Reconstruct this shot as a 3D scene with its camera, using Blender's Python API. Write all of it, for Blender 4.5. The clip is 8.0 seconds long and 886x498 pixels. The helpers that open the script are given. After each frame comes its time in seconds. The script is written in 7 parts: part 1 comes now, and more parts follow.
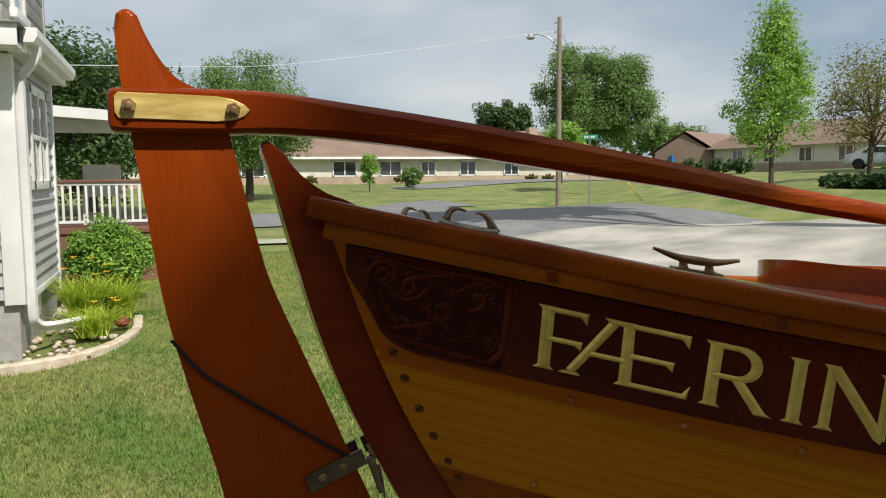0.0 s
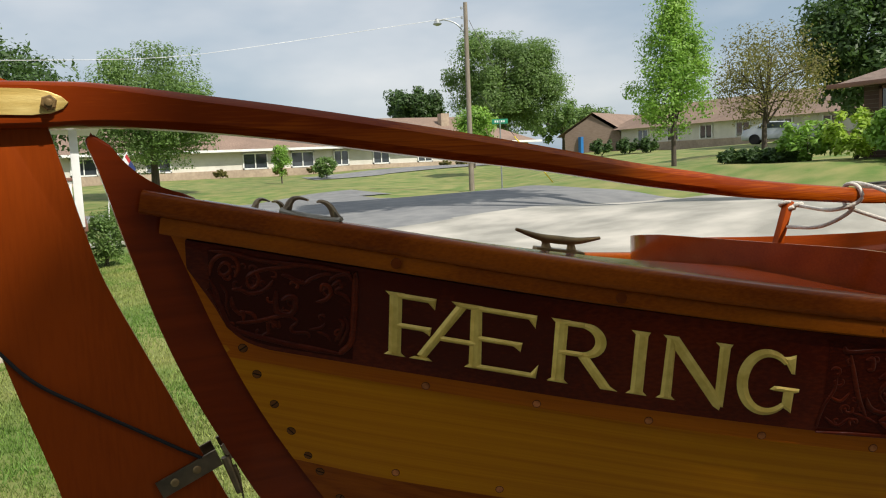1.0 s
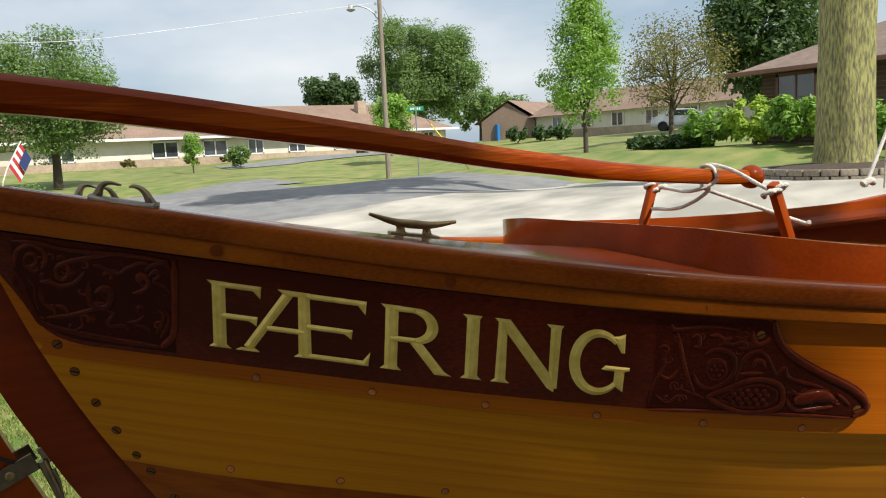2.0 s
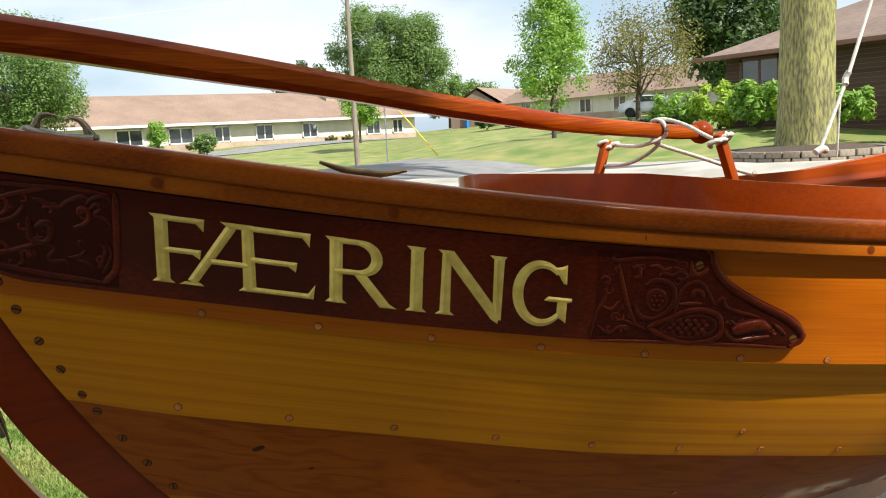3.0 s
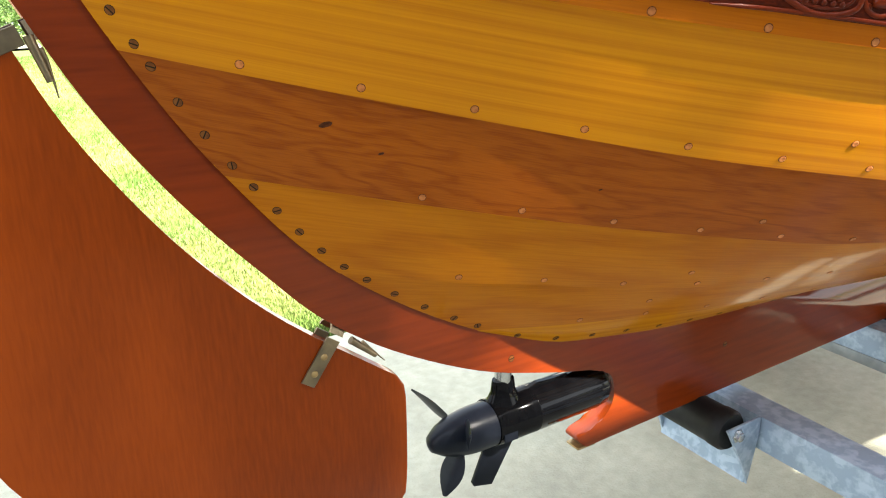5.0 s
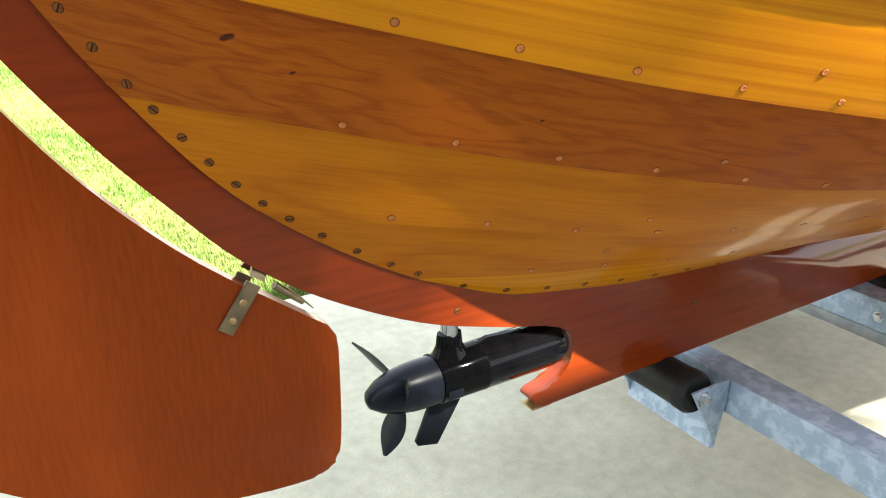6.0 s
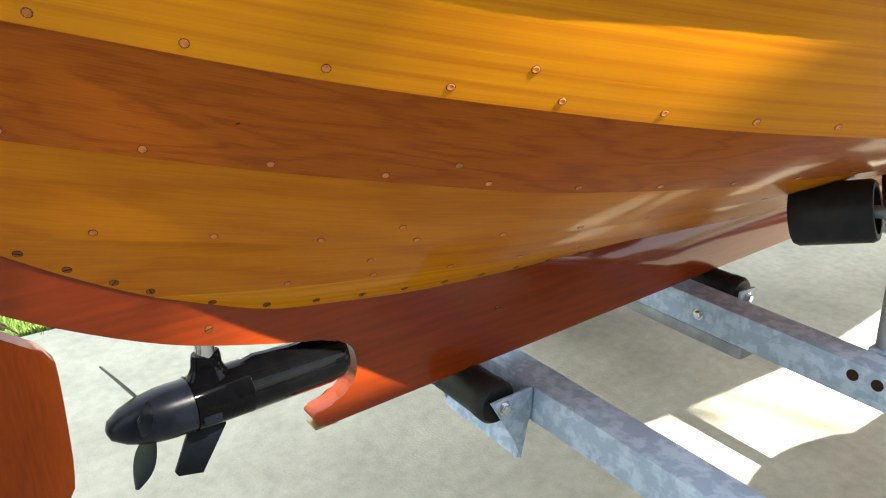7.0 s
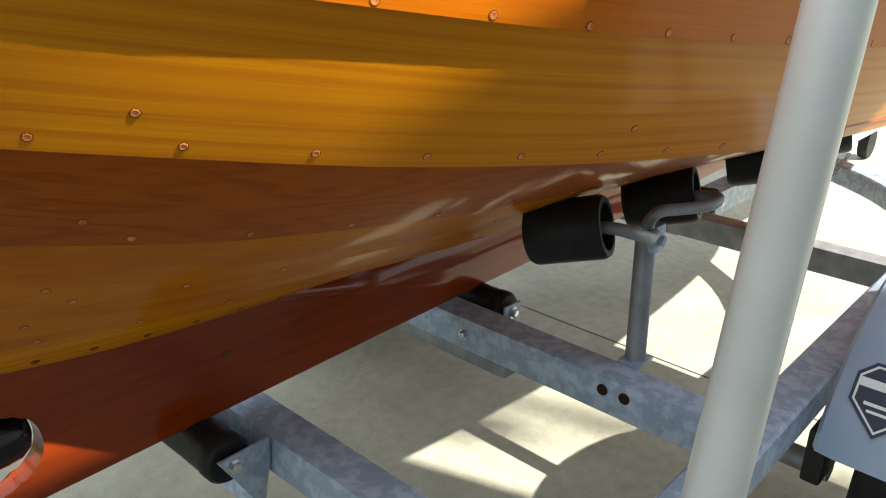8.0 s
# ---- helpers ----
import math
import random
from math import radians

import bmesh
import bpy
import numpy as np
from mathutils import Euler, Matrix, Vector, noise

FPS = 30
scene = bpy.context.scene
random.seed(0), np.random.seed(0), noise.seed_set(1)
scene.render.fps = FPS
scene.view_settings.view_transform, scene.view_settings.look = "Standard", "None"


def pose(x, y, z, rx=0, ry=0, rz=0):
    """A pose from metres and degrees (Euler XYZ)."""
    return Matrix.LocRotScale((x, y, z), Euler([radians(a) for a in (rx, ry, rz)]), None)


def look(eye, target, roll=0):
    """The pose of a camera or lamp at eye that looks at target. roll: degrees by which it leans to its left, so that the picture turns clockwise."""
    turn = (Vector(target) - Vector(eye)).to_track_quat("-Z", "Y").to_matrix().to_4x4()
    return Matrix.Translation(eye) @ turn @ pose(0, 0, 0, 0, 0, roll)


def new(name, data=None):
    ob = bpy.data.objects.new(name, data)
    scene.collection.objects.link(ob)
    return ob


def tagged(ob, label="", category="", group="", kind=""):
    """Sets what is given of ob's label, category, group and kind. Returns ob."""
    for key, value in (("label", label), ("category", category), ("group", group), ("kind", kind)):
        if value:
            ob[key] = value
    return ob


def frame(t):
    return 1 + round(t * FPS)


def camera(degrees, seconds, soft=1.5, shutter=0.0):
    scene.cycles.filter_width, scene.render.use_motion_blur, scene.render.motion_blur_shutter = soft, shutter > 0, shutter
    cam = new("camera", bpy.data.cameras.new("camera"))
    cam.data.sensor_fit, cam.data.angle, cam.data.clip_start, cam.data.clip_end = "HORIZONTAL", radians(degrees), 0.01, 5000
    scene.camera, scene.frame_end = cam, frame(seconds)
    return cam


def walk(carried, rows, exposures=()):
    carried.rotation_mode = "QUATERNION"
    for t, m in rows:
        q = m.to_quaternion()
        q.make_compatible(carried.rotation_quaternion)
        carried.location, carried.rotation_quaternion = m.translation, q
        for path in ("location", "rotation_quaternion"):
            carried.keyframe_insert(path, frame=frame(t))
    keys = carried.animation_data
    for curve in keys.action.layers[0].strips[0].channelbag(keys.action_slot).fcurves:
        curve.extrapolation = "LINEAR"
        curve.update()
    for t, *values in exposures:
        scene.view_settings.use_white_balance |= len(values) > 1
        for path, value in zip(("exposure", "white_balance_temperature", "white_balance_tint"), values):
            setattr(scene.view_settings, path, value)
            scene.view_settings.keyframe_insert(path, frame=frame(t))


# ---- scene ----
cam = camera(59.2, 8.0, 1.1)
PATH = [
    (0, (-1.026, -0.964, 1.655), (-0.376, 0.918, 1.467), -0.5),
    (0.5, (-0.992, -0.966, 1.651), (-0.316, 0.905, 1.45), -1.7),
    (1, (-0.941, -0.983, 1.651), (-0.1, 0.818, 1.426), -2.5),
    (1.5, (-0.881, -0.991, 1.645), (-0.008, 0.792, 1.403), -2.9),
    (2, (-0.837, -1.008, 1.639), (0.18, 0.694, 1.374), -2.8),
    (2.2, (-0.82, -1.017, 1.632), (0.261, 0.643, 1.358), -2.8),
    (3.3, (-0.828, -1.038, 1.555), (0.239, 0.622, 1.23), -3.1),
    (3.5, (-0.838, -1.037, 1.543), (0.217, 0.619, 1.16), -2.9),
    (4, (-0.857, -1.017, 1.497), (0.149, 0.659, 1.072), -2.7),
    (4.5, (-0.869, -0.985, 1.427), (0.129, 0.687, 0.972), -2.1),
    (5, (-0.867, -0.952, 1.345), (0.109, 0.669, 0.696), -0.9),
    (5.2, (-0.847, -0.95, 1.316), (0.112, 0.659, 0.617), -0.8),
    (6.3, (-0.694, -0.932, 1.277), (0.264, 0.666, 0.551), 0.1),
    (6.5, (-0.642, -0.947, 1.277), (0.317, 0.648, 0.544), -0.3),
    (7, (-0.499, -1.0, 1.269), (0.613, 0.491, 0.535), 0.8),
    (7.5, (-0.383, -1.029, 1.254), (0.919, 0.283, 0.49), 1.2),
    (8, (-0.254, -1.051, 1.293), (1.131, 0.19, 0.558), 1.5),
]
walk(cam, [(t, look(eye, target, roll)) for t, eye, target, roll in PATH], [(0.0, -0.13), (1.5, 0.13), (2.2, 0.28), (3.3, 0.97), (4.0, 1.88), (5.0, 2.47), (6.5, 2.42), (7.5, 1.93), (8.0, 1.28)])

# ---------- world, sun, exposure ----------
SUN = Vector((0.29, -0.86, 1.0)).normalized()
world = bpy.data.worlds.new("sky")
scene.world = world
world.use_nodes = True
wn, wl = world.node_tree.nodes, world.node_tree.links
wn.clear()
w_out, w_bg = wn.new("ShaderNodeOutputWorld"), wn.new("ShaderNodeBackground")
w_sky = wn.new("ShaderNodeTexSky")
w_sky.sky_type, w_sky.sun_disc = "NISHITA", False
w_sky.sun_elevation = math.asin(SUN.z)
w_sky.sun_rotation = math.atan2(SUN.x, SUN.y)
w_co, w_map = wn.new("ShaderNodeTexCoord"), wn.new("ShaderNodeMapping")
w_map.inputs["Scale"].default_value = (1.0, 1.0, 2.6)
w_noise = wn.new("ShaderNodeTexNoise")
w_noise.inputs["Scale"].default_value, w_noise.inputs["Detail"].default_value = 2.1, 5.0
w_noise.inputs["Roughness"].default_value = 0.5
w_ramp = wn.new("ShaderNodeValToRGB")
w_ramp.color_ramp.elements[0].position, w_ramp.color_ramp.elements[1].position = 0.36, 0.64
w_tone = wn.new("ShaderNodeMix")
w_tone.data_type = "RGBA"
w_tone.inputs[6].default_value, w_tone.inputs[7].default_value = (3.4, 4.3, 5.2, 1), (7.3, 7.4, 7.5, 1)
w_mix = wn.new("ShaderNodeMix")
w_mix.data_type = "RGBA"
w_mix.inputs[0].default_value = 0.82
wl.new(w_co.outputs["Generated"], w_map.inputs["Vector"])
wl.new(w_map.outputs["Vector"], w_noise.inputs["Vector"])
wl.new(w_noise.outputs["Fac"], w_ramp.inputs["Fac"])
wl.new(w_ramp.outputs["Color"], w_tone.inputs[0])
wl.new(w_sky.outputs["Color"], w_mix.inputs[6])
wl.new(w_tone.outputs[2], w_mix.inputs[7])
wl.new(w_mix.outputs[2], w_bg.inputs["Color"])
w_bg.inputs["Strength"].default_value = 0.11
wl.new(w_bg.outputs["Background"], w_out.inputs["Surface"])
sun = new("sun", bpy.data.lights.new("sun", "SUN"))
sun.data.energy, sun.data.angle, sun.data.color = 5.0, radians(0.53), (1.0, 0.94, 0.84)
sun.matrix_world = look((0, 0, 20), Vector((0, 0, 20)) - SUN)


# ---------- materials ----------
def material(name, base, rough=0.5, metal=0.0, coat=0.0, var=None, scale=8.0, stretch=(1, 1, 1), bump=0.0, bump_scale=60.0, rand=0.0, island=False, detail=6.0, lo=0.35, hi=0.65, sheen=None):
    """A Principled material: two colours by stretched noise, a coarse tone, fine relief."""
    m = bpy.data.materials.new(name)
    m.use_nodes = True
    n, l = m.node_tree.nodes, m.node_tree.links
    b = n["Principled BSDF"]
    b.inputs["Roughness"].default_value, b.inputs["Metallic"].default_value = rough, metal
    if coat:
        b.inputs["Coat Weight"].default_value, b.inputs["Coat Roughness"].default_value = coat, 0.06
    co, mp = n.new("ShaderNodeTexCoord"), n.new("ShaderNodeMapping")
    mp.inputs["Scale"].default_value = stretch
    l.new(co.outputs["Object"], mp.inputs["Vector"])
    no = n.new("ShaderNodeTexNoise")
    no.inputs["Scale"].default_value, no.inputs["Detail"].default_value = scale, detail
    l.new(mp.outputs["Vector"], no.inputs["Vector"])
    rp = n.new("ShaderNodeValToRGB")
    rp.color_ramp.elements[0].position, rp.color_ramp.elements[1].position = lo, hi
    rp.color_ramp.elements[0].color = (*base, 1)
    rp.color_ramp.elements[1].color = (*(var or base), 1)
    l.new(no.outputs["Fac"], rp.inputs["Fac"])
    big = n.new("ShaderNodeTexNoise")
    big.inputs["Scale"].default_value, big.inputs["Detail"].default_value = scale * 0.13, 3.0
    l.new(co.outputs["Object"], big.inputs["Vector"])
    hs = n.new("ShaderNodeHueSaturation")
    tone = n.new("ShaderNodeMapRange")
    tone.inputs["From Min"].default_value, tone.inputs["From Max"].default_value = 0.3, 0.7
    tone.inputs["To Min"].default_value, tone.inputs["To Max"].default_value = 0.86, 1.14
    l.new(big.outputs["Fac"], tone.inputs["Value"])
    last = tone.outputs["Result"]
    if rand:
        src = n.new("ShaderNodeNewGeometry").outputs["Random Per Island"] if island else n.new("ShaderNodeObjectInfo").outputs["Random"]
        mr = n.new("ShaderNodeMapRange")
        mr.inputs["To Min"].default_value, mr.inputs["To Max"].default_value = 1 - rand, 1 + rand
        l.new(src, mr.inputs["Value"])
        mu = n.new("ShaderNodeMath")
        mu.operation = "MULTIPLY"
        l.new(last, mu.inputs[0]), l.new(mr.outputs["Result"], mu.inputs[1])
        last = mu.outputs["Value"]
    l.new(last, hs.inputs["Value"])
    l.new(rp.outputs["Color"], hs.inputs["Color"])
    l.new(hs.outputs["Color"], b.inputs["Base Color"])
    if bump:
        fine, bp = n.new("ShaderNodeTexNoise"), n.new("ShaderNodeBump")
        fine.inputs["Scale"].default_value, fine.inputs["Detail"].default_value = bump_scale, 5.0
        l.new(mp.outputs["Vector"], fine.inputs["Vector"])
        bp.inputs["Strength"].default_value, bp.inputs["Distance"].default_value = bump, 0.01
        l.new(fine.outputs["Fac"], bp.inputs["Height"])
        l.new(bp.outputs["Normal"], b.inputs["Normal"])
    return m


def wood(name, light, dark, ring=26.0, along=(0.5, 3.0, 6.0), wobble=2.2, rough=0.45, coat=0.55, pores=0.25, source="Object", blotch=0.4, straight=0.0, line=0.34, sharp=1.0, gloss=1.24, tilt=0.0):
    """Varnished timber: long wandering growth rings, fine pores along the grain, a clear coat."""
    m = bpy.data.materials.new(name)
    m.use_nodes = True
    n, l = m.node_tree.nodes, m.node_tree.links
    b = n["Principled BSDF"]
    b.inputs["Roughness"].default_value = rough
    b.inputs["Coat Weight"].default_value, b.inputs["Coat Roughness"].default_value = coat, 0.10
    b.inputs["Specular IOR Level"].default_value = 0.05
    b.inputs["Coat IOR"].default_value = gloss
    co, mp, ob = n.new("ShaderNodeTexCoord"), n.new("ShaderNodeMapping"), n.new("ShaderNodeObjectInfo")
    mp.inputs["Scale"].default_value, mp.inputs["Rotation"].default_value = along, (0, tilt, 0)
    shift = n.new("ShaderNodeVectorMath")
    shift.operation = "MULTIPLY_ADD"
    l.new(co.outputs[source], shift.inputs[0])
    shift.inputs[1].default_value = (1, 1, 1)
    scl = n.new("ShaderNodeMath")
    scl.operation = "MULTIPLY"
    scl.inputs[1].default_value = 7.3
    l.new(ob.outputs["Random"], scl.inputs[0])
    l.new(scl.outputs["Value"], shift.inputs[2])
    l.new(shift.outputs["Vector"], mp.inputs["Vector"])
    warp = n.new("ShaderNodeTexNoise")
    warp.inputs["Scale"].default_value, warp.inputs["Detail"].default_value = 1.4, 3.0
    l.new(mp.outputs["Vector"], warp.inputs["Vector"])
    mul = n.new("ShaderNodeMath")
    mul.operation = "MULTIPLY"
    mul.inputs[1].default_value = ring
    l.new(warp.outputs["Fac"], mul.inputs[0])
    sep = n.new("ShaderNodeSeparateXYZ")
    l.new(mp.outputs["Vector"], sep.inputs["Vector"])
    run = n.new("ShaderNodeMath")
    run.operation = "MULTIPLY_ADD"
    run.inputs[1].default_value = straight
    l.new(sep.outputs["Y"], run.inputs[0]), l.new(mul.outputs["Value"], run.inputs[2])
    sn = n.new("ShaderNodeMath")
    sn.operation = "SINE"
    l.new(run.outputs["Value"], sn.inputs[0])
    ab = n.new("ShaderNodeMapRange")
    ab.inputs["From Min"].default_value = -1
    l.new(sn.outputs["Value"], ab.inputs["Value"])
    pw = n.new("ShaderNodeMath")
    pw.operation = "POWER"
    pw.inputs[1].default_value = sharp
    l.new(ab.outputs["Result"], pw.inputs[0])
    fm = n.new("ShaderNodeMapping")
    fm.inputs["Scale"].default_value, fm.inputs["Rotation"].default_value = tuple(c * k for c, k in zip(along, (8.0, 40.0, 40.0) if not tilt else (80.0, 70.0, 30.0))), (0, tilt, 0)
    l.new(shift.outputs["Vector"], fm.inputs["Vector"])
    fine = n.new("ShaderNodeTexNoise")
    fine.inputs["Scale"].default_value, fine.inputs["Detail"].default_value = 1.6, 4.0
    l.new(fm.outputs["Vector"], fine.inputs["Vector"])
    big = n.new("ShaderNodeTexNoise")
    big.inputs["Scale"].default_value, big.inputs["Detail"].default_value = wobble, 2.0
    l.new(shift.outputs["Vector"], big.inputs["Vector"])
    add = n.new("ShaderNodeMath")
    add.operation = "MULTIPLY_ADD"
    add.inputs[1].default_value = line
    l.new(pw.outputs["Value"], add.inputs[0])
    add2 = n.new("ShaderNodeMath")
    add2.operation = "MULTIPLY_ADD"
    add2.inputs[1].default_value = pores * 2.2
    l.new(fine.outputs["Fac"], add2.inputs[0])
    l.new(add2.outputs["Value"], add.inputs[2])
    add3 = n.new("ShaderNodeMath")
    add3.operation = "MULTIPLY_ADD"
    add3.inputs[1].default_value = blotch
    l.new(big.outputs["Fac"], add3.inputs[0])
    add3.inputs[2].default_value = -0.15 - blotch * 0.2
    l.new(add3.outputs["Value"], add2.inputs[2])
    rp = n.new("ShaderNodeValToRGB")
    rp.color_ramp.elements[0].position, rp.color_ramp.elements[1].position = 0.18, 0.74
    rp.color_ramp.elements[0].color, rp.color_ramp.elements[1].color = (*light, 1), (*dark, 1)
    l.new(add.outputs["Value"], rp.inputs["Fac"])
    l.new(rp.outputs["Color"], b.inputs["Base Color"])
    bp = n.new("ShaderNodeBump")
    bp.inputs["Strength"].default_value, bp.inputs["Distance"].default_value = 0.06, 0.004
    l.new(fine.outputs["Fac"], bp.inputs["Height"])
    l.new(bp.outputs["Normal"], b.inputs["Normal"])
    return m


CEDAR = wood("varnished_cedar", (0.50, 0.132, 0.0025), (0.32, 0.064, 0.0014), 20.0, (0.45, 6.0, 1.0), source="UV", straight=9.0, line=0.20, sharp=1.8, pores=0.3)
CEDAR_HONEY = wood("varnished_honey_cedar", (0.50, 0.160, 0.0025), (0.335, 0.082, 0.0014), 34.0, (0.7, 4.6, 1.0), source="UV", straight=5.0, line=0.22, sharp=2.2, pores=0.32, blotch=0.3, coat=0.42)
CEDAR_PALE = wood("varnished_yellow_cedar", (0.60, 0.228, 0.003), (0.42, 0.118, 0.0015), 30.0, (0.20, 6.0, 1.0), pores=0.3, source="UV", blotch=0.30, straight=58.0, line=0.20, sharp=2.0)
CEDAR_PLAIN = wood("varnished_cedar_trim", (0.42, 0.125, 0.004), (0.24, 0.058, 0.002), 30.0, (0.35, 3.0, 9.0))
REDWOOD = wood("varnished_red_cedar", (0.37, 0.090, 0.003), (0.235, 0.045, 0.0018), 60.0, (1.7, 9.0, 1.0), pores=0.36, source="UV", blotch=0.35, straight=7.0, line=0.26, sharp=1.8)
MAHOGANY = wood("varnished_mahogany", (0.32, 0.052, 0.004), (0.145, 0.020, 0.0018), 13.0, (1.8, 2.0, 0.5), pores=0.20, line=0.34, sharp=1.4, blotch=0.22, tilt=0.45)
KEEL_WOOD = wood("varnished_mahogany_keel", (0.235, 0.031, 0.0024), (0.10, 0.0115, 0.0013), 10.0, (0.7, 3.0, 1.6), pores=0.30, blotch=0.4, line=0.16, sharp=1.4, coat=0.7, gloss=1.40)
MAHOGANY_LONG = wood("varnished_mahogany_rail", (0.19, 0.030, 0.004), (0.10, 0.014, 0.002), 16.0, (0.4, 4.0, 5.0), pores=0.25, coat=0.9, gloss=1.42)
WASH_WOOD = wood("varnished_wash_board", (0.40, 0.072, 0.004), (0.22, 0.032, 0.002), 16.0, (0.4, 4.0, 5.0), pores=0.2)
NAME_WOOD = wood("dark_mahogany", (0.150, 0.019, 0.0030), (0.066, 0.0075, 0.0016), 14.0, (0.6, 4.0, 5.0), rough=0.4, coat=0.5, pores=0.4, gloss=1.30)
# dark stain, deepened to stand in for shade between the carved strands
CARVED_DARK = wood("stained_shaded_mahogany_ground", (0.105, 0.013, 0.0024), (0.042, 0.0052, 0.0015), 8.0, (3.0, 6.0, 6.0), rough=0.5, coat=0.3, pores=0.6, blotch=0.7, gloss=1.26)
RAIL_WOOD = wood("varnished_rail_oak", (0.34, 0.078, 0.004), (0.165, 0.030, 0.002), 14.0, (0.35, 5.0, 7.0), pores=0.32, sharp=1.6)
BATTEN_WOOD = wood("varnished_batten", (0.37, 0.095, 0.004), (0.20, 0.040, 0.002), 12.0, (0.35, 5.0, 7.0), pores=0.28, sharp=1.4)
COAMING_WOOD = wood("varnished_coaming", (0.33, 0.055, 0.005), (0.19, 0.027, 0.0025), 14.0, (0.4, 4.0, 5.0), pores=0.25, coat=0.8, gloss=1.36)
BUNG_WOOD = wood("dark_end_grain_plug", (0.17, 0.034, 0.004), (0.10, 0.018, 0.002), 10.0, (4.0, 4.0, 4.0))
TILLER_WOOD = wood("varnished_tiller_ash", (0.47, 0.100, 0.003), (0.20, 0.028, 0.002), 16.0, (0.8, 6.0, 6.0), pores=0.45)
GOLD = material("gold_leaf", (0.88, 0.65, 0.16), 0.40, 0.28, var=(0.70, 0.48, 0.09), scale=60)
BRASS = material("worn_brass", (0.95, 0.76, 0.30), 0.36, 0.2, var=(0.58, 0.40, 0.11), scale=14, stretch=(1, 1, 4), bump=0.08, bump_scale=90)
BRONZE = material("weathered_bronze", (0.17, 0.13, 0.085), 0.42, 0.85, var=(0.27, 0.20, 0.12), scale=40, bump=0.1, bump_scale=150)
BRONZE_GOLD = material("polished_bronze", (0.46, 0.31, 0.13), 0.38, 0.5, var=(0.26, 0.165, 0.07), scale=40)
CHOCK_GREY = material("dull_grey_bronze", (0.30, 0.27, 0.21), 0.5, 0.5, var=(0.40, 0.36, 0.29), scale=50, bump=0.1, bump_scale=150)
COPPER = material("copper_rivet", (0.60, 0.21, 0.06), 0.5, 0.1, var=(0.42, 0.13, 0.035), scale=120, rand=0.25)
GALV = material("galvanised_steel", (0.265, 0.34, 0.44), 0.5, 0.08, var=(0.39, 0.475, 0.58), scale=44, bump=0.12, bump_scale=70, lo=0.43, hi=0.60)
n_, l_ = GALV.node_tree.nodes, GALV.node_tree.links
ramp_ = [k for k in n_ if k.type == "VALTORGB"][0]
src_ = ramp_.inputs["Fac"].links[0].from_socket
vor, vmap, vsep, vmix = n_.new("ShaderNodeTexVoronoi"), n_.new("ShaderNodeMapping"), n_.new("ShaderNodeSeparateColor"), n_.new("ShaderNodeMath")
vmap.inputs["Scale"].default_value = (1.0, 0.55, 1.0)
vor.inputs["Scale"].default_value, vor.inputs["Randomness"].default_value = 42.0, 1.0
vmix.operation = "MULTIPLY_ADD"
vmix.inputs[1].default_value = 0.16
tco_ = n_.new("ShaderNodeTexCoord")
vadd = n_.new("ShaderNodeMath")
vadd.operation = "ADD"
vadd.inputs[1].default_value = -0.08
l_.new(tco_.outputs["Object"], vmap.inputs["Vector"]), l_.new(vmap.outputs["Vector"], vor.inputs["Vector"])
l_.new(vor.outputs["Color"], vsep.inputs["Color"]), l_.new(vsep.outputs["Red"], vmix.inputs[0]), l_.new(src_, vmix.inputs[2])
l_.new(vmix.outputs["Value"], vadd.inputs[0]), l_.new(vadd.outputs["Value"], ramp_.inputs["Fac"])
FENDER_BLUE = material("blue_grey_fender_plastic", (0.27, 0.345, 0.46), 0.4, var=(0.33, 0.405, 0.52), scale=5, bump=0.02)
SCREW_BROWN = material("browned_bronze", (0.23, 0.078, 0.014), 0.5, 0.0, var=(0.13, 0.042, 0.009), scale=90)
RIVET_RIM = material("dark_brown_rim", (0.16, 0.045, 0.008), 0.55, var=(0.10, 0.028, 0.005), scale=140)
KNOT = material("dark_knot", (0.045, 0.012, 0.004), 0.6, var=(0.10, 0.03, 0.008), scale=160)
# near-black colour that stands in for shade inside slots and holes
DARK_SLOT = material("painted_slot_shade", (0.03, 0.017, 0.01), 0.7)
GALV_DULL = material("dull_galvanised_steel", (0.21, 0.225, 0.245), 0.55, 0.4, var=(0.31, 0.325, 0.34), scale=22, bump=0.1)
STEEL = material("bright_steel", (0.62, 0.62, 0.62), 0.25, 1.0, var=(0.5, 0.5, 0.5), scale=60)
RUBBER = material("black_rubber", (0.009, 0.009, 0.010), 0.5, var=(0.017, 0.017, 0.017), scale=30, bump=0.05)
POD_BLACK = material("gloss_black_paint", (0.0018, 0.0018, 0.0022), 0.07, var=(0.003, 0.003, 0.0035), scale=30)
POD_SATIN = material("satin_black_plastic", (0.006, 0.0075, 0.012), 0.30, var=(0.010, 0.012, 0.018), scale=40)
for m_, lvl_ in ((POD_BLACK, 0.09), (POD_SATIN, 0.12), (RUBBER, 0.2), (COPPER, 0.2), (SCREW_BROWN, 0.15), (DARK_SLOT, 0.05), (RIVET_RIM, 0.1), (KNOT, 0.1)):
    m_.node_tree.nodes["Principled BSDF"].inputs["Specular IOR Level"].default_value = lvl_
PVC = material("white_plastic_pipe", (0.77, 0.80, 0.79), 0.35, var=(0.71, 0.74, 0.72), scale=14, bump=0.02)
ROPE = material("white_rope", (0.72, 0.68, 0.60), 0.8, var=(0.56, 0.52, 0.46), scale=240, bump=0.4, bump_scale=260)
# near-black for the strand that imitates a shadow line on the rudder
SHADOW_LINE_BLACK = material("shadow_line_black", (0.008, 0.007, 0.007), 0.75)
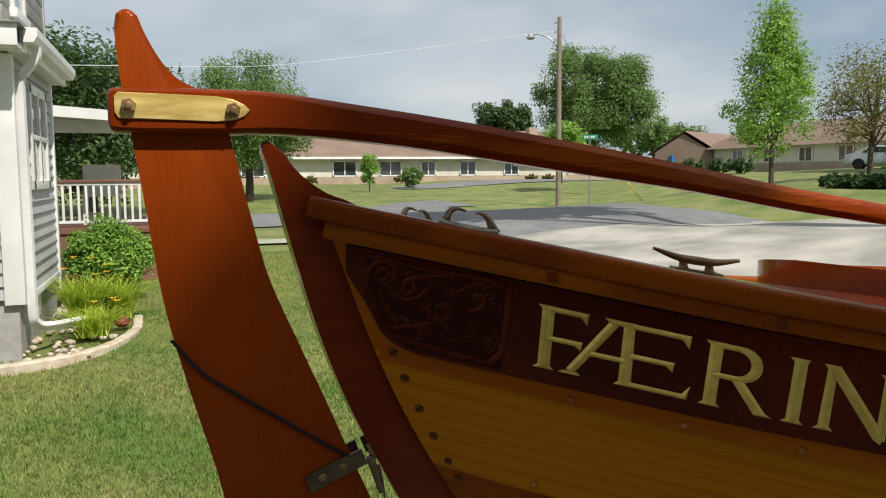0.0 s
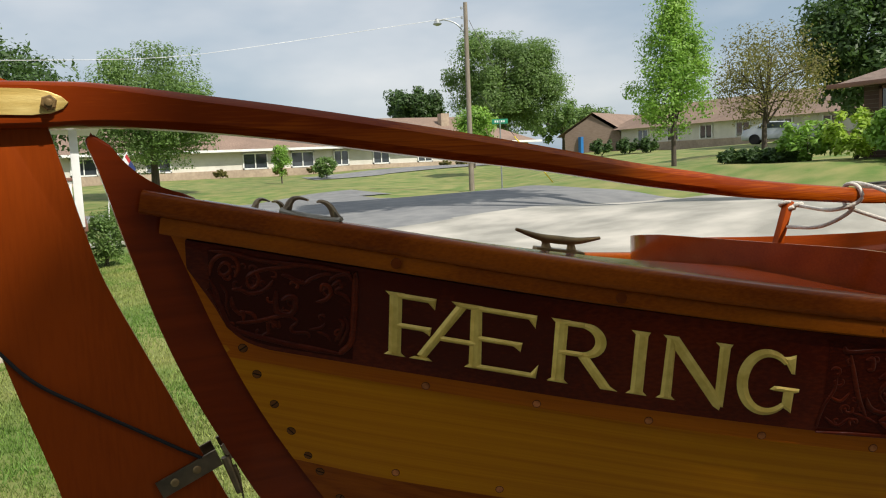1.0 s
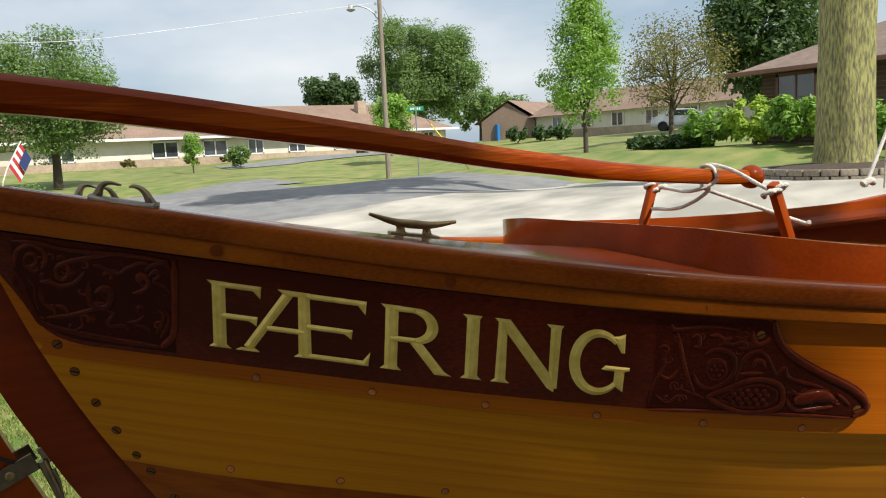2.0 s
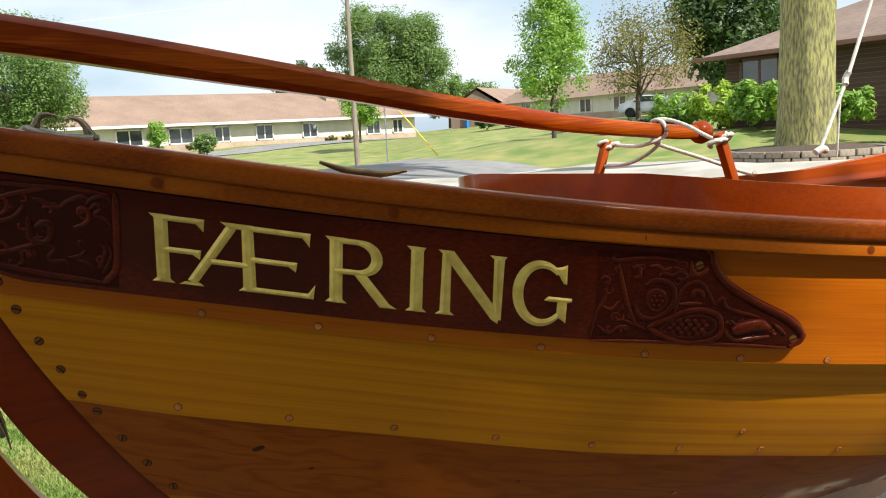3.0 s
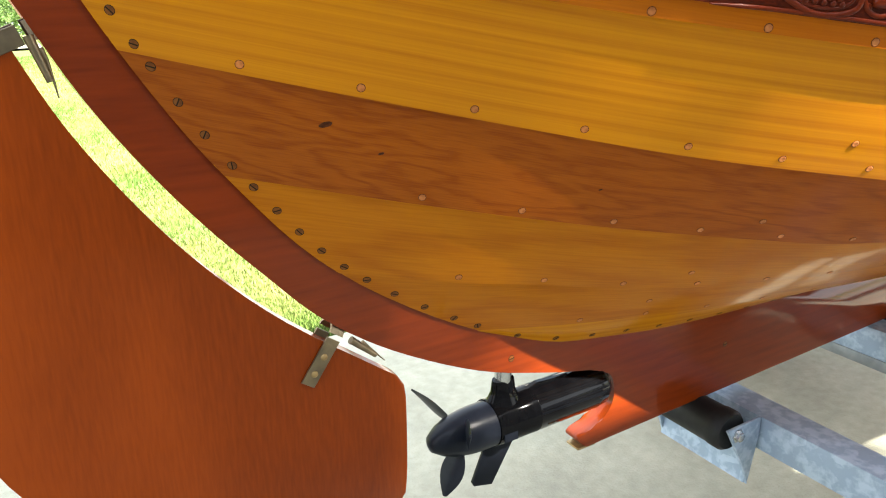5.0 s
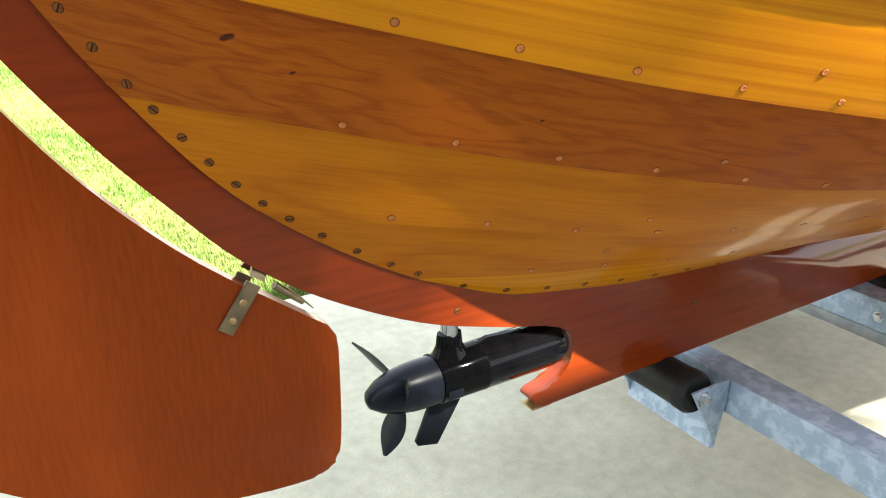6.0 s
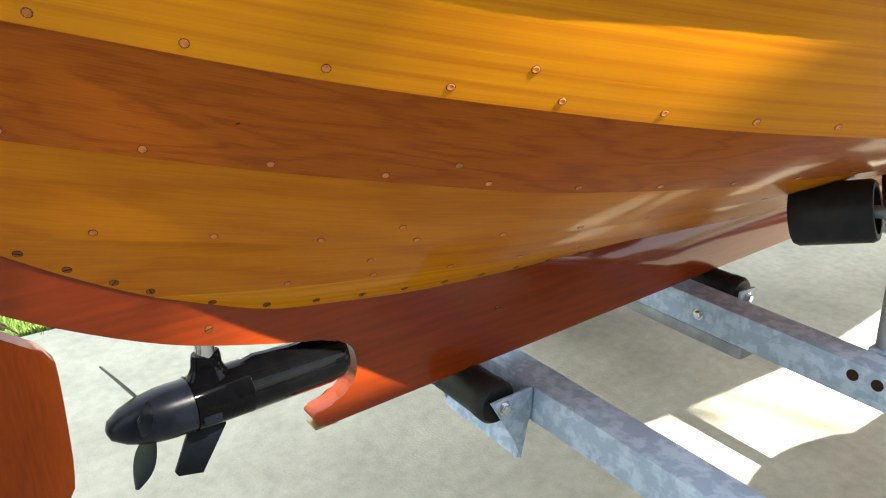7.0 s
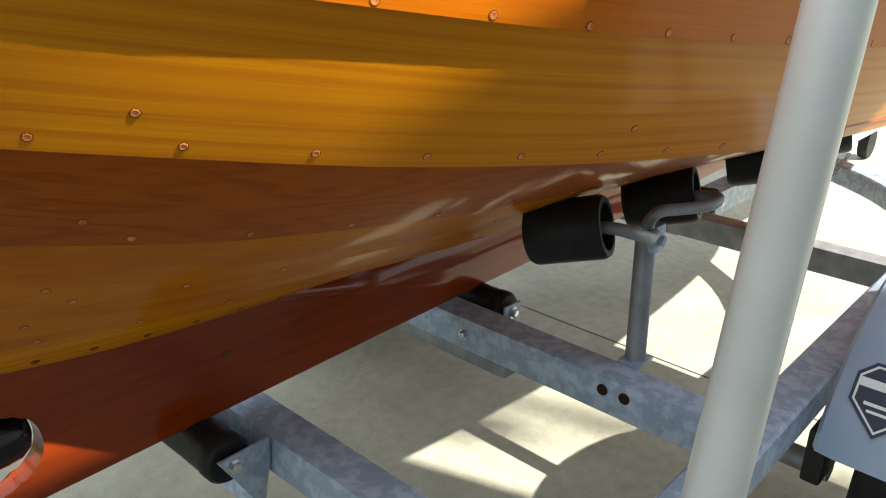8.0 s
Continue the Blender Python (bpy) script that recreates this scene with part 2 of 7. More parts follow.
CONCRETE = material("broomed_concrete", (0.355, 0.35, 0.268), 0.85, var=(0.44, 0.435, 0.34), scale=26.0, bump=0.25, bump_scale=120, detail=9, lo=0.3, hi=0.7)
n_, l_ = CONCRETE.node_tree.nodes, CONCRETE.node_tree.links
pb_ = n_["Principled BSDF"]
was_ = pb_.inputs["Base Color"].links[0].from_socket
spk, spr, spm = n_.new("ShaderNodeTexNoise"), n_.new("ShaderNodeValToRGB"), n_.new("ShaderNodeMix")
spk.inputs["Scale"].default_value, spk.inputs["Detail"].default_value = 240.0, 4.0
spr.color_ramp.elements[0].position, spr.color_ramp.elements[1].position = 0.28, 0.42
spr.color_ramp.elements[0].color, spr.color_ramp.elements[1].color = (0.74, 0.72, 0.68, 1), (1, 1, 1, 1)
spm.data_type, spm.blend_type = "RGBA", "MULTIPLY"
spm.inputs[0].default_value = 1.0
l_.new(n_["Texture Coordinate"].outputs["Object"], spk.inputs["Vector"]), l_.new(spk.outputs["Fac"], spr.inputs["Fac"])
l_.new(was_, spm.inputs[6]), l_.new(spr.outputs["Color"], spm.inputs[7]), l_.new(spm.outputs[2], pb_.inputs["Base Color"])
ASPHALT = material("grey_asphalt", (0.16, 0.163, 0.166), 0.9, var=(0.22, 0.22, 0.215), scale=2.2, bump=0.2, bump_scale=90, detail=9)
# uneven gravel tone; its wide contrast also stands in for dappled tree shade
GRAVEL = material("pale_gravel", (0.27, 0.26, 0.225), 0.9, var=(0.50, 0.47, 0.41), scale=0.9, bump=0.4, bump_scale=40, detail=9)
LAWN = material("mown_lawn", (0.10, 0.165, 0.028), 0.85, var=(0.28, 0.255, 0.09), scale=1.1, bump=0.5, bump_scale=70, detail=10, lo=0.35, hi=0.72)
GRASS = material("grass_blades", (0.105, 0.20, 0.026), 0.7, var=(0.25, 0.275, 0.075), scale=1.2, rand=0.35, island=True, lo=0.4, hi=0.62)
SIDING = material("grey_vinyl_siding", (0.44, 0.44, 0.44), 0.5, var=(0.40, 0.40, 0.40), scale=12, stretch=(1, 1, 6))
WHITE = material("white_paint", (0.80, 0.80, 0.79), 0.45, var=(0.74, 0.74, 0.73), scale=7, bump=0.03)
CREAM = material("cream_siding", (0.66, 0.63, 0.56), 0.6, var=(0.60, 0.57, 0.50), scale=2)
TAN = material("tan_brick_base", (0.42, 0.33, 0.24), 0.8, var=(0.34, 0.26, 0.19), scale=6, bump=0.2)
ROOF_BROWN = material("brown_shingles", (0.20, 0.135, 0.10), 0.85, var=(0.265, 0.185, 0.14), scale=4.5, stretch=(3, 1, 1), bump=0.3, bump_scale=30)
GABLE_BROWN = material("brown_gable_siding", (0.17, 0.12, 0.09), 0.8, var=(0.21, 0.155, 0.12), scale=3, stretch=(1, 1, 6))
ROOF_DARK = material("dark_brown_shingles", (0.17, 0.122, 0.098), 0.85, var=(0.23, 0.168, 0.135), scale=5, stretch=(3, 1, 1), bump=0.3, bump_scale=30)
ROOF_GREY = material("grey_shingles", (0.22, 0.22, 0.21), 0.85, var=(0.32, 0.32, 0.30), scale=9, bump=0.3, rand=0.2)
BRICK_FAR = material("dark_brick_wall", (0.09, 0.055, 0.04), 0.85, var=(0.13, 0.08, 0.06), scale=14, bump=0.3)
n_, l_ = BRICK_FAR.node_tree.nodes, BRICK_FAR.node_tree.links
bk, bco, bmp = n_.new("ShaderNodeTexBrick"), n_.new("ShaderNodeTexCoord"), n_.new("ShaderNodeMapping")
bmp.inputs["Rotation"].default_value = (radians(90), 0, radians(90))
bk.inputs["Color1"].default_value, bk.inputs["Color2"].default_value, bk.inputs["Mortar"].default_value = (0.085, 0.045, 0.03, 1), (0.13, 0.075, 0.05, 1), (0.20, 0.17, 0.15, 1)
bk.inputs["Scale"].default_value, bk.inputs["Mortar Size"].default_value = 4.5, 0.02
l_.new(bco.outputs["Object"], bmp.inputs["Vector"]), l_.new(bmp.outputs["Vector"], bk.inputs["Vector"])
l_.new(bk.outputs["Color"], n_["Principled BSDF"].inputs["Base Color"])
# siding of the unseen blocks added behind the driveway to stop sun
BLOCKER_SIDING = material("blue_grey_blocker_siding", (0.13, 0.14, 0.155), 0.7, var=(0.165, 0.175, 0.19), scale=3, stretch=(1, 1, 8), bump=0.1)
STONE_RING = material("tan_retaining_stone", (0.20, 0.165, 0.125), 0.85, var=(0.29, 0.245, 0.19), scale=22, bump=0.35, rand=0.22)
PEBBLE = material("pale_landscape_rock", (0.58, 0.52, 0.42), 0.8, var=(0.46, 0.36, 0.26), scale=14, bump=0.3, rand=0.25)
FOUNDATION = material("grey_block_foundation", (0.34, 0.33, 0.31), 0.85, var=(0.41, 0.40, 0.375), scale=12, bump=0.25)
DECK_RED = material("stained_deck_board", (0.17, 0.075, 0.05), 0.6, var=(0.22, 0.105, 0.07), scale=8, stretch=(0.3, 4, 4))
GLASS = material("dark_window_glass", (0.035, 0.042, 0.05), 0.05, coat=1.0, var=(0.06, 0.07, 0.08), scale=1.5)
BARK = material("mossy_bark", (0.12, 0.11, 0.06), 0.9, var=(0.33, 0.32, 0.11), scale=11, stretch=(3, 3, 0.6), bump=0.9, bump_scale=34, lo=0.38, hi=0.62)
BARK_DARK = material("dark_bark", (0.055, 0.042, 0.032), 0.9, var=(0.10, 0.08, 0.06), scale=9, stretch=(3, 3, 0.5), bump=0.6, bump_scale=25)
POLE_WOOD = material("weathered_pole", (0.20, 0.165, 0.13), 0.85, var=(0.28, 0.24, 0.19), scale=8, stretch=(4, 4, 0.4), bump=0.3)
LAMP_GREY = material("grey_lamp_metal", (0.40, 0.42, 0.43), 0.4, 0.5)
SIGN_GREEN = material("green_sign_sheet", (0.02, 0.24, 0.14), 0.4)
SIGN_WHITE = material("reflective_white_bars", (0.75, 0.78, 0.76), 0.4)
CAR_PAINT = material("silver_car_paint", (0.50, 0.53, 0.57), 0.3, 0.4, coat=0.8)
NAVY = material("navy_label", (0.012, 0.018, 0.045), 0.4)
JOINT_GREY = material("dirty_joint_filler", (0.10, 0.095, 0.08), 0.9, var=(0.16, 0.15, 0.125), scale=30)
MULCH = material("dark_mulch", (0.05, 0.035, 0.025), 0.9, var=(0.085, 0.06, 0.042), scale=30, bump=0.8, bump_scale=60)
FLAG_RED, FLAG_WHITE, FLAG_BLUE = material("red_cloth", (0.42, 0.035, 0.04), 0.8), material("white_cloth", (0.72, 0.70, 0.68), 0.8), material("blue_cloth", (0.02, 0.035, 0.13), 0.8)
BLUE_DOOR = material("blue_door_paint", (0.02, 0.16, 0.42), 0.5)
DARK_IRON = material("black_iron", (0.02, 0.02, 0.02), 0.5, 0.4)
YELLOW_PLASTIC = material("yellow_guy_guard", (0.70, 0.52, 0.04), 0.5)


def leaf(name, a, b_):
    m = material(name, a, 0.55, var=b_, scale=0.9, rand=0.4, island=True, lo=0.3, hi=0.7)
    bs = m.node_tree.nodes["Principled BSDF"]
    n, l = m.node_tree.nodes, m.node_tree.links
    tr, mix = n.new("ShaderNodeBsdfTranslucent"), n.new("ShaderNodeMixShader")
    tr.inputs["Color"].default_value = (b_[0] * 1.5, b_[1] * 1.6, b_[2] * 1.2, 1)
    mix.inputs["Fac"].default_value = 0.3
    l.new(bs.outputs["BSDF"], mix.inputs[1]), l.new(tr.outputs["BSDF"], mix.inputs[2])
    l.new(mix.outputs["Shader"], n["Material Output"].inputs["Surface"])
    return m


LEAF_MID = leaf("mid_green_leaves", (0.085, 0.155, 0.038), (0.17, 0.26, 0.07))
LEAF_DARK = leaf("dark_green_leaves", (0.035, 0.075, 0.018), (0.07, 0.125, 0.03))
LEAF_BRIGHT = leaf("bright_green_leaves", (0.135, 0.26, 0.038), (0.25, 0.40, 0.065))
LEAF_LIME = leaf("lime_leaves", (0.21, 0.34, 0.03), (0.36, 0.47, 0.06))
LEAF_PURPLE = leaf("bronze_purple_leaves", (0.115, 0.095, 0.030), (0.21, 0.20, 0.055))
LEAF_LILY = leaf("yellow_green_blades", (0.27, 0.38, 0.03), (0.50, 0.58, 0.08))
FLOWER = material("yellow_lily_petals", (0.72, 0.45, 0.02), 0.6)
FLOWER_RED = material("red_brown_ornament", (0.25, 0.06, 0.03), 0.6)


# ---------- building helpers ----------
def thing(name, label, category, at=(0, 0, 0), group="", kind=""):
    ob = new(name)
    ob.empty_display_size = 0.1
    ob.location = at
    return tagged(ob, label, category, group, kind)


def mesh_of(name, bm, mat, smooth=40):
    bmesh.ops.recalc_face_normals(bm, faces=bm.faces[:])
    me = bpy.data.meshes.new(name)
    bm.to_mesh(me)
    bm.free()
    for m in (mat if isinstance(mat, (list, tuple)) else [mat]):
        me.materials.append(m)
    if smooth:
        me.shade_smooth()
        me.set_sharp_from_angle(angle=radians(smooth))
    return me


def part(name, bm, mat, parent, label="", at=(0, 0, 0), smooth=40):
    ob = new(name, mesh_of(name, bm, mat, smooth))
    ob.parent = parent
    ob.location = at
    return tagged(ob, label)


def whole(name, bm, mat, label, category, at=(0, 0, 0), group="", kind="", smooth=40):
    ob = new(name, mesh_of(name, bm, mat, smooth))
    ob.location = at
    return tagged(ob, label, category, group, kind)


def box(bm, lo, hi, bevel=0.0, m=None):
    c = [(a + b) / 2 for a, b in zip(lo, hi)]
    s = [abs(b - a) for a, b in zip(lo, hi)]
    mat = Matrix.Translation(c) @ Matrix.Diagonal((*s, 1))
    r = bmesh.ops.create_cube(bm, size=1, matrix=(m @ mat) if m else mat)
    if bevel:
        es = list({e for v in r["verts"] for e in v.link_edges})
        bmesh.ops.bevel(bm, geom=es, offset=bevel, segments=2, affect="EDGES", profile=0.6)
    return bm


def smooth_path(pts, per=6):
    """Catmull-Rom through the points."""
    pts = [Vector(p) for p in pts]
    out = []
    ext = [2 * pts[0] - pts[1]] + pts + [2 * pts[-1] - pts[-2]]
    for i in range(len(pts) - 1):
        a, b, c, d = ext[i:i + 4]
        for k in range(per):
            t = k / per
            out.append(0.5 * (2 * b + (c - a) * t + (2 * a - 5 * b + 4 * c - d) * t * t + (3 * b - a - 3 * c + d) * t ** 3))
    return out + [pts[-1]]


def sweep(bm, path, section, up=(0, 0, 1), cap=True):
    """Rings along a path; section(i, n) gives the (side, up) offsets of ring i."""
    rings = []
    n = len(path)
    for i, p in enumerate(path):
        d = (path[min(i + 1, n - 1)] - path[max(i - 1, 0)]).normalized()
        u = Vector(up)
        s = d.cross(u).normalized()
        u = s.cross(d).normalized()
        rings.append([bm.verts.new(p + s * a + u * b) for a, b in section(i, n)])
    for r, q in zip(rings, rings[1:]):
        for k in range(len(r)):
            bm.faces.new((r[k], r[k - 1], q[k - 1], q[k]))
    if cap:
        bm.faces.new(rings[0]), bm.faces.new(rings[-1][::-1])
    return rings


def tube(bm, pts, radius, seg=10, per=6, up=(0.13, 0.07, 1), taper=None):
    path = smooth_path(pts, per) if per > 1 else [Vector(p) for p in pts]
    n = len(path)

    def sec(i, n_):
        r = radius if taper is None else radius + (taper - radius) * i / (n - 1)
        return [(r * math.cos(2 * math.pi * k / seg), r * math.sin(2 * math.pi * k / seg)) for k in range(seg)]
    sweep(bm, path, sec, up)
    return bm


def lathe(bm, profile, seg=28, m=None):
    """A profile of (radius, height) turned about z, then moved by m."""
    m = m or Matrix()
    rings = [[bm.verts.new(m @ Vector((r * math.cos(2 * math.pi * k / seg), r * math.sin(2 * math.pi * k / seg), h))) for k in range(seg)] for r, h in profile]
    for a, b in zip(rings, rings[1:]):
        for k in range(seg):
            bm.faces.new((a[k - 1], a[k], b[k], b[k - 1]))
    bm.faces.new(rings[0][::-1]), bm.faces.new(rings[-1])
    return bm


def slab(bm, outline, y0, y1, bevel=0.004):
    """A closed (x, z) outline extruded from y0 to y1, edges rounded."""
    a = [bm.verts.new((x, y0, z)) for x, z in outline]
    b = [bm.verts.new((x, y1, z)) for x, z in outline]
    fa, fb = bm.faces.new(a), bm.faces.new(b[::-1])
    n = len(a)
    for k in range(n):
        bm.faces.new((a[k - 1], a[k], b[k], b[k - 1]))
    if bevel:
        es = list(fa.edges) + list(fb.edges)
        bmesh.ops.bevel(bm, geom=es, offset=bevel, segments=3, affect="EDGES", profile=0.5, clamp_overlap=True)
    return bm


def xz_path(pts, per=5):
    return [(p.x, p.z) for p in smooth_path([(x, 0, z) for x, z in pts], per)]


def interp(pts, x):
    """Smooth value through rows of (x, value...), by Catmull-Rom in x."""
    n = len(pts)
    k = 0
    while k < n - 2 and x > pts[k + 1][0]:
        k += 1
    p1, p2 = pts[k], pts[k + 1]
    h = p2[0] - p1[0]
    t = min(max((x - p1[0]) / h, 0), 1)
    out = []
    for c in range(1, len(p1)):
        m1 = (p2[c] - pts[k - 1][c]) / (p2[0] - pts[k - 1][0]) if k > 0 else (p2[c] - p1[c]) / h
        m2 = (pts[k + 2][c] - p1[c]) / (pts[k + 2][0] - p1[0]) if k + 2 < n else (p2[c] - p1[c]) / h
        t2, t3 = t * t, t * t * t
        out.append((2 * t3 - 3 * t2 + 1) * p1[c] + (t3 - 2 * t2 + t) * h * m1 + (3 * t2 - 2 * t3) * p2[c] + (t3 - t2) * h * m2)
    return out


# ---------- the boat: x forward, starboard is -y ----------
MID = 2.15
# upper edge of the sheer strake, then the lap edges down to the keel rabbet: (x, half breadth, height)
LAPS = [
    [(-0.852, 0.022, 1.600), (-0.62, 0.150, 1.548), (-0.40, 0.268, 1.500), (-0.138, 0.400, 1.452), (0.15, 0.520, 1.412), (0.5, 0.632, 1.378), (1.0, 0.742, 1.345), (1.5, 0.812, 1.328), (MID, 0.845, 1.320)],
    [(-0.788, 0.024, 1.424), (-0.579, 0.140, 1.377), (-0.348, 0.268, 1.328), (-0.117, 0.390, 1.287), (0.12, 0.490, 1.252), (0.5, 0.615, 1.205), (1.0, 0.720, 1.165), (1.5, 0.785, 1.140), (MID, 0.820, 1.130)],
    [(-0.717, 0.024, 1.280), (-0.606, 0.093, 1.252), (-0.366, 0.193, 1.193), (-0.126, 0.300, 1.138), (0.113, 0.388, 1.095), (0.347, 0.474, 1.060), (0.679, 0.573, 1.027), (1.2, 0.670, 0.992), (MID, 0.740, 0.972)],
    [(-0.616, 0.024, 1.126), (-0.401, 0.125, 1.079), (-0.149, 0.204, 1.025), (0.095, 0.281, 0.982), (0.22, 0.314, 0.963), (0.55, 0.392, 0.940), (1.1, 0.470, 0.922), (MID, 0.540, 0.910)],
    [(-0.474, 0.024, 0.970), (-0.32, 0.080, 0.941), (-0.191, 0.106, 0.918), (-0.056, 0.135, 0.893), (0.1, 0.170, 0.873), (0.4, 0.232, 0.857), (1.0, 0.310, 0.848), (MID, 0.375, 0.842)],
    [(-0.245, 0.024, 0.826), (-0.10, 0.056, 0.812), (0.05, 0.082, 0.800), (0.3, 0.118, 0.784), (0.7, 0.158, 0.766), (1.2, 0.188, 0.756), (MID, 0.205, 0.748)],
    [(-0.245, 0.021, 0.824), (-0.092, 0.021, 0.765), (0.0, 0.021, 0.748), (0.2, 0.021, 0.722), (0.5, 0.021, 0.706), (0.85, 0.021, 0.699), (1.4, 0.021, 0.697), (MID, 0.021, 0.697)],
]


HEEL = 0.035


def lap(k, s, side=-1):
    """Lap k at s from 0 (stern) over 1 (amidships) to 2 (bow)."""
    pts = LAPS[k]
    f = s if s <= 1 else 2 - s
    f = f * f * 0.35 + f * 0.65
    x = pts[0][0] + (MID - pts[0][0]) * f
    y, z = interp(pts, x)
    if s > 1:
        x = 2 * MID - x
    if side > 0:
        z -= HEEL * y
    return Vector((x, side * y, z))


HOOD_ENDS = [(p[0][0], p[0][2]) for p in LAPS[:6]] + [(-0.02, 0.752)]


def hood_offset(k, v):
    """How far the curved rabbet line leaves the chord between the ends of two laps."""
    if k > 4:
        return Vector()
    if v < 0 and k:
        return hood_offset(k - 1, 1 + v) + (Vector((HOOD_ENDS[k][0] - HOOD_ENDS[k - 1][0], 0, HOOD_ENDS[k][1] - HOOD_ENDS[k - 1][1])) - Vector((HOOD_ENDS[k + 1][0] - HOOD_ENDS[k][0], 0, HOOD_ENDS[k + 1][1] - HOOD_ENDS[k][1]))) * v
    b, c = HOOD_ENDS[k], HOOD_ENDS[k + 1]
    a = HOOD_ENDS[k - 1] if k else (2 * b[0] - c[0] - 0.008, 2 * b[1] - c[1])
    d = HOOD_ENDS[k + 2]
    out = []
    for i in (0, 1):
        curve = 0.5 * (2 * b[i] + (c[i] - a[i]) * v + (2 * a[i] - 5 * b[i] + 4 * c[i] - d[i]) * v * v + (3 * b[i] - a[i] - 3 * c[i] + d[i]) * v ** 3)
        out.append(curve - b[i] - (c[i] - b[i]) * v)
    return Vector((out[0], 0, out[1]))


def strake_point(k, s, v, side=-1, out=0.0):
    """Point on the outer face of strake k; v from 0 (upper edge) to 1 (lower edge)."""
    a, b = lap(k, s, side), lap(k + 1, s, side)
    e = 0.01
    t = (lap(k, min(s + e, 2), side) - lap(k, max(s - e, 0), side)).normalized()
    nrm = t.cross(b - a).normalized()
    if nrm.y * side < 0:
        nrm = -nrm
    gain = min(1.0, s / 0.16, (2 - s) / 0.16)
    inset = -0.0130 * gain * (1 - v) if k else 0.0
    belly = 0.004 * gain * math.sin(math.pi * v)
    end = min(s, 2 - s)
    bend = hood_offset(k, min(v, 1)) * max(0.0, 1 - end / 0.22) ** 2
    if s > 1:
        bend.x = -bend.x
    return a.lerp(b, v) + bend + nrm * (inset + belly + out)


def strake_at(k, x, v, out=0.0, side=-1):
    """The same by x, for the after half."""
    lo, hi = 0.0, 1.0
    for _ in range(28):
        m = (lo + hi) / 2
        if strake_point(k, m, v, side).x < x:
            lo = m
        else:
            hi = m
    return strake_point(k, lo, v, side, out)


boat = thing("wooden_boat", "varnished lapstrake wooden boat resting on a galvanised trailer", "boat")
STRAKE_WOOD = [CEDAR, CEDAR_PALE, REDWOOD, CEDAR_HONEY, CEDAR_HONEY, CEDAR_PALE]
strakes = {}
for side in (-1, 1):
    for k in range(6):
        bm = bmesh.new()
        uv = bm.loops.layers.uv.new("grain")
        cols, rows = 96, 6
        outer, inner, flat = [], [], {}
        for i in range(cols + 1):
            s = 2 * i / cols
            outer.append([bm.verts.new(strake_point(k, s, v, side)) for v in ([-0.10] if k else [0.0]) + [j / rows for j in range(1, rows)] + [0.985, 1.0]])
            inner.append([bm.verts.new(strake_point(k, s, v, side, -0.011)) for v in (0.0 if not k else -0.10, 1.0)])
            brd = (lap(k, s, side) - lap(k + 1, s, side)).length
            for v, val in zip(outer[-1] + inner[-1], ([-0.10] if k else [0.0]) + [j / rows for j in range(1, rows)] + [0.985, 1.0, 0.0, 1.0]):
                flat[v] = (3.2 * s, (val - 0.5) * (0.35 * brd + 0.09))
        for i in range(cols):
            a, b, c, d = outer[i], outer[i + 1], inner[i], inner[i + 1]
            for j in range(len(a) - 1):
                bm.faces.new((a[j], a[j + 1], b[j + 1], b[j]))
            bm.faces.new((a[-1], c[1], d[1], b[-1]))
            bm.faces.new((c[1], c[0], d[0], d[1]))
            bm.faces.new((c[0], a[0], b[0], d[0]))
        bm.faces.new(outer[0] + [inner[0][1], inner[0][0]])
        bm.faces.new((outer[-1] + [inner[-1][1], inner[-1][0]])[::-1])
        for f in bm.faces:
            for lp in f.loops:
                lp[uv].uv = flat[lp.vert]
        lbl = "reddish brown cedar plank" if k == 2 else "honey yellow cedar plank"
        strakes[k, side] = part("strake", bm, STRAKE_WOOD[k], boat, lbl, smooth=50)

# backbone: stern post with its curled head, aperture for the motor, straight keel; stem mirrored
post_outer = [(-0.916, 1.697), (-0.925, 1.690), (-0.914, 1.654), (-0.890, 1.562), (-0.862, 1.463), (-0.829, 1.374), (-0.794, 1.300), (-0.755, 1.224), (-0.705, 1.146), (-0.645, 1.066), (-0.580, 0.991), (-0.500, 0.906), (-0.392, 0.828), (-0.241, 0.752), (-0.100, 0.708), (0.020, 0.680)]
notch = [(0.040, 0.670), (0.055, 0.648), (0.060, 0.615), (0.050, 0.588), (0.022, 0.565), (-0.022, 0.552), (-0.014, 0.536), (0.004, 0.524)]
inner_line = [(0.5, 0.72), (0.2, 0.74), (0.0, 0.775), (-0.15, 0.815), (-0.30, 0.88), (-0.45, 0.98), (-0.58, 1.11), (-0.68, 1.26), (-0.755, 1.42), (-0.80, 1.55), (-0.805, 1.612), (-0.847, 1.634), (-0.871, 1.650), (-0.888, 1.667), (-0.900, 1.685)]
outline = xz_path(post_outer, 5) + xz_path(notch, 4) + [(1.06, 0.556), (3.6, 0.612), (3.6, 0.72)] + xz_path(inner_line, 4)
bm = slab(bmesh.new(), outline, -0.0185, 0.0185, 0.0035)
part("sternpost_and_keel", bm, KEEL_WOOD, boat, "dark red mahogany stern post and keel with curled head", smooth=50)
stem = [(2 * MID - x, z) for x, z in xz_path(post_outer[:-2], 4)] + [(2 * MID - 0.3, 0.62), (3.6, 0.612), (3.6, 0.72)] + [(2 * MID - x, z) for x, z in xz_path(inner_line, 4)]
bm = slab(bmesh.new(), stem, -0.0185, 0.0185, 0.0035)
part("stem", bm, MAHOGANY, boat, "dark red mahogany stem", smooth=50)
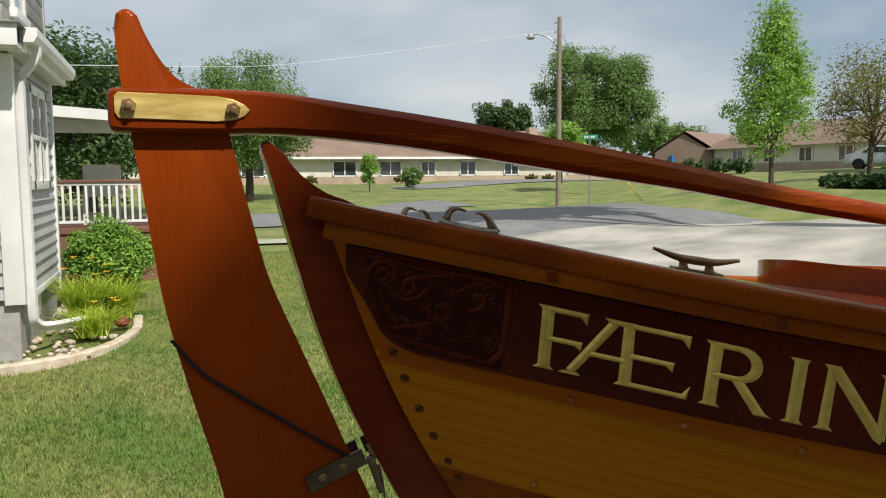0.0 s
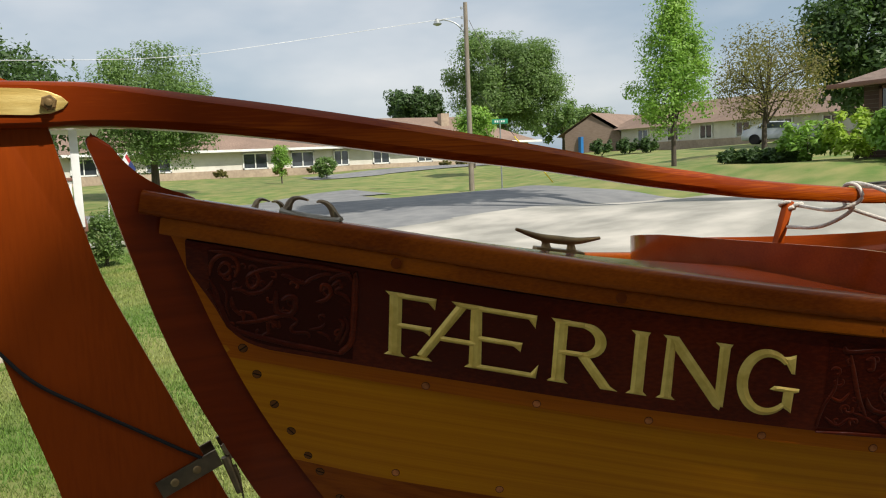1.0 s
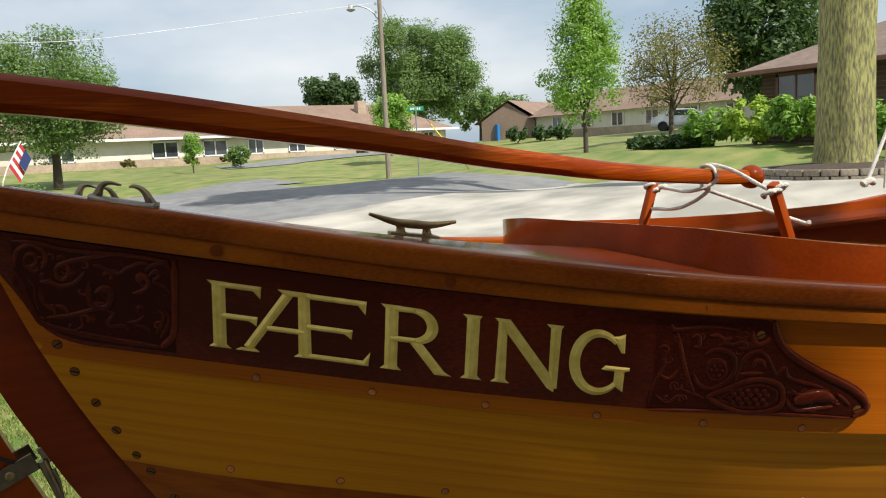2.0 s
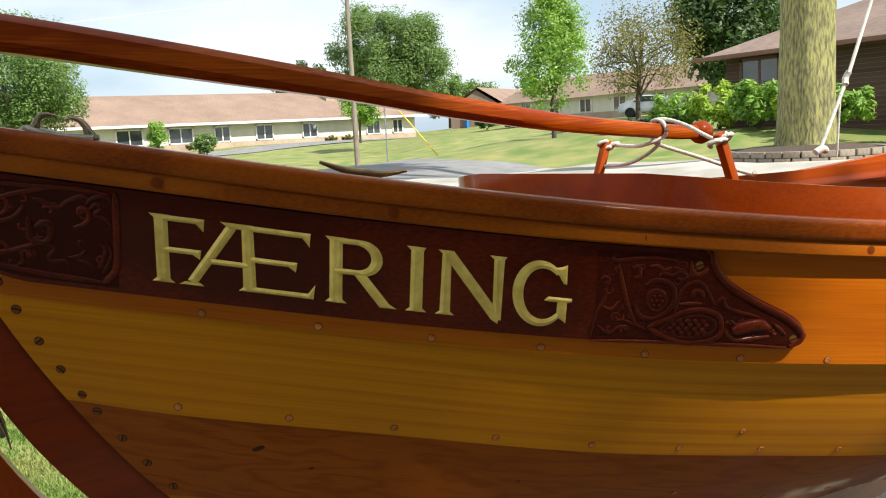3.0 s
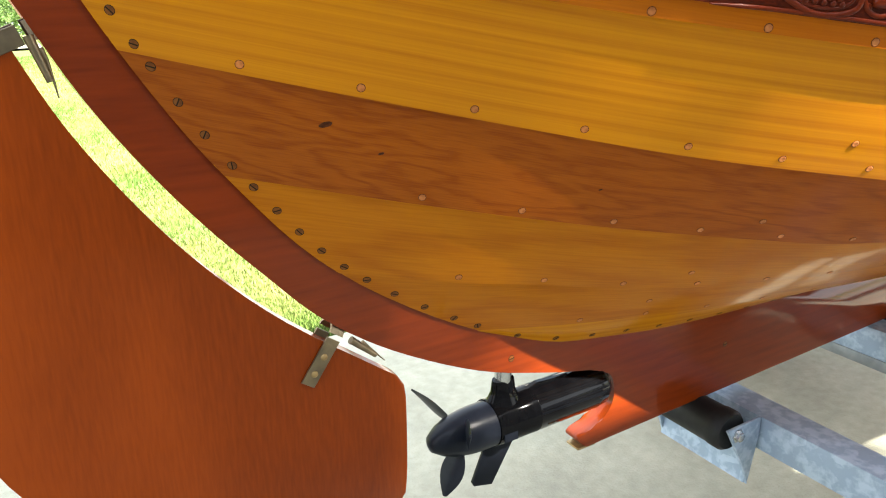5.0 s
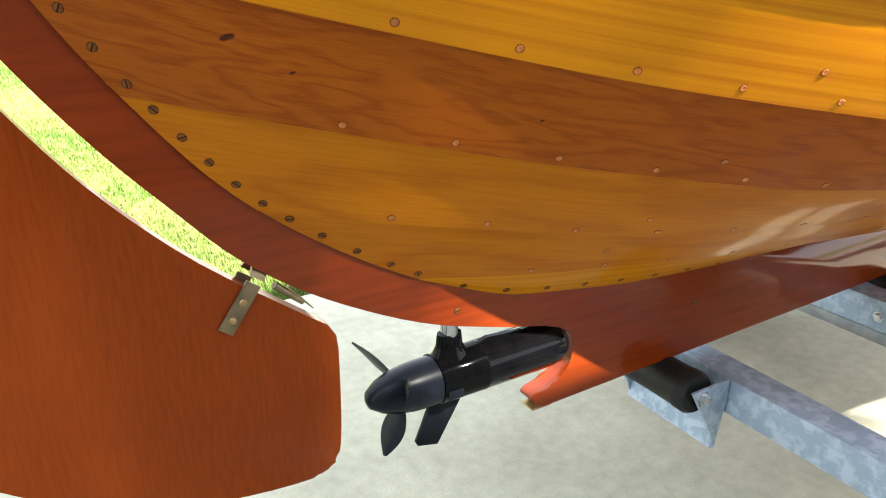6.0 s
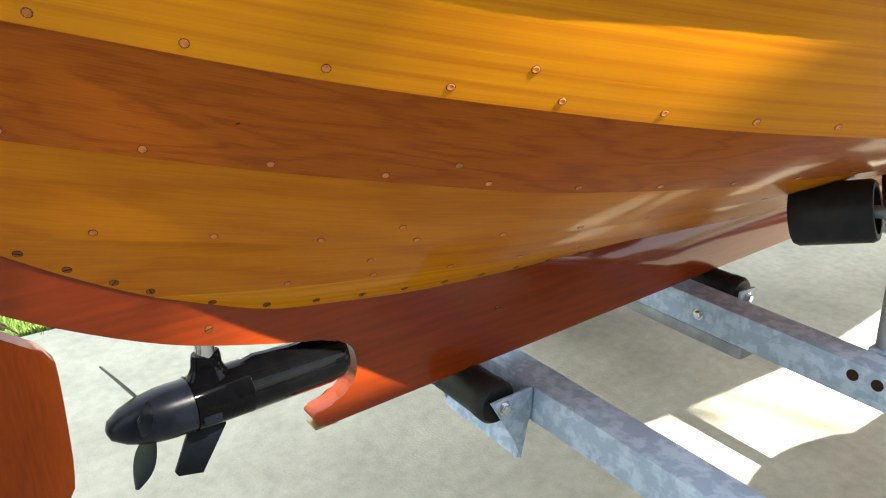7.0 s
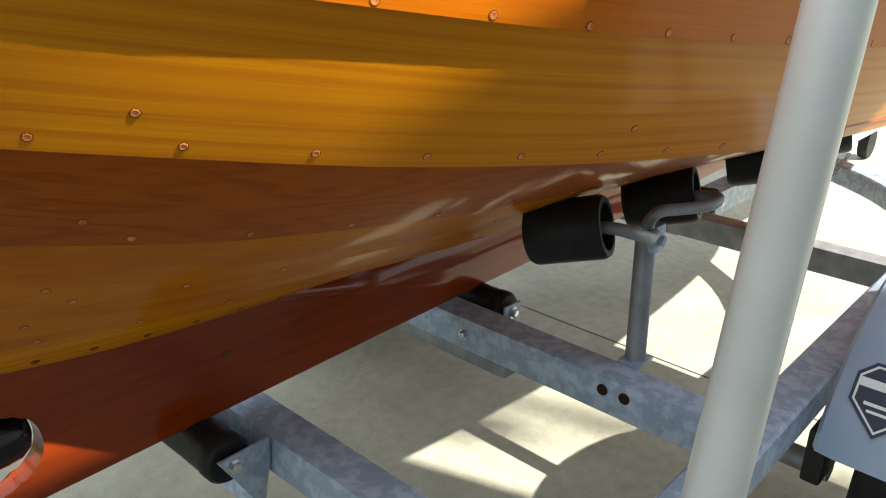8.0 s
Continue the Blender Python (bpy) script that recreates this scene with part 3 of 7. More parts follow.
bm = box(bmesh.new(), (-0.020, -0.0165, 0.5225), (0.022, 0.0165, 0.5265), 0.001, pose(0, 0, 0, 0, 0.0, 0))
part("heel_plate", bm, BRONZE_GOLD, boat, "thin brass wear plate")


def rail_line(i, n, side, dy, dz):
    s = 2 * i / n
    p = lap(0, s, side)
    return p + Vector((0, side * dy, dz))


# rub rail along the sheer, rounded, with an inner covering board (deck edge)
for side in (-1, 1):
    n = 110
    path = [rail_line(i, n, side, 0.004, 0.0135) for i in range(n + 1)]
    path[0] += Vector((-0.020, 0, 0.006))

    def rail_section(i, m, side=side):
        g = min(1.0, 0.5 + 3.5 * i / m, 0.5 + 3.5 * (m - i) / m)
        w, h, r = 0.0215 * g, 0.0135, 0.0075
        pts = []
        for cx, cz, a0 in ((w - r, h - r, 0), (-w + r, h - r, 90), (-w + r, -h + r, 180), (w - r, -h + r, 270)):
            for a in (0, 30, 60, 90):
                pts.append((cx + r * math.cos(radians(a0 + a)), cz + r * math.sin(radians(a0 + a))))
        return pts
    bm = bmesh.new()
    sweep(bm, path, rail_section)
    part("rub_rail", bm, RAIL_WOOD, boat, "rounded warm brown varnished rub rail", smooth=60)
    # flat batten with its plugs under the rail
    bm = bmesh.new()
    path = [rail_line(i, n, side, 0.003, -0.0095) for i in range(n + 1)]
    sweep(bm, path, lambda i, m: [(w_ * min(1.0, 0.5 + 3.5 * i / m, 0.5 + 3.5 * (m - i) / m), h_) for w_, h_ in ((0.0165, -0.007), (0.0165, 0.006), (0.0135, 0.010), (-0.0135, 0.010), (-0.0165, 0.006), (-0.0165, -0.007), (-0.0135, -0.0095), (0.0135, -0.0095))])
    part("rail_batten", bm, BATTEN_WOOD, boat, "flat varnished batten under the rail", smooth=40)

# bungs in rail and bead
for x in (-0.62, -0.399, -0.138, 0.13, 0.40, 0.66):
    p = strake_at(0, x, 0.0)
    q = Vector((p.x, p.y - 0.0190, p.z - 0.010))
    bm = bmesh.new()
    lathe(bm, [(0.0062, -0.002), (0.0062, 0.0012), (0.005, 0.0016)], 14, look(q, q + Vector((0.35, 1, 0))))
    part("bung", bm, BUNG_WOOD, boat, "dark round wooden plug")

# after deck, coaming, cockpit interior
COAM_AFT, COAM_W = 0.085, 0.47


def deck_z(x, y):
    p = interp(LAPS[0], x if x <= MID else 2 * MID - x)
    return p[1] + 0.010 + 0.018 * (1 - (y / max(p[0], 0.05)) ** 2) - HEEL * max(y, 0.0)


def coaming_outline(off=0.0):
    pts = []
    r = 0.26 + off
    cx, cy = COAM_AFT + 0.26, COAM_W - 0.26
    for a in range(180, 269, 8):
        pts.append((cx + r * math.cos(radians(a)), -cy + r * math.sin(radians(a))))
    for i in range(12):
        pts.append((cx + (3.3 - cx) * (i + 1) / 12, -COAM_W - off - 0.10 * math.sin(math.pi * (i + 1) / 13)))
    for i in range(12, 0, -1):
        pts.append((cx + (3.3 - cx) * i / 12, COAM_W + off + 0.10 * math.sin(math.pi * i / 13)))
    for a in range(92, 181, 8):
        pts.append((cx + r * math.cos(radians(a)), cy + r * math.sin(radians(a))))
    return pts


for side in (-1, 1):
    bm = bmesh.new()
    prev = None
    for i in range(61):
        x = -0.80 + (2 * MID + 0.80 + 0.75) * i / 60
        hx = x if x <= MID else 2 * MID - x
        hb = interp(LAPS[0], max(hx, -0.85))[0] - 0.010
        inner = 0.0
        if x > COAM_AFT and x < 3.28:
            d = min((x - COAM_AFT) / 0.26, 1)
            inner = (COAM_W - 0.26) + 0.26 * math.sqrt(max(0, 1 - (1 - d) ** 2))
        inner = min(inner, hb - 0.02)
        inner = max(inner, 0.0)
        row = [bm.verts.new((x, side * (inner + (hb - inner) * j / 5), deck_z(x, inner + (hb - inner) * j / 5))) for j in range(6)]
        low = [bm.verts.new(v.co - Vector((0, 0, 0.012))) for v in row]
        if prev:
            for j in range(5):
                bm.faces.new((prev[0][j], prev[0][j + 1], row[j + 1], row[j]))
                bm.faces.new((prev[1][j], prev[1][j + 1], low[j + 1], low[j]))
            bm.faces.new((prev[0][0], row[0], low[0], prev[1][0]))
        prev = (row, low)
    part("deck", bm, MAHOGANY_LONG, boat, "glossy varnished mahogany deck", smooth=50)

bm = bmesh.new()
o, inn = coaming_outline(0.0), coaming_outline(-0.018)
top = 0.052
vo = [[bm.verts.new((x, y, deck_z(x, y) + h)) for x, y in o] for h in (-0.14, top - 0.005, top)]
vi = [[bm.verts.new((x, y, deck_z(x, y) + h)) for x, y in inn] for h in (-0.14, top - 0.005, top)]
for k in range(len(o)):
    for j in range(2):
        bm.faces.new((vo[j][k - 1], vo[j][k], vo[j + 1][k], vo[j + 1][k - 1]))
        bm.faces.new((vi[j][k], vi[j][k - 1], vi[j + 1][k - 1], vi[j + 1][k]))
    bm.faces.new((vo[2][k - 1], vo[2][k], vi[2][k], vi[2][k - 1]))
    bm.faces.new((vo[0][k], vo[0][k - 1], vi[0][k - 1], vi[0][k]))
part("coaming", bm, COAMING_WOOD, boat, "curved varnished cockpit coaming", smooth=50)
bm = box(bmesh.new(), (0.6, -0.26, 0.93), (3.5, 0.26, 0.95))
part("sole", bm, CEDAR_PLAIN, boat, "golden cockpit floor boards")
for x in (1.45, 2.5):
    bm = box(bmesh.new(), (x, -0.55, 1.22), (x + 0.26, 0.55, 1.245), 0.005)
    part("thwart", bm, CEDAR_PLAIN, boat, "golden varnished thwart")

# raised bow sheer boards seen over the cockpit
bm = bmesh.new()
rows = []
for i in range(19):
    x = 0.9 + 2.2 * i / 18
    y = COAM_W + 0.09 + 0.02 * math.sin(i / 6)
    z0 = deck_z(x, y)
    h = 0.02 + 0.105 * (i / 18) ** 1.2
    rows.append([bm.verts.new((x, y + dy, z0 + dz)) for dy, dz in ((-0.009, 0), (-0.009, h - 0.004), (0, h), (0.009, h - 0.004), (0.009, 0))])
for a, b in zip(rows, rows[1:]):
    for j in range(5):
        bm.faces.new((a[j - 1], a[j], b[j], b[j - 1]))
bm.faces.new(rows[0]), bm.faces.new(rows[-1][::-1])
part("wash_board", bm, WASH_WOOD, boat, "bright red-brown wash board", smooth=50)


# ---------- rivets and screws ----------
def rivet_mesh():
    bm = bmesh.new()
    lathe(bm, [(0.0048, -0.001), (0.0046, 0.0005), (0.0036, 0.0009), (0.0010, 0.0004)], 7)
    low = len(bm.faces)
    lathe(bm, [(0.0054, -0.001), (0.0054, 0.00025), (0.0046, 0.0003)], 10)
    bm.faces.ensure_lookup_table()
    for f in bm.faces[low:]:
        f.material_index = 1
    return mesh_of("rivet", bm, [COPPER, RIVET_RIM], 25)


def screw_mesh():
    bm = bmesh.new()
    lathe(bm, [(0.0054, -0.001), (0.0052, 0.0004), (0.0044, 0.0006)], 12)
    for f in bm.faces:
        f.material_index = 0
    # uncut slot: a dark bar gives its shade
    box(bm, (-0.0050, -0.0008, 0.0003), (0.0050, 0.0008, 0.0009))
    for f in bm.faces[-6:]:
        f.material_index = 1
    bm2 = bm
    lathe(bm2, [(0.0060, -0.001), (0.0060, 0.0002), (0.0055, 0.0003)], 12)
    bm2.faces.ensure_lookup_table()
    for f in bm2.faces[-26:]:
        f.material_index = 1
    return mesh_of("screw", bm2, [SCREW_BROWN, DARK_SLOT], 40)


RIVET, SCREW = rivet_mesh(), screw_mesh()


def facing(p, nrm, spin=0.0):
    return Matrix.Translation(p) @ nrm.to_track_quat("Z", "Y").to_matrix().to_4x4() @ Matrix.Rotation(spin, 4, "Z")


def fasten(me, name, k, x, v, spin=0.0, parent=None):
    p = strake_at(k, x, v)
    px, pv = strake_at(k, x + 0.01, v), strake_at(k, x, v + 0.04)
    nrm = (px - p).cross(pv - p).normalized()
    if nrm.y > 0:
        nrm = -nrm
    ob = new(name, me)
    ob.parent = strakes[k, -1]
    ob.matrix_basis = facing(p, nrm, spin)
    return ob


rr = random.Random(5)
for k, x0, step, n in ((0, -0.579, 0.1155, 15), (1, -0.606, 0.1195, 16), (2, -0.401, 0.125, 14), (3, -0.32, 0.131, 13), (4, -0.075, 0.128, 9)):
    for i in range(n):
        fasten(RIVET, "rivet", k, x0 + step * i, 0.915 if k else 0.965, rr.random() * 3)
for x, z in ((0.067, 0.72), (0.62, 0.70)):
    fasten(RIVET, "rivet", 1, x, z)
fasten(RIVET, "rivet", 2, 0.05, 0.72), fasten(RIVET, "rivet", 3, 0.041, 0.70), fasten(RIVET, "rivet", 4, 0.036, 0.55)
# knots in the red plank
for x, v, r in ((-0.517, 0.33, 0.009), (-0.455, 0.52, 0.004), (-0.19, 0.55, 0.003)):
    bm = bmesh.new()
    lathe(bm, [(r, -0.001), (r * 0.9, 0.0003), (r * 0.3, 0.0004)], 14, Matrix.Diagonal((1.0, 0.42, 1.0, 1.0)))
    ob = fasten(mesh_of("knot", bm, KNOT, 60), "knot", 2, x, v)
    ob.matrix_basis = ob.matrix_basis @ Matrix.Rotation(0.25, 4, "Z")
# screws along the post and rabbet, in the hood ends
for k, vs in ((0, (0.16, 0.90)), (1, (0.12, 0.40, 0.67, 0.92)), (2, (0.09, 0.36, 0.62, 0.88)), (3, (0.08, 0.30, 0.51, 0.71, 0.90)), (4, (0.08, 0.28, 0.49, 0.70, 0.88))):
    for v in vs:
        a = strake_point(k, 0.0, v)
        fasten(SCREW, "screw", k, a.x + 0.022, v, rr.random() * 3)
for i in range(13):
    fasten(SCREW, "screw", 5, -0.17 + 0.078 * i, 0.80 - 0.008 * min(i, 6), rr.random() * 3)
for x, z in ((-0.177, 0.756), (0.36, 0.64)):
    ob = new("screw", SCREW)
    ob.parent = boat
    ob.matrix_basis = facing(Vector((x, -0.0187, z)), Vector((0, -1, 0)), 0.2)


# ---------- name board with carved ends and gilt letters ----------
def board_point(x, v, out=0.0):
    """A point on the face of the name board: v from 0 (upper edge) to 1 (lower edge)."""
    return strake_at(0, x, 0.125 + 0.80 * v, 0.0085 + out)


B0 = Vector()
AFT_X, FORE_X = -0.826, 0.0715


# lower edge of the aft end and the scooped upper edge of the fore end, as (x, v)
AFT_FOOT = [(-0.826, 0.26), (-0.812, 0.42), (-0.800, 0.56), (-0.792, 0.68), (-0.782, 0.79), (-0.765, 0.875), (-0.742, 0.915)]
FORE_SCOOP = [(-0.0545, 0.02), (-0.050, 0.09), (-0.038, 0.215), (-0.018, 0.325), (0.011, 0.44), (0.042, 0.545), (0.062, 0.64), (0.0715, 0.76)]
FORE_FOOT = [(0.040, 0.915), (0.056, 0.905), (0.066, 0.87), (0.0715, 0.80)]


def board_limits(u):
    """Upper and lower v of the board at u from 0 (aft) to 1 (fore)."""
    x = AFT_X + (FORE_X - AFT_X) * u
    v0, v1 = 0.0, 0.915
    if x < AFT_FOOT[-1][0]:
        v1 = interp(AFT_FOOT, x)[0]
    if x > FORE_SCOOP[0][0]:
        v0 = interp(FORE_SCOOP, x)[0]
    if x > FORE_FOOT[0][0]:
        v1 = interp(FORE_FOOT, x)[0]
    return x, v0, max(v1, v0 + 0.03)


bm = bmesh.new()
cols = []
us = [i / 130 for i in range(131)]
for u in us:
    x, v0, v1 = board_limits(u)
    g = [v0 + (v1 - v0) * j / 8 for j in range(9)]
    face = [bm.verts.new(board_point(x, v, -0.0015 if j in (0, 8) else 0.0) - B0) for j, v in enumerate(g)]
    back = [bm.verts.new(board_point(x, v, -0.010) - B0) for v in (g[0], g[-1])]
    cols.append((face, back))
for (fa, ba), (fb, bb) in zip(cols, cols[1:]):
    for j in range(8):
        bm.faces.new((fa[j], fa[j + 1], fb[j + 1], fb[j]))
    bm.faces.new((fa[0], fb[0], bb[0], ba[0])), bm.faces.new((fa[8], ba[1], bb[1], fb[8]))
bm.faces.new(cols[0][0] + [cols[0][1][1], cols[0][1][0]])
bm.faces.new((cols[-1][0] + [cols[-1][1][1], cols[-1][1][0]])[::-1])
board = part("name_board", bm, NAME_WOOD, boat, "dark mahogany name board with carved knotwork ends", smooth=45)


def carve(name, width, *path):
    """A raised rounded strand following (x, v) points on the board."""
    bm = bmesh.new()
    line = smooth_path([board_point(x, v, 0.0002) - B0 for x, v in path], 4)
    sweep(bm, line, lambda i, n: [(width * 1.2 * min(1.0, 0.45 + i / 4, 0.45 + (n - 1 - i) / 4) * math.cos(radians(a)), width * 0.85 * math.sin(radians(a))) for a in range(0, 360, 45)], up=(-0.45, -0.85, -0.2))
    part(name, bm, NAME_WOOD, board, smooth=70)


def carved_ground(x0, x1, inset):
    """Ground of a carved panel: dark stain, with recess shade put into its colour."""
    bm = bmesh.new()
    rows = []
    for i in range(41):
        u = ((x0 + (x1 - x0) * i / 40) - AFT_X) / (FORE_X - AFT_X)
        x, v0, v1 = board_limits(u)
        rows.append([bm.verts.new(board_point(x, v0 + inset + (v1 - v0 - 2 * inset) * j / 6, 0.0005)) for j in range(7)])
    for a, b in zip(rows, rows[1:]):
        for j in range(6):
            bm.faces.new((a[j], a[j + 1], b[j + 1], b[j]))
    part("carved_ground", bm, CARVED_DARK, board, "ground of the carving, stain and recess shade in its dark colour", smooth=60)


carved_ground(-0.803, -0.655, 0.05)
kr = random.Random(11)
for x0, x1, v0, v1, n in ((-0.785, -0.665, 0.14, 0.74, 26), (-0.175, -0.140, 0.18, 0.84, 9), (-0.135, -0.070, 0.14, 0.30, 8), (-0.030, 0.030, 0.66, 0.84, 9)):
    for _ in range(n):
        cx, cv, turn, r = kr.uniform(x0, x1), kr.uniform(v0, v1), kr.uniform(0, 6.28), kr.uniform(0.0035, 0.0065)
        carve("carved_curl", kr.uniform(0.0011, 0.0018), *[(cx + r * (1 - 0.12 * k) * math.cos(turn + 0.9 * k), cv + 7.5 * r * (1 - 0.12 * k) * math.sin(turn + 0.9 * k)) for k in range(6)])
carved_ground(-0.182, 0.058, 0.05)
# interlaced beasts on the aft end, spiral, rosette, scaled leaf and small beast on the fore end
carve("carved_strand", 0.004, (-0.0544, -0.003), (-0.0512, 0.119), (-0.0404, 0.253), (-0.0202, 0.368), (0.0089, 0.482), (0.0389, 0.584), (0.0597, 0.699), (0.0653, 0.807), (0.0513, 0.886))
carve("carved_strand", 0.0026, (-0.1669, 0.095), (-0.1617, 0.140), (-0.1257, 0.088), (-0.0946, 0.099))
carve("carved_strand", 0.0024, (-0.1597, 0.163), (-0.1532, 0.382), (-0.1454, 0.582), (-0.1368, 0.712))
carve("carved_strand", 0.0027, (-0.1292, 0.349), (-0.1187, 0.296), (-0.1048, 0.306), (-0.0965, 0.366), (-0.0957, 0.494), (-0.1051, 0.605), (-0.1190, 0.668), (-0.1333, 0.636), (-0.1400, 0.536))
carve("carved_strand", 0.0024, (-0.1268, 0.475), (-0.1233, 0.416), (-0.1174, 0.391), (-0.1104, 0.402), (-0.1053, 0.449))
carve("carved_strand", 0.0018, (-0.1263, 0.505), (-0.1215, 0.569), (-0.1143, 0.585), (-0.1072, 0.559), (-0.1046, 0.490), (-0.1101, 0.422), (-0.1171, 0.411), (-0.1235, 0.442), (-0.1263, 0.505))
carve("carved_strand", 0.0024, (-0.1443, 0.195), (-0.1372, 0.180), (-0.1363, 0.269), (-0.1422, 0.283))
carve("carved_strand", 0.0024, (-0.1250, 0.171), (-0.1158, 0.164), (-0.1092, 0.199), (-0.1002, 0.168))
carve("carved_strand", 0.0024, (-0.1148, 0.253), (-0.1089, 0.224), (-0.0993, 0.242), (-0.0921, 0.212), (-0.0837, 0.231), (-0.0876, 0.274), (-0.0941, 0.263))
carve("carved_strand", 0.0024, (-0.0776, 0.102), (-0.0766, 0.186), (-0.0711, 0.222), (-0.0619, 0.191), (-0.0592, 0.154))
carve("carved_strand", 0.003, (-0.1223, 0.750), (-0.1051, 0.819), (-0.0811, 0.885), (-0.0553, 0.869), (-0.0385, 0.804), (-0.0366, 0.694), (-0.0435, 0.592), (-0.0627, 0.551), (-0.0814, 0.579), (-0.0991, 0.654), (-0.1138, 0.707), (-0.1223, 0.750))
carve("carved_strand", 0.0018, (-0.1081, 0.767), (-0.0890, 0.825), (-0.0598, 0.823), (-0.0451, 0.754), (-0.0460, 0.657), (-0.0614, 0.613), (-0.0803, 0.636), (-0.0982, 0.696), (-0.1081, 0.767))
carve("carved_strand", 0.0024, (-0.0938, 0.597), (-0.0903, 0.439), (-0.0824, 0.331), (-0.0703, 0.287), (-0.0599, 0.342), (-0.0513, 0.465), (-0.0474, 0.499))
carve("carved_strand", 0.0024, (-0.0756, 0.439), (-0.0722, 0.375), (-0.0644, 0.380), (-0.0616, 0.430))
carve("carved_strand", 0.0024, (-0.0892, 0.505), (-0.0638, 0.489))
carve("carved_strand", 0.0024, (-0.0476, 0.489), (-0.0389, 0.431), (-0.0366, 0.482), (-0.0303, 0.531), (-0.0094, 0.572), (0.0082, 0.599))
carve("carved_strand", 0.0075, (-0.0241, 0.741), (-0.0095, 0.706), (0.0053, 0.676), (0.0210, 0.695))
carve("carved_strand", 0.0024, (-0.0327, 0.719), (-0.0273, 0.798), (-0.0162, 0.836), (-0.0030, 0.823), (0.0102, 0.805), (0.0236, 0.787))
carve("carved_strand", 0.0024, (-0.0280, 0.636), (-0.0201, 0.685), (-0.0142, 0.655), (-0.0119, 0.610))
carve("carved_strand", 0.0024, (0.0269, 0.660), (0.0353, 0.710), (0.0438, 0.761))
carve("carved_strand", 0.0022, (-0.1834, 0.916), (-0.1192, 0.894), (-0.0215, 0.888), (0.0481, 0.899))
carve("carved_strand", 0.0018, (-0.1714, 0.371), (-0.1728, 0.500), (-0.1797, 0.635), (-0.1833, 0.770), (-0.1842, 0.878))
carve("carved_strand", 0.0018, (-0.1779, 0.555), (-0.1652, 0.597), (-0.1575, 0.513))
carve("carved_strand", 0.0018, (-0.1514, 0.691), (-0.1384, 0.724), (-0.1251, 0.768))
carve("carved_strand", 0.0018, (-0.1774, 0.765), (-0.1639, 0.835), (-0.1532, 0.757), (-0.1463, 0.794))
carve("carved_strand", 0.0034, (-0.6527, 0.036), (-0.6534, 0.216), (-0.6543, 0.446), (-0.6567, 0.687), (-0.6643, 0.785), (-0.6688, 0.826))
carve("carved_strand", 0.0032, (-0.6688, 0.826), (-0.7122, 0.818), (-0.7384, 0.802), (-0.7770, 0.759), (-0.7863, 0.684), (-0.7919, 0.552), (-0.8049, 0.410))
carve("carved_strand", 0.0026, (-0.8013, 0.056), (-0.7788, 0.048), (-0.7542, 0.072), (-0.7240, 0.063), (-0.6935, 0.045), (-0.6580, 0.052))
carve("carved_strand", 0.002, (-0.7924, 0.209), (-0.7907, 0.255), (-0.7856, 0.253), (-0.7802, 0.202), (-0.7820, 0.152), (-0.7874, 0.150), (-0.7924, 0.209))
carve("carved_strand", 0.0024, (-0.8017, 0.282), (-0.8000, 0.184), (-0.7937, 0.106), (-0.7831, 0.067), (-0.7737, 0.106), (-0.7719, 0.183), (-0.7761, 0.258))
carve("carved_strand", 0.002, (-0.7635, 0.260), (-0.7624, 0.320), (-0.7580, 0.332), (-0.7528, 0.290), (-0.7514, 0.226), (-0.7549, 0.191), (-0.7602, 0.207), (-0.7635, 0.260))
carve("carved_strand", 0.0024, (-0.7643, 0.247), (-0.7532, 0.176), (-0.7295, 0.106), (-0.7036, 0.050))
carve("carved_strand", 0.0024, (-0.7279, 0.169), (-0.7204, 0.177), (-0.7056, 0.216), (-0.6973, 0.161), (-0.6839, 0.099), (-0.6763, 0.102))
carve("carved_strand", 0.0024, (-0.6795, 0.160), (-0.6738, 0.108), (-0.6607, 0.069), (-0.6551, 0.128))
carve("carved_strand", 0.0024, (-0.6882, 0.260), (-0.6861, 0.204), (-0.6799, 0.205), (-0.6780, 0.270), (-0.6838, 0.336), (-0.6929, 0.366))
carve("carved_strand", 0.0024, (-0.6773, 0.202), (-0.6701, 0.148), (-0.6670, 0.188), (-0.6726, 0.240), (-0.6626, 0.273), (-0.6579, 0.321))
carve("carved_strand", 0.0024, (-0.7790, 0.377), (-0.7712, 0.367), (-0.7614, 0.390), (-0.7508, 0.363), (-0.7424, 0.308), (-0.7363, 0.233))
carve("carved_strand", 0.0034, (-0.7334, 0.319), (-0.7341, 0.455), (-0.7324, 0.522), (-0.7221, 0.532), (-0.7153, 0.477), (-0.7141, 0.375), (-0.7201, 0.360), (-0.7283, 0.402))
carve("carved_strand", 0.0024, (-0.7800, 0.446), (-0.7789, 0.535), (-0.7721, 0.596), (-0.7691, 0.569), (-0.7678, 0.661))
carve("carved_strand", 0.0024, (-0.7760, 0.685), (-0.7573, 0.648), (-0.7356, 0.573), (-0.7140, 0.499))
carve("carved_strand", 0.0024, (-0.7665, 0.566), (-0.7589, 0.579), (-0.7545, 0.630))
carve("carved_strand", 0.002, (-0.7441, 0.631), (-0.7427, 0.724), (-0.7483, 0.756))
carve("carved_strand", 0.002, (-0.7391, 0.648), (-0.7315, 0.662), (-0.7318, 0.601))
carve("carved_strand", 0.002, (-0.7221, 0.532), (-0.7123, 0.576), (-0.7183, 0.645), (-0.7161, 0.690), (-0.7029, 0.673), (-0.6996, 0.717))
carve("carved_strand", 0.002, (-0.6999, 0.636), (-0.6891, 0.608), (-0.6834, 0.553))
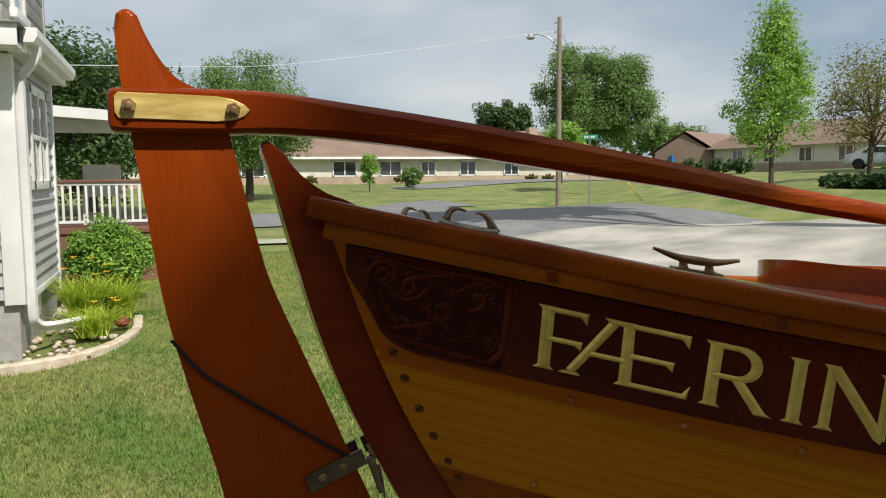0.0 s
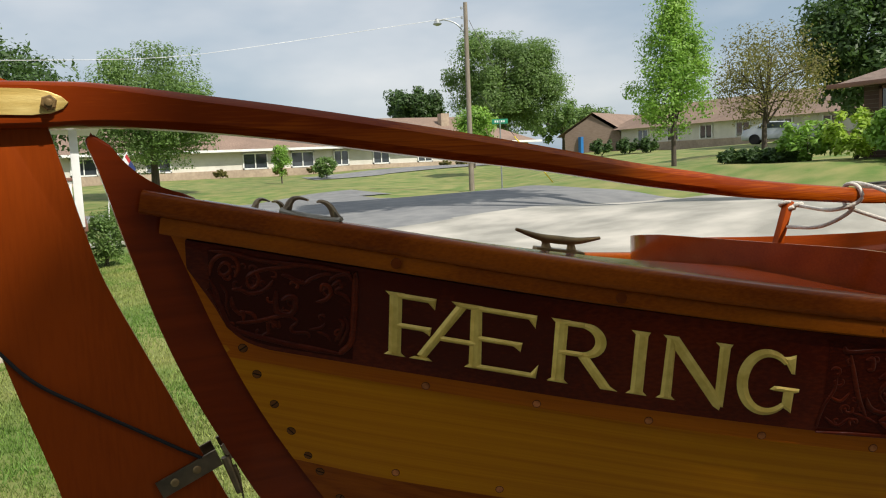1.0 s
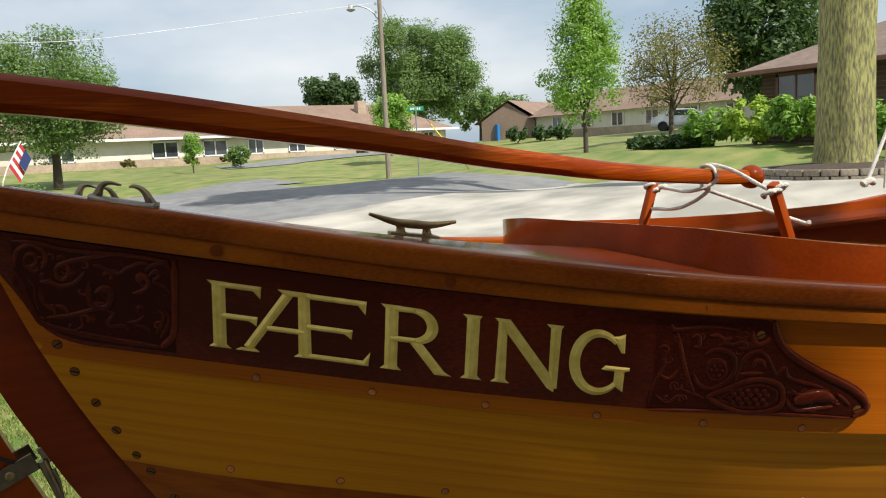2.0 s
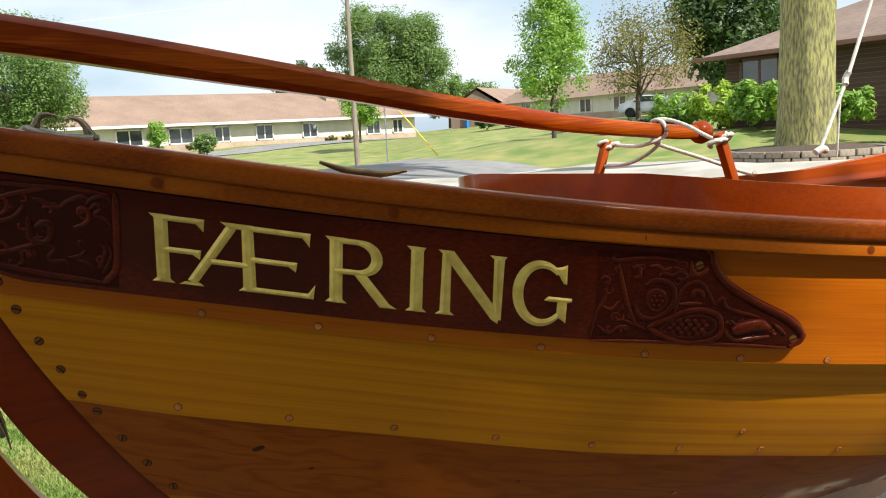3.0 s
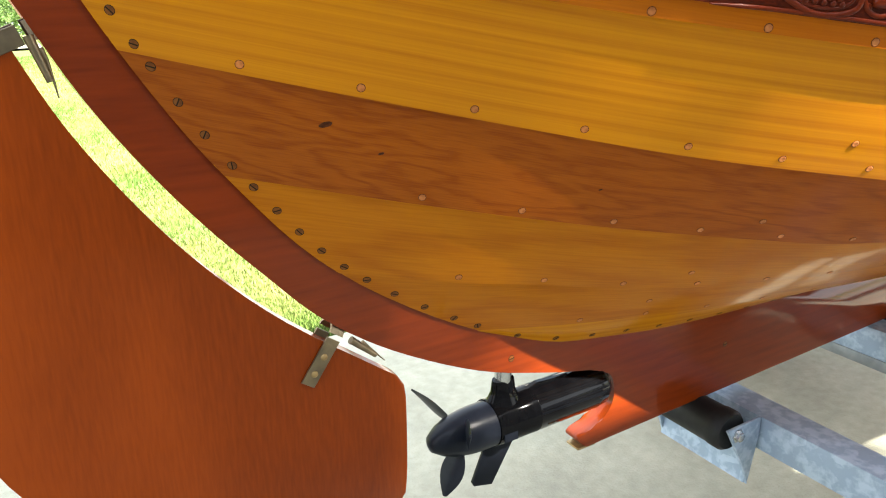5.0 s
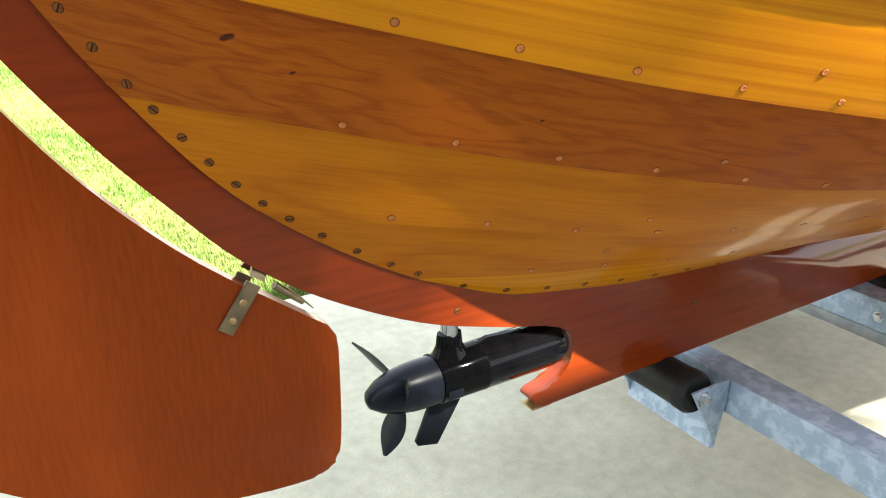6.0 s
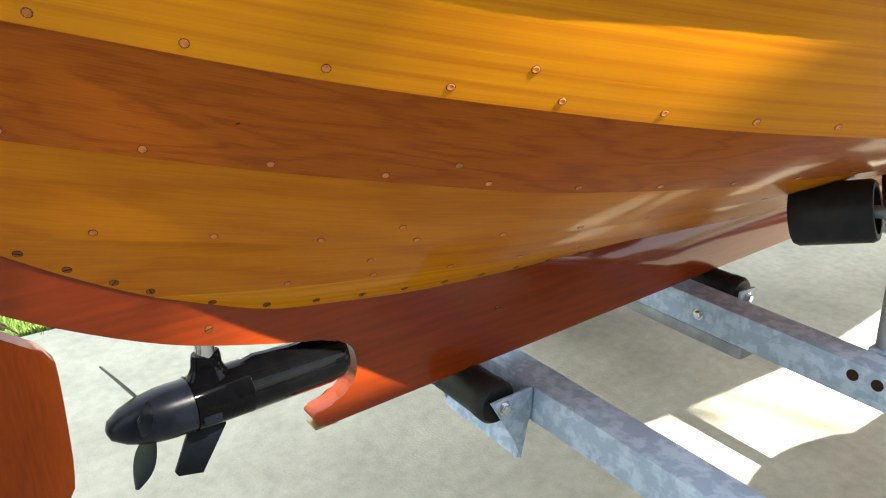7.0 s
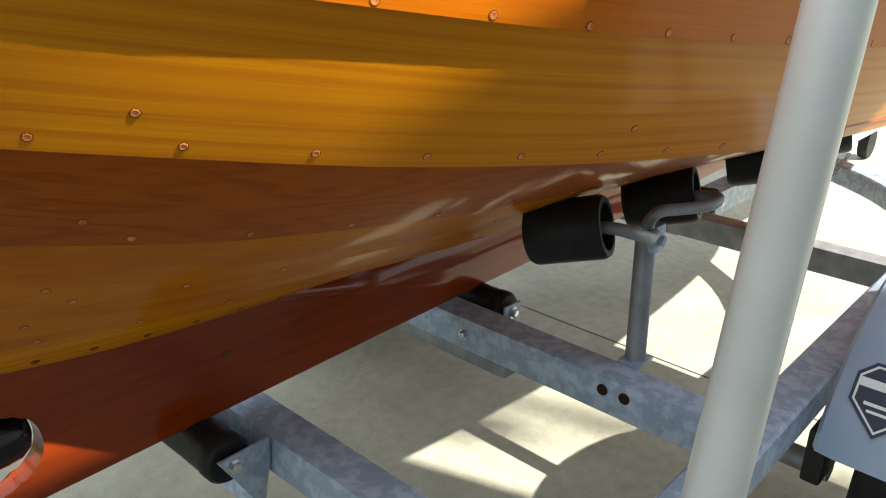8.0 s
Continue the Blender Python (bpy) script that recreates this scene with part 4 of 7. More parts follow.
carve("carved_strand", 0.002, (-0.6921, 0.645), (-0.6818, 0.670), (-0.6785, 0.715))
carve("carved_strand", 0.0022, (-0.6698, 0.489), (-0.6649, 0.529), (-0.6683, 0.629), (-0.6732, 0.708))
carve("carved_strand", 0.0022, (-0.6643, 0.458), (-0.6598, 0.547), (-0.6632, 0.646), (-0.6692, 0.742))
carve("carved_strand", 0.0017, (-0.7997, 0.403), (-0.7957, 0.465), (-0.7897, 0.572))
carve("carved_strand", 0.0017, (-0.8023, 0.318), (-0.7971, 0.400), (-0.7944, 0.450), (-0.7926, 0.529))
carve("carved_strand", 0.0017, (-0.7912, 0.348), (-0.7849, 0.429), (-0.7857, 0.544), (-0.7829, 0.633))
for k in range(7):
    ang = 2 * math.pi * k / 6
    q = (-0.1153 + 0.0062 * math.cos(ang) * (k < 6), 0.500 + 0.052 * math.sin(ang) * (k < 6))
    carve("carved_petal", 0.0022, (q[0] - 0.0012, q[1]), (q[0], q[1] - 0.008), (q[0] + 0.0012, q[1]))
bm = bmesh.new()
for i in range(5):
    for j in range(4):
        x, v = -0.097 + 0.0095 * i + 0.004 * (j % 2), 0.665 + 0.042 * j
        p = board_point(x, v, 0.0008) - B0
        lathe(bm, [(0.0036, -0.001), (0.0034, 0.0008), (0.0022, 0.0016)], 6, facing(p, Vector((-0.45, -0.85, -0.2)).normalized()))
tagged(part("scale_pattern", bm, NAME_WOOD, board, "carved scale pattern", smooth=70), kind="stuff")
for x, v in ((-0.069, 0.131), (0.0545, 0.806)):
    ob = new("screw", SCREW)
    ob.parent = board
    p = board_point(x, v, 0.001)
    ob.matrix_basis = facing(p - B0, Vector((-0.45, -0.85, -0.2)).normalized(), 0.4)

# Roman capitals as strokes in letter space: x in cap heights, y from 0 (foot) to 1 (head)
TH, TN = 0.16, 0.082


def stroke(x0, y0, x1, y1, w):
    d = Vector((x1 - x0, y1 - y0)).normalized()
    nx, ny = -d.y * w / 2, d.x * w / 2
    return [(x0 + nx, y0 + ny), (x1 + nx, y1 + ny), (x1 - nx, y1 - ny), (x0 - nx, y0 - ny)]


def stem_stroke(x, y0, y1, w, lean=0.0, foot=True, head=True):
    """An upright with flared serifs."""
    f = 0.075
    a, b = x, x + lean
    left = [(a - w / 2 - (f if foot else 0), y0), (a - w / 2 - (0.012 if foot else 0), y0 + 0.06), (b - w / 2 - (0.012 if head else 0), y1 - 0.06), (b - w / 2 - (f if head else 0), y1)]
    right = [(b + w / 2 + (f * 0.6 if head else 0), y1), (b + w / 2 + (0.010 if head else 0), y1 - 0.06), (a + w / 2 + (0.010 if foot else 0), y0 + 0.06), (a + w / 2 + (f if foot else 0), y0)]
    return left + right


def arm(x0, x1, y, w, flare=0.0, up=1):
    """A horizontal arm whose end flares."""
    t = w / 2
    return [(x0, y - t), (x1 - 0.10, y - t), (x1, y - t - (flare if up < 0 else 0)), (x1 + 0.02, y + t + (flare if up > 0 else 0)), (x1 - 0.08, y + t), (x0, y + t)]


def arc(cx, cy, rx, ry, a0, a1, w0, w1, n=22):
    """A curved stroke whose width swells from w0 to w1 at the middle."""
    o, i_ = [], []
    for k in range(n + 1):
        a = radians(a0 + (a1 - a0) * k / n)
        w = w0 + (w1 - w0) * math.sin(math.pi * k / n)
        o.append((cx + (rx + w / 2) * math.cos(a), cy + (ry + w / 2) * math.sin(a)))
        i_.append((cx + (rx - w / 2) * math.cos(a), cy + (ry - w / 2) * math.sin(a)))
    return o + i_[::-1]


LETTERS = [
    (0.0, [stem_stroke(0.12, 0, 1, TH), arm(0.12, 0.68, 0.955, TN, 0.10, -1), arm(0.12, 0.62, 0.50, TN, 0.06, -1)]),
    (0.55, [stroke(-0.05, 0.04, 0.53, 0.97, TN * 1.6), [(-0.22, 0.0), (-0.14, 0.05), (0.06, 0.05), (0.12, 0.0)], stem_stroke(0.74, 0, 1, TH, -0.02, True, False), [(0.36, 1.0), (0.46, 0.92), (0.78, 0.92), (0.78, 1.0)],
            arm(0.74, 1.56, 0.955, TN, 0.12, -1), arm(0.74, 1.37, 0.50, TN, 0.07, -1), arm(0.74, 1.62, 0.045, TN, 0.15, 1), stroke(0.20, 0.40, 0.74, 0.40, TN)]),
    (2.36, [stem_stroke(0.12, 0, 1, TH), arc(0.44, 0.725, 0.245, 0.225, 90, -90, TN, TH), stroke(0.08, 0.955, 0.45, 0.955, TN), stroke(0.08, 0.50, 0.45, 0.50, TN), [(0.34, 0.50), (0.52, 0.50), (0.88, 0.06), (0.99, 0.0), (0.74, 0.0)]]),
    (3.52, [stem_stroke(0.10, 0, 1, TH)]),
    (3.96, [stem_stroke(0.08, 0, 1, TN * 1.6, 0.0, True, False), stem_stroke(0.84, 0.0, 1, TN * 1.6, 0.0, False, True), [(-0.04, 1.0), (0.18, 1.0), (0.89, 0.10), (0.86, -0.06), (0.76, 0.0), (0.03, 0.93)]]),
    (4.98, [arc(0.46, 0.49, 0.355, 0.46, 48, 318, TN, TH, 34), [(0.64, 0.92), (0.78, 0.68), (0.83, 0.68), (0.83, 0.98), (0.74, 0.94)], [(0.70, 0.44), (0.85, 0.44), (0.85, 0.06), (0.79, 0.10), (0.70, 0.15)], [(0.50, 0.40), (0.56, 0.465), (0.92, 0.465), (0.92, 0.41), (0.85, 0.385), (0.56, 0.385)]]),
]
# the word runs along the board; cap height, start and the share of the board's breadth it takes
CAP_V0, CAP_V1, WORD_X0, WORD_X1 = 0.800, 0.205, -0.6205, -0.2075
SPAN = 5.90


def letter_point(u, h, out):
    """u along the word in cap heights, h from foot to head."""
    x = WORD_X0 + (WORD_X1 - WORD_X0) * u / SPAN
    return board_point(x, CAP_V0 + (CAP_V1 - CAP_V0) * h - 0.045 * (1 - (u / SPAN) ** 2), out) - B0


def chisel(bm, poly, at_u, lift):
    """One stroke with chiselled, sloping sides meeting near its middle."""
    if len(poly) > 30:
        half = len(poly) // 2
        out_, in_ = poly[:half], poly[half:][::-1]
        rows_ = []
        for (x0, y0), (x1, y1) in zip(out_, in_):
            rows_.append([bm.verts.new(letter_point(at_u + x0, y0, lift)), bm.verts.new(letter_point(at_u + (x0 + x1) / 2, (y0 + y1) / 2, lift + 0.0026)), bm.verts.new(letter_point(at_u + x1, y1, lift))])
        for p, q in zip(rows_, rows_[1:]):
            for k in (0, 1):
                g = bm.faces.new((p[k], p[k + 1], q[k + 1], q[k]))
                g.normal_update()
                if g.normal.y > 0:
                    g.normal_flip()
        return
    v = [bm.verts.new(letter_point(at_u + x, y, lift)) for x, y in poly]
    f = bm.faces.new(v)
    f.normal_update()
    if f.normal.y > 0:
        f.normal_flip()
    per = sum(e.calc_length() for e in f.edges)
    bmesh.ops.inset_individual(bm, faces=[f], thickness=0.80 * f.calc_area() / per, depth=0.0026, use_even_offset=True)


for at_u, polys in LETTERS:
    bm = bmesh.new()
    for n_, poly in enumerate(polys):
        chisel(bm, poly, at_u, 0.0008 + 0.0001 * n_)
    bmesh.ops.triangulate(bm, faces=[f for f in bm.faces if len(f.verts) > 4])
    part("letter", bm, GOLD, board, "gilt incised roman capital", smooth=0)


# ---------- rudder, tiller and stern fittings ----------
rud_fore = [(-0.961, 1.706), (-0.947, 1.644), (-0.933, 1.583), (-0.918, 1.528), (-0.886, 1.450), (-0.853, 1.372), (-0.820, 1.290), (-0.778, 1.197), (-0.715, 1.096), (-0.645, 1.006), (-0.551, 0.912), (-0.429, 0.816), (-0.386, 0.784)]
rud_foot = [(-0.374, 0.764), (-0.374, 0.690), (-0.377, 0.600), (-0.388, 0.556), (-0.425, 0.541), (-0.56, 0.556), (-0.70, 0.604), (-0.82, 0.680), (-0.895, 0.768), (-0.930, 0.860), (-0.955, 1.000), (-0.968, 1.150), (-0.982, 1.275), (-1.016, 1.406), (-1.040, 1.509), (-1.059, 1.646), (-1.075, 1.758), (-1.0805, 1.822)]
rud_head = [(-1.0785, 1.834), (-1.0735, 1.8405), (-1.0665, 1.8425), (-1.0595, 1.8395), (-1.0545, 1.832), (-1.0495, 1.818), (-1.035, 1.790), (-1.018, 1.769), (-0.997, 1.757), (-0.968, 1.747)]
outline = xz_path(rud_fore, 4) + xz_path(rud_foot, 4) + xz_path(rud_head, 3)
bm = slab(bmesh.new(), outline, -0.016, 0.016, 0.006)
rudder = part("rudder", bm, MAHOGANY, boat, "broad curved mahogany rudder with horned head", smooth=50)

# tiller: boxy at the rudder head, tapering to a round grip with a ball end
tl = smooth_path([(-1.0895, 0, 1.730), (-1.087, 0, 1.730), (-1.081, 0, 1.730), (-1.05, 0, 1.730), (-0.96, 0, 1.730), (-0.90, 0, 1.729), (-0.79, 0, 1.718), (-0.68, 0, 1.704), (-0.515, 0, 1.679), (-0.33, 0, 1.650), (-0.15, 0, 1.618), (-0.02, 0, 1.598), (0.10, 0, 1.581), (0.24, 0, 1.566), (0.39, 0, 1.552), (0.46, 0, 1.548)], 6)


def tiller_section(i, n):
    x = tl[i].x
    h = interp([(-1.0895, 0.018), (-1.087, 0.022), (-1.081, 0.0238), (-1.05, 0.025), (-0.95, 0.0245), (-0.79, 0.0215), (-0.5, 0.0205), (-0.3, 0.0175), (-0.02, 0.0165), (0.2, 0.0145), (0.46, 0.0135)], x)[0]
    w = interp([(-1.0895, 0.030), (-1.087, 0.034), (-1.081, 0.036), (-0.95, 0.036), (-0.85, 0.030), (-0.6, 0.022), (-0.3, 0.018), (0.0, 0.0165), (0.2, 0.0145), (0.46, 0.0135)], x)[0]
    c = interp([(-1.0895, 0.2), (-0.95, 0.22), (-0.8, 0.42), (-0.5, 0.5), (-0.1, 0.58), (0.46, 0.6)], x)[0]
    bulge = interp([(-1.0895, 0.03), (-0.6, 0.03), (-0.1, 0.07), (0.25, 0.155), (0.46, 0.16)], x)[0]
    p, q = w * (1 - c), h * (1 - c)
    corner = [(w, q), ((w + p) / 2 * (1 + bulge), (h + q) / 2 * (1 + bulge)), (p, h)]
    top = corner + [(0, h * (1 + 0.3 * bulge))] + [(-u_, v_) for u_, v_ in corner[::-1]]
    return top + [(-w * (1 + 0.3 * bulge), 0)] + [(u_, -v_) for u_, v_ in top[::-1] if u_ < 0] + [(0, -h * (1 + 0.3 * bulge))] + [(u_, -v_) for u_, v_ in top[::-1] if u_ > 0] + [(w * (1 + 0.3 * bulge), 0)]


bm = bmesh.new()
sweep(bm, tl, tiller_section)
tiller = part("tiller", bm, TILLER_WOOD, rudder, "long curved varnished tiller", smooth=28)
bm = bmesh.new()
lathe(bm, [(0.006, -0.026), (0.017, -0.020), (0.0225, -0.008), (0.0235, 0.002), (0.020, 0.014), (0.011, 0.022), (0.002, 0.0245)], 22, pose(0.482, 0, 1.547, 0, 92, 0))
part("tiller_knob", bm, TILLER_WOOD, rudder, "round turned knob", smooth=60)
for side in (-1, 1):
    y0, y1 = (-0.0395, -0.0355) if side < 0 else (0.0355, 0.0395)
    o = [(-1.078, 1.720), (-1.082, 1.726), (-1.082, 1.744), (-1.078, 1.7485), (-0.975, 1.7460), (-0.957, 1.7430), (-0.945, 1.7375), (-0.9385, 1.731), (-0.944, 1.7245), (-0.956, 1.7195), (-0.975, 1.7180)]
    part("cheek_plate", slab(bmesh.new(), o, y0, y1, 0.001), BRASS, rudder, "bright worn brass cheek plate", smooth=30)
for x, z in ((-1.0675, 1.7335), (-0.9575, 1.7305)):
    bm = bmesh.new()
    lathe(bm, [(0.0085, -0.001), (0.0085, 0.006), (0.0070, 0.0078)], 6, facing(Vector((x, -0.0395, z)), Vector((0, -1, 0)), 0.3))
    lathe(bm, [(0.0040, 0.006), (0.0040, 0.012), (0.002, 0.0125)], 10, facing(Vector((x, -0.0395, z)), Vector((0, -1, 0))))
    part("bolt", bm, BRONZE_GOLD, rudder, "brass hexagon bolt head", smooth=30)


def gudgeon(front, back):
    """A strap from the rudder's face to a barrel ahead of it, pin through, ring pin hanging; (x, z) of both ends."""
    f, b = Vector((front[0], 0, front[1])), Vector((back[0], 0, back[1]))
    d = (f - b).normalized()
    up = Vector((-d.z, 0, d.x))
    for side in (-1, 1):
        bm = bmesh.new()
        pts = [b + up * 0.011, b - up * 0.011, f - up * 0.011, f + up * 0.011]
        slab(bm, [(p.x, p.z) for p in pts], side * 0.0165, side * 0.0205, 0.001)
        part("gudgeon_strap", bm, BRONZE, rudder, "dull bronze hinge strap", smooth=30)
    c = f + d * 0.004
    bm = bmesh.new()
    rings = []
    for a in range(-80, 81, 20):
        rings.append([c + Vector((0, 0.0205 * math.sin(radians(a)), 0)) + d * 0.020 * math.cos(radians(a)) + up * w for w in (-0.011, 0.011)])
    inn = [[c + Vector((0, 0.0165 * math.sin(radians(a)), 0)) + d * 0.016 * math.cos(radians(a)) + up * w for w in (-0.011, 0.011)] for a in range(-80, 81, 20)]
    vo, vi = [[bm.verts.new(p) for p in r] for r in rings], [[bm.verts.new(p) for p in r] for r in inn]
    for k in range(len(vo) - 1):
        bm.faces.new((vo[k][0], vo[k][1], vo[k + 1][1], vo[k + 1][0])), bm.faces.new((vi[k][0], vi[k + 1][0], vi[k + 1][1], vi[k][1]))
        for e in (0, 1):
            bm.faces.new((vo[k][e], vo[k + 1][e], vi[k + 1][e], vi[k][e]))
    part("gudgeon_bow", bm, BRONZE, rudder, "bent bronze hinge", smooth=60)
    bm = bmesh.new()
    e = c + d * 0.022
    tube(bm, [e + up * 0.010, e + d * 0.016 + up * 0.008, e + d * 0.026 + up * 0.012], 0.0055, 10)
    tube(bm, [e + d * 0.006 + up * 0.012 - Vector((0, 0.012, 0)), e + d * 0.006 + up * 0.012 + Vector((0, 0.012, 0))], 0.006, 10, 1)
    part("pintle", bm, BRONZE, rudder, "dark bronze pintle", smooth=60)
    bm = bmesh.new()
    upper = back[1] > 1.1
    q = Vector((-0.801, -0.020, 1.299)) if upper else Vector((-0.459, -0.014, 0.862))
    w = Vector((0.28, -0.05, -0.96)).normalized() if upper else Vector((0.75, -0.05, -0.66)).normalized()
    tube(bm, [q, q + w * 0.022, q + w * 0.05], 0.0058, 8, 2, taper=0.004)
    tube(bm, [q + w * 0.018 + Vector((0.004, 0, 0.004)), q + w * 0.03 + Vector((0.006, 0, 0.0)), q + w * 0.068], 0.0035, 8, 2, taper=0.0008)
    part("lock_pin", bm, BRONZE, rudder, "dark split pin hanging", smooth=60)
    for k in (0.25, 0.62):
        p = b.lerp(f, k)
        bm = bmesh.new()
        lathe(bm, [(0.0055, -0.001), (0.005, 0.0014), (0.002, 0.0024)], 12, facing(Vector((p.x, -0.0203, p.z)), Vector((0, -1, 0))))
        part("bolt", bm, BRONZE_GOLD, rudder, "domed bronze bolt", smooth=60)


gudgeon((-0.808, 1.300), (-0.880, 1.272))
gudgeon((-0.487, 0.872), (-0.530, 0.812))
# soft shadow line across the rudder, modelled as a thin black strand
bm = bmesh.new()
tube(bm, [(-1.034, -0.0175, 1.467), (-1.00, -0.0185, 1.425), (-0.95, -0.0185, 1.387), (-0.90, -0.0185, 1.352), (-0.852, -0.0185, 1.318), (-0.828, -0.0185, 1.302)], 0.0021, 8)
part("rudder_shadow_line", bm, SHADOW_LINE_BLACK, rudder, "thin black strand standing in for a shadow line on the rudder", smooth=60)


def put_on(ob_name, bm, mat, label):
    return part(ob_name, bm, mat, boat, label, smooth=60)


# open chock (fairlead) on each rail: thin flange, thick body, two horns curling towards each other
for side in (-1, 1):
    def rail_top(x, lift=0.0, side=side):
        p = interp(LAPS[0], x)
        return Vector((x, side * (p[0] - 0.003), p[1] + (0.0235 if side < 0 else 0.017) + lift))
    bm = bmesh.new()
    flange = [rail_top(-0.742 + 0.090 * i / 10, 0.0015) for i in range(11)]
    sweep(bm, flange, lambda i, n: [(w_ * (0.55 + 0.45 * math.sin(math.pi * i / (n - 1)) ** 0.5), h_) for w_, h_ in ((0.010, -0.003), (0.010, 0.0015), (-0.010, 0.0015), (-0.010, -0.003))])
    chock = put_on("chock", bm, BRONZE, "weathered bronze open rope chock with curled horns")
    bm = bmesh.new()
    body_line = [rail_top(-0.727 + 0.060 * i / 12, 0.0045) for i in range(13)]
    sweep(bm, body_line, lambda i, n: [(0.011, -0.007), (0.011, 0.003 - 0.0025 * math.sin(math.pi * i / (n - 1))), (0.008, 0.0055 - 0.003 * math.sin(math.pi * i / (n - 1))), (-0.008, 0.0055 - 0.003 * math.sin(math.pi * i / (n - 1))), (-0.011, 0.003), (-0.011, -0.007)])
    part("chock_body", bm, CHOCK_GREY, chock, "thick pale bronze body", smooth=40)
    for x0, dirn, reach in ((-0.721, 1, 0.0255), (-0.672, -1, 0.0205)):
        bm = bmesh.new()
        ax = (rail_top(x0 + 0.02) - rail_top(x0)).normalized() * dirn
        b0 = rail_top(x0, 0.006)
        pts = [b0 - ax * 0.004 - Vector((0, 0, 0.003)), b0 + ax * 0.001 + Vector((0, 0, 0.005)), b0 + ax * 0.004 + Vector((0, 0, 0.0115)), b0 + ax * 0.009 + Vector((0, 0, 0.0165)), b0 + ax * 0.016 + Vector((0, 0, 0.0185)), b0 + ax * reach + Vector((0, 0, 0.0175))]
        sweep(bm, smooth_path(pts, 5), lambda i, n: [((0.0062 - 0.0050 * (i / n) ** 0.8) * math.cos(radians(a)), (0.0085 - 0.003 * i / n) * math.sin(radians(a))) for a in range(0, 360, 40)], up=(0, 1, 0.02))
        part("horn", bm, BRONZE, chock, "curled bronze horn", smooth=60)

# mooring cleat on the after deck
bm = bmesh.new()
ca, cb = Vector((-0.318, 0.077, 1.539)), Vector((-0.187, 0.037, 1.517))
mid_c = (ca + cb) / 2 - Vector((0, 0, 0.010))
path = smooth_path([ca, ca.lerp(mid_c, 0.55) - Vector((0, 0, 0.003)), mid_c, cb.lerp(mid_c, 0.55) - Vector((0, 0, 0.003)), cb], 6)
sweep(bm, path, lambda i, n: [((0.0045 + 0.0055 * math.sin(math.pi * i / (n - 1))) * math.cos(radians(a)), (0.0026 + 0.0044 * math.sin(math.pi * i / (n - 1))) * math.sin(radians(a))) for a in range(0, 360, 36)])
cleat = put_on("cleat", bm, BRONZE_GOLD, "aged bronze mooring cleat on the deck")
dirc = (cb - ca).normalized()
for f in (-0.021, 0.021):
    q = mid_c + dirc * f
    floor_z = deck_z(q.x, q.y)
    bm = bmesh.new()
    lathe(bm, [(0.014, -0.001), (0.014, 0.004), (0.008, 0.007), (0.0062, 0.014), (0.008, q.z - floor_z - 0.002)], 14, Matrix.Translation((q.x, q.y, floor_z)))
    part("cleat_leg", bm, BRONZE_GOLD, cleat, smooth=60)
bm = bmesh.new()
box(bm, (-0.040, -0.013, -0.0035), (0.040, 0.013, 0.0035), 0.002, Matrix.Translation((mid_c.x, mid_c.y, deck_z(mid_c.x, mid_c.y) + 0.003)) @ Matrix.Rotation(math.atan2(dirc.y, dirc.x), 4, "Z") @ Matrix.Rotation(0.17, 4, "Y"))
part("cleat_base", bm, BRONZE_GOLD, cleat, smooth=30)

# two short crutch sticks and the lashing that holds the tiller
PL, PR = (Vector((0.345, 0.172, 1.41)), Vector((0.392, 0.172, 1.538))), (Vector((0.375, -0.172, 1.41)), Vector((0.312, -0.172, 1.548)))
for a, b in (PL, PR):
    bm = bmesh.new()
    d = (b - a)
    box(bm, (-0.0075, -0.0085, 0), (0.0075, 0.0085, d.length), 0.002, Matrix.Translation(a) @ d.to_track_quat("Z", "Y").to_matrix().to_4x4())
    part("crutch", bm, MAHOGANY, boat, "short dark red wooden peg", smooth=30)
bm = bmesh.new()
loop = Vector((0.355, 0, 1.556))
t_pl, t_pr = PL[1] - Vector((0, 0, 0.014)), PR[1] - Vector((0, 0, 0.014))
tube(bm, [t_pl + Vector((-0.012, 0.008, 0.002)), t_pl + Vector((0.014, -0.01, 0.003)), loop + Vector((-0.02, 0.025, -0.028)), loop + Vector((0.0, -0.018, -0.010)), loop + Vector((0, -0.012, 0.016)), loop + Vector((-0.002, 0.012, 0.017)), loop + Vector((0.004, 0.018, -0.012)), loop + Vector((0, 0, -0.026)), loop + Vector((0.03, -0.08, -0.055)), loop + Vector((0.06, -0.16, -0.085)), PR[0] + Vector((0.02, -0.012, 0.066))], 0.0037, 8, 6)
tube(bm, [PL[0] + Vector((0.03, -0.012, 0.075)), loop + Vector((-0.015, 0.05, -0.06)), loop + Vector((0.0, -0.005, -0.024)), loop + Vector((0.005, 0.018, 0.006)), loop + Vector((0.01, 0.004, 0.021)), loop + Vector((0.0, -0.06, 0.010)), t_pr + Vector((0.012, 0.02, 0.004)), t_pr + Vector((0.006, -0.012, 0.004)), t_pr + Vector((-0.016, -0.004, 0.002))], 0.0037, 8, 6)
for p in (t_pl, t_pr):
    for k in range(4):
        q = p + Vector((rr.uniform(-0.014, 0.014), rr.uniform(-0.013, 0.013), rr.uniform(-0.006, 0.010)))
        tube(bm, [q + Vector((0.010, 0.004, 0)), q + Vector((0, -0.009, 0.006)), q + Vector((-0.010, 0.004, 0)), q + Vector((0, 0.009, -0.005))], 0.0042, 7, 4)
whole("tiller_lashing", bm, ROPE, "white cotton rope lashing the tiller between two pegs", "rope", smooth=60)
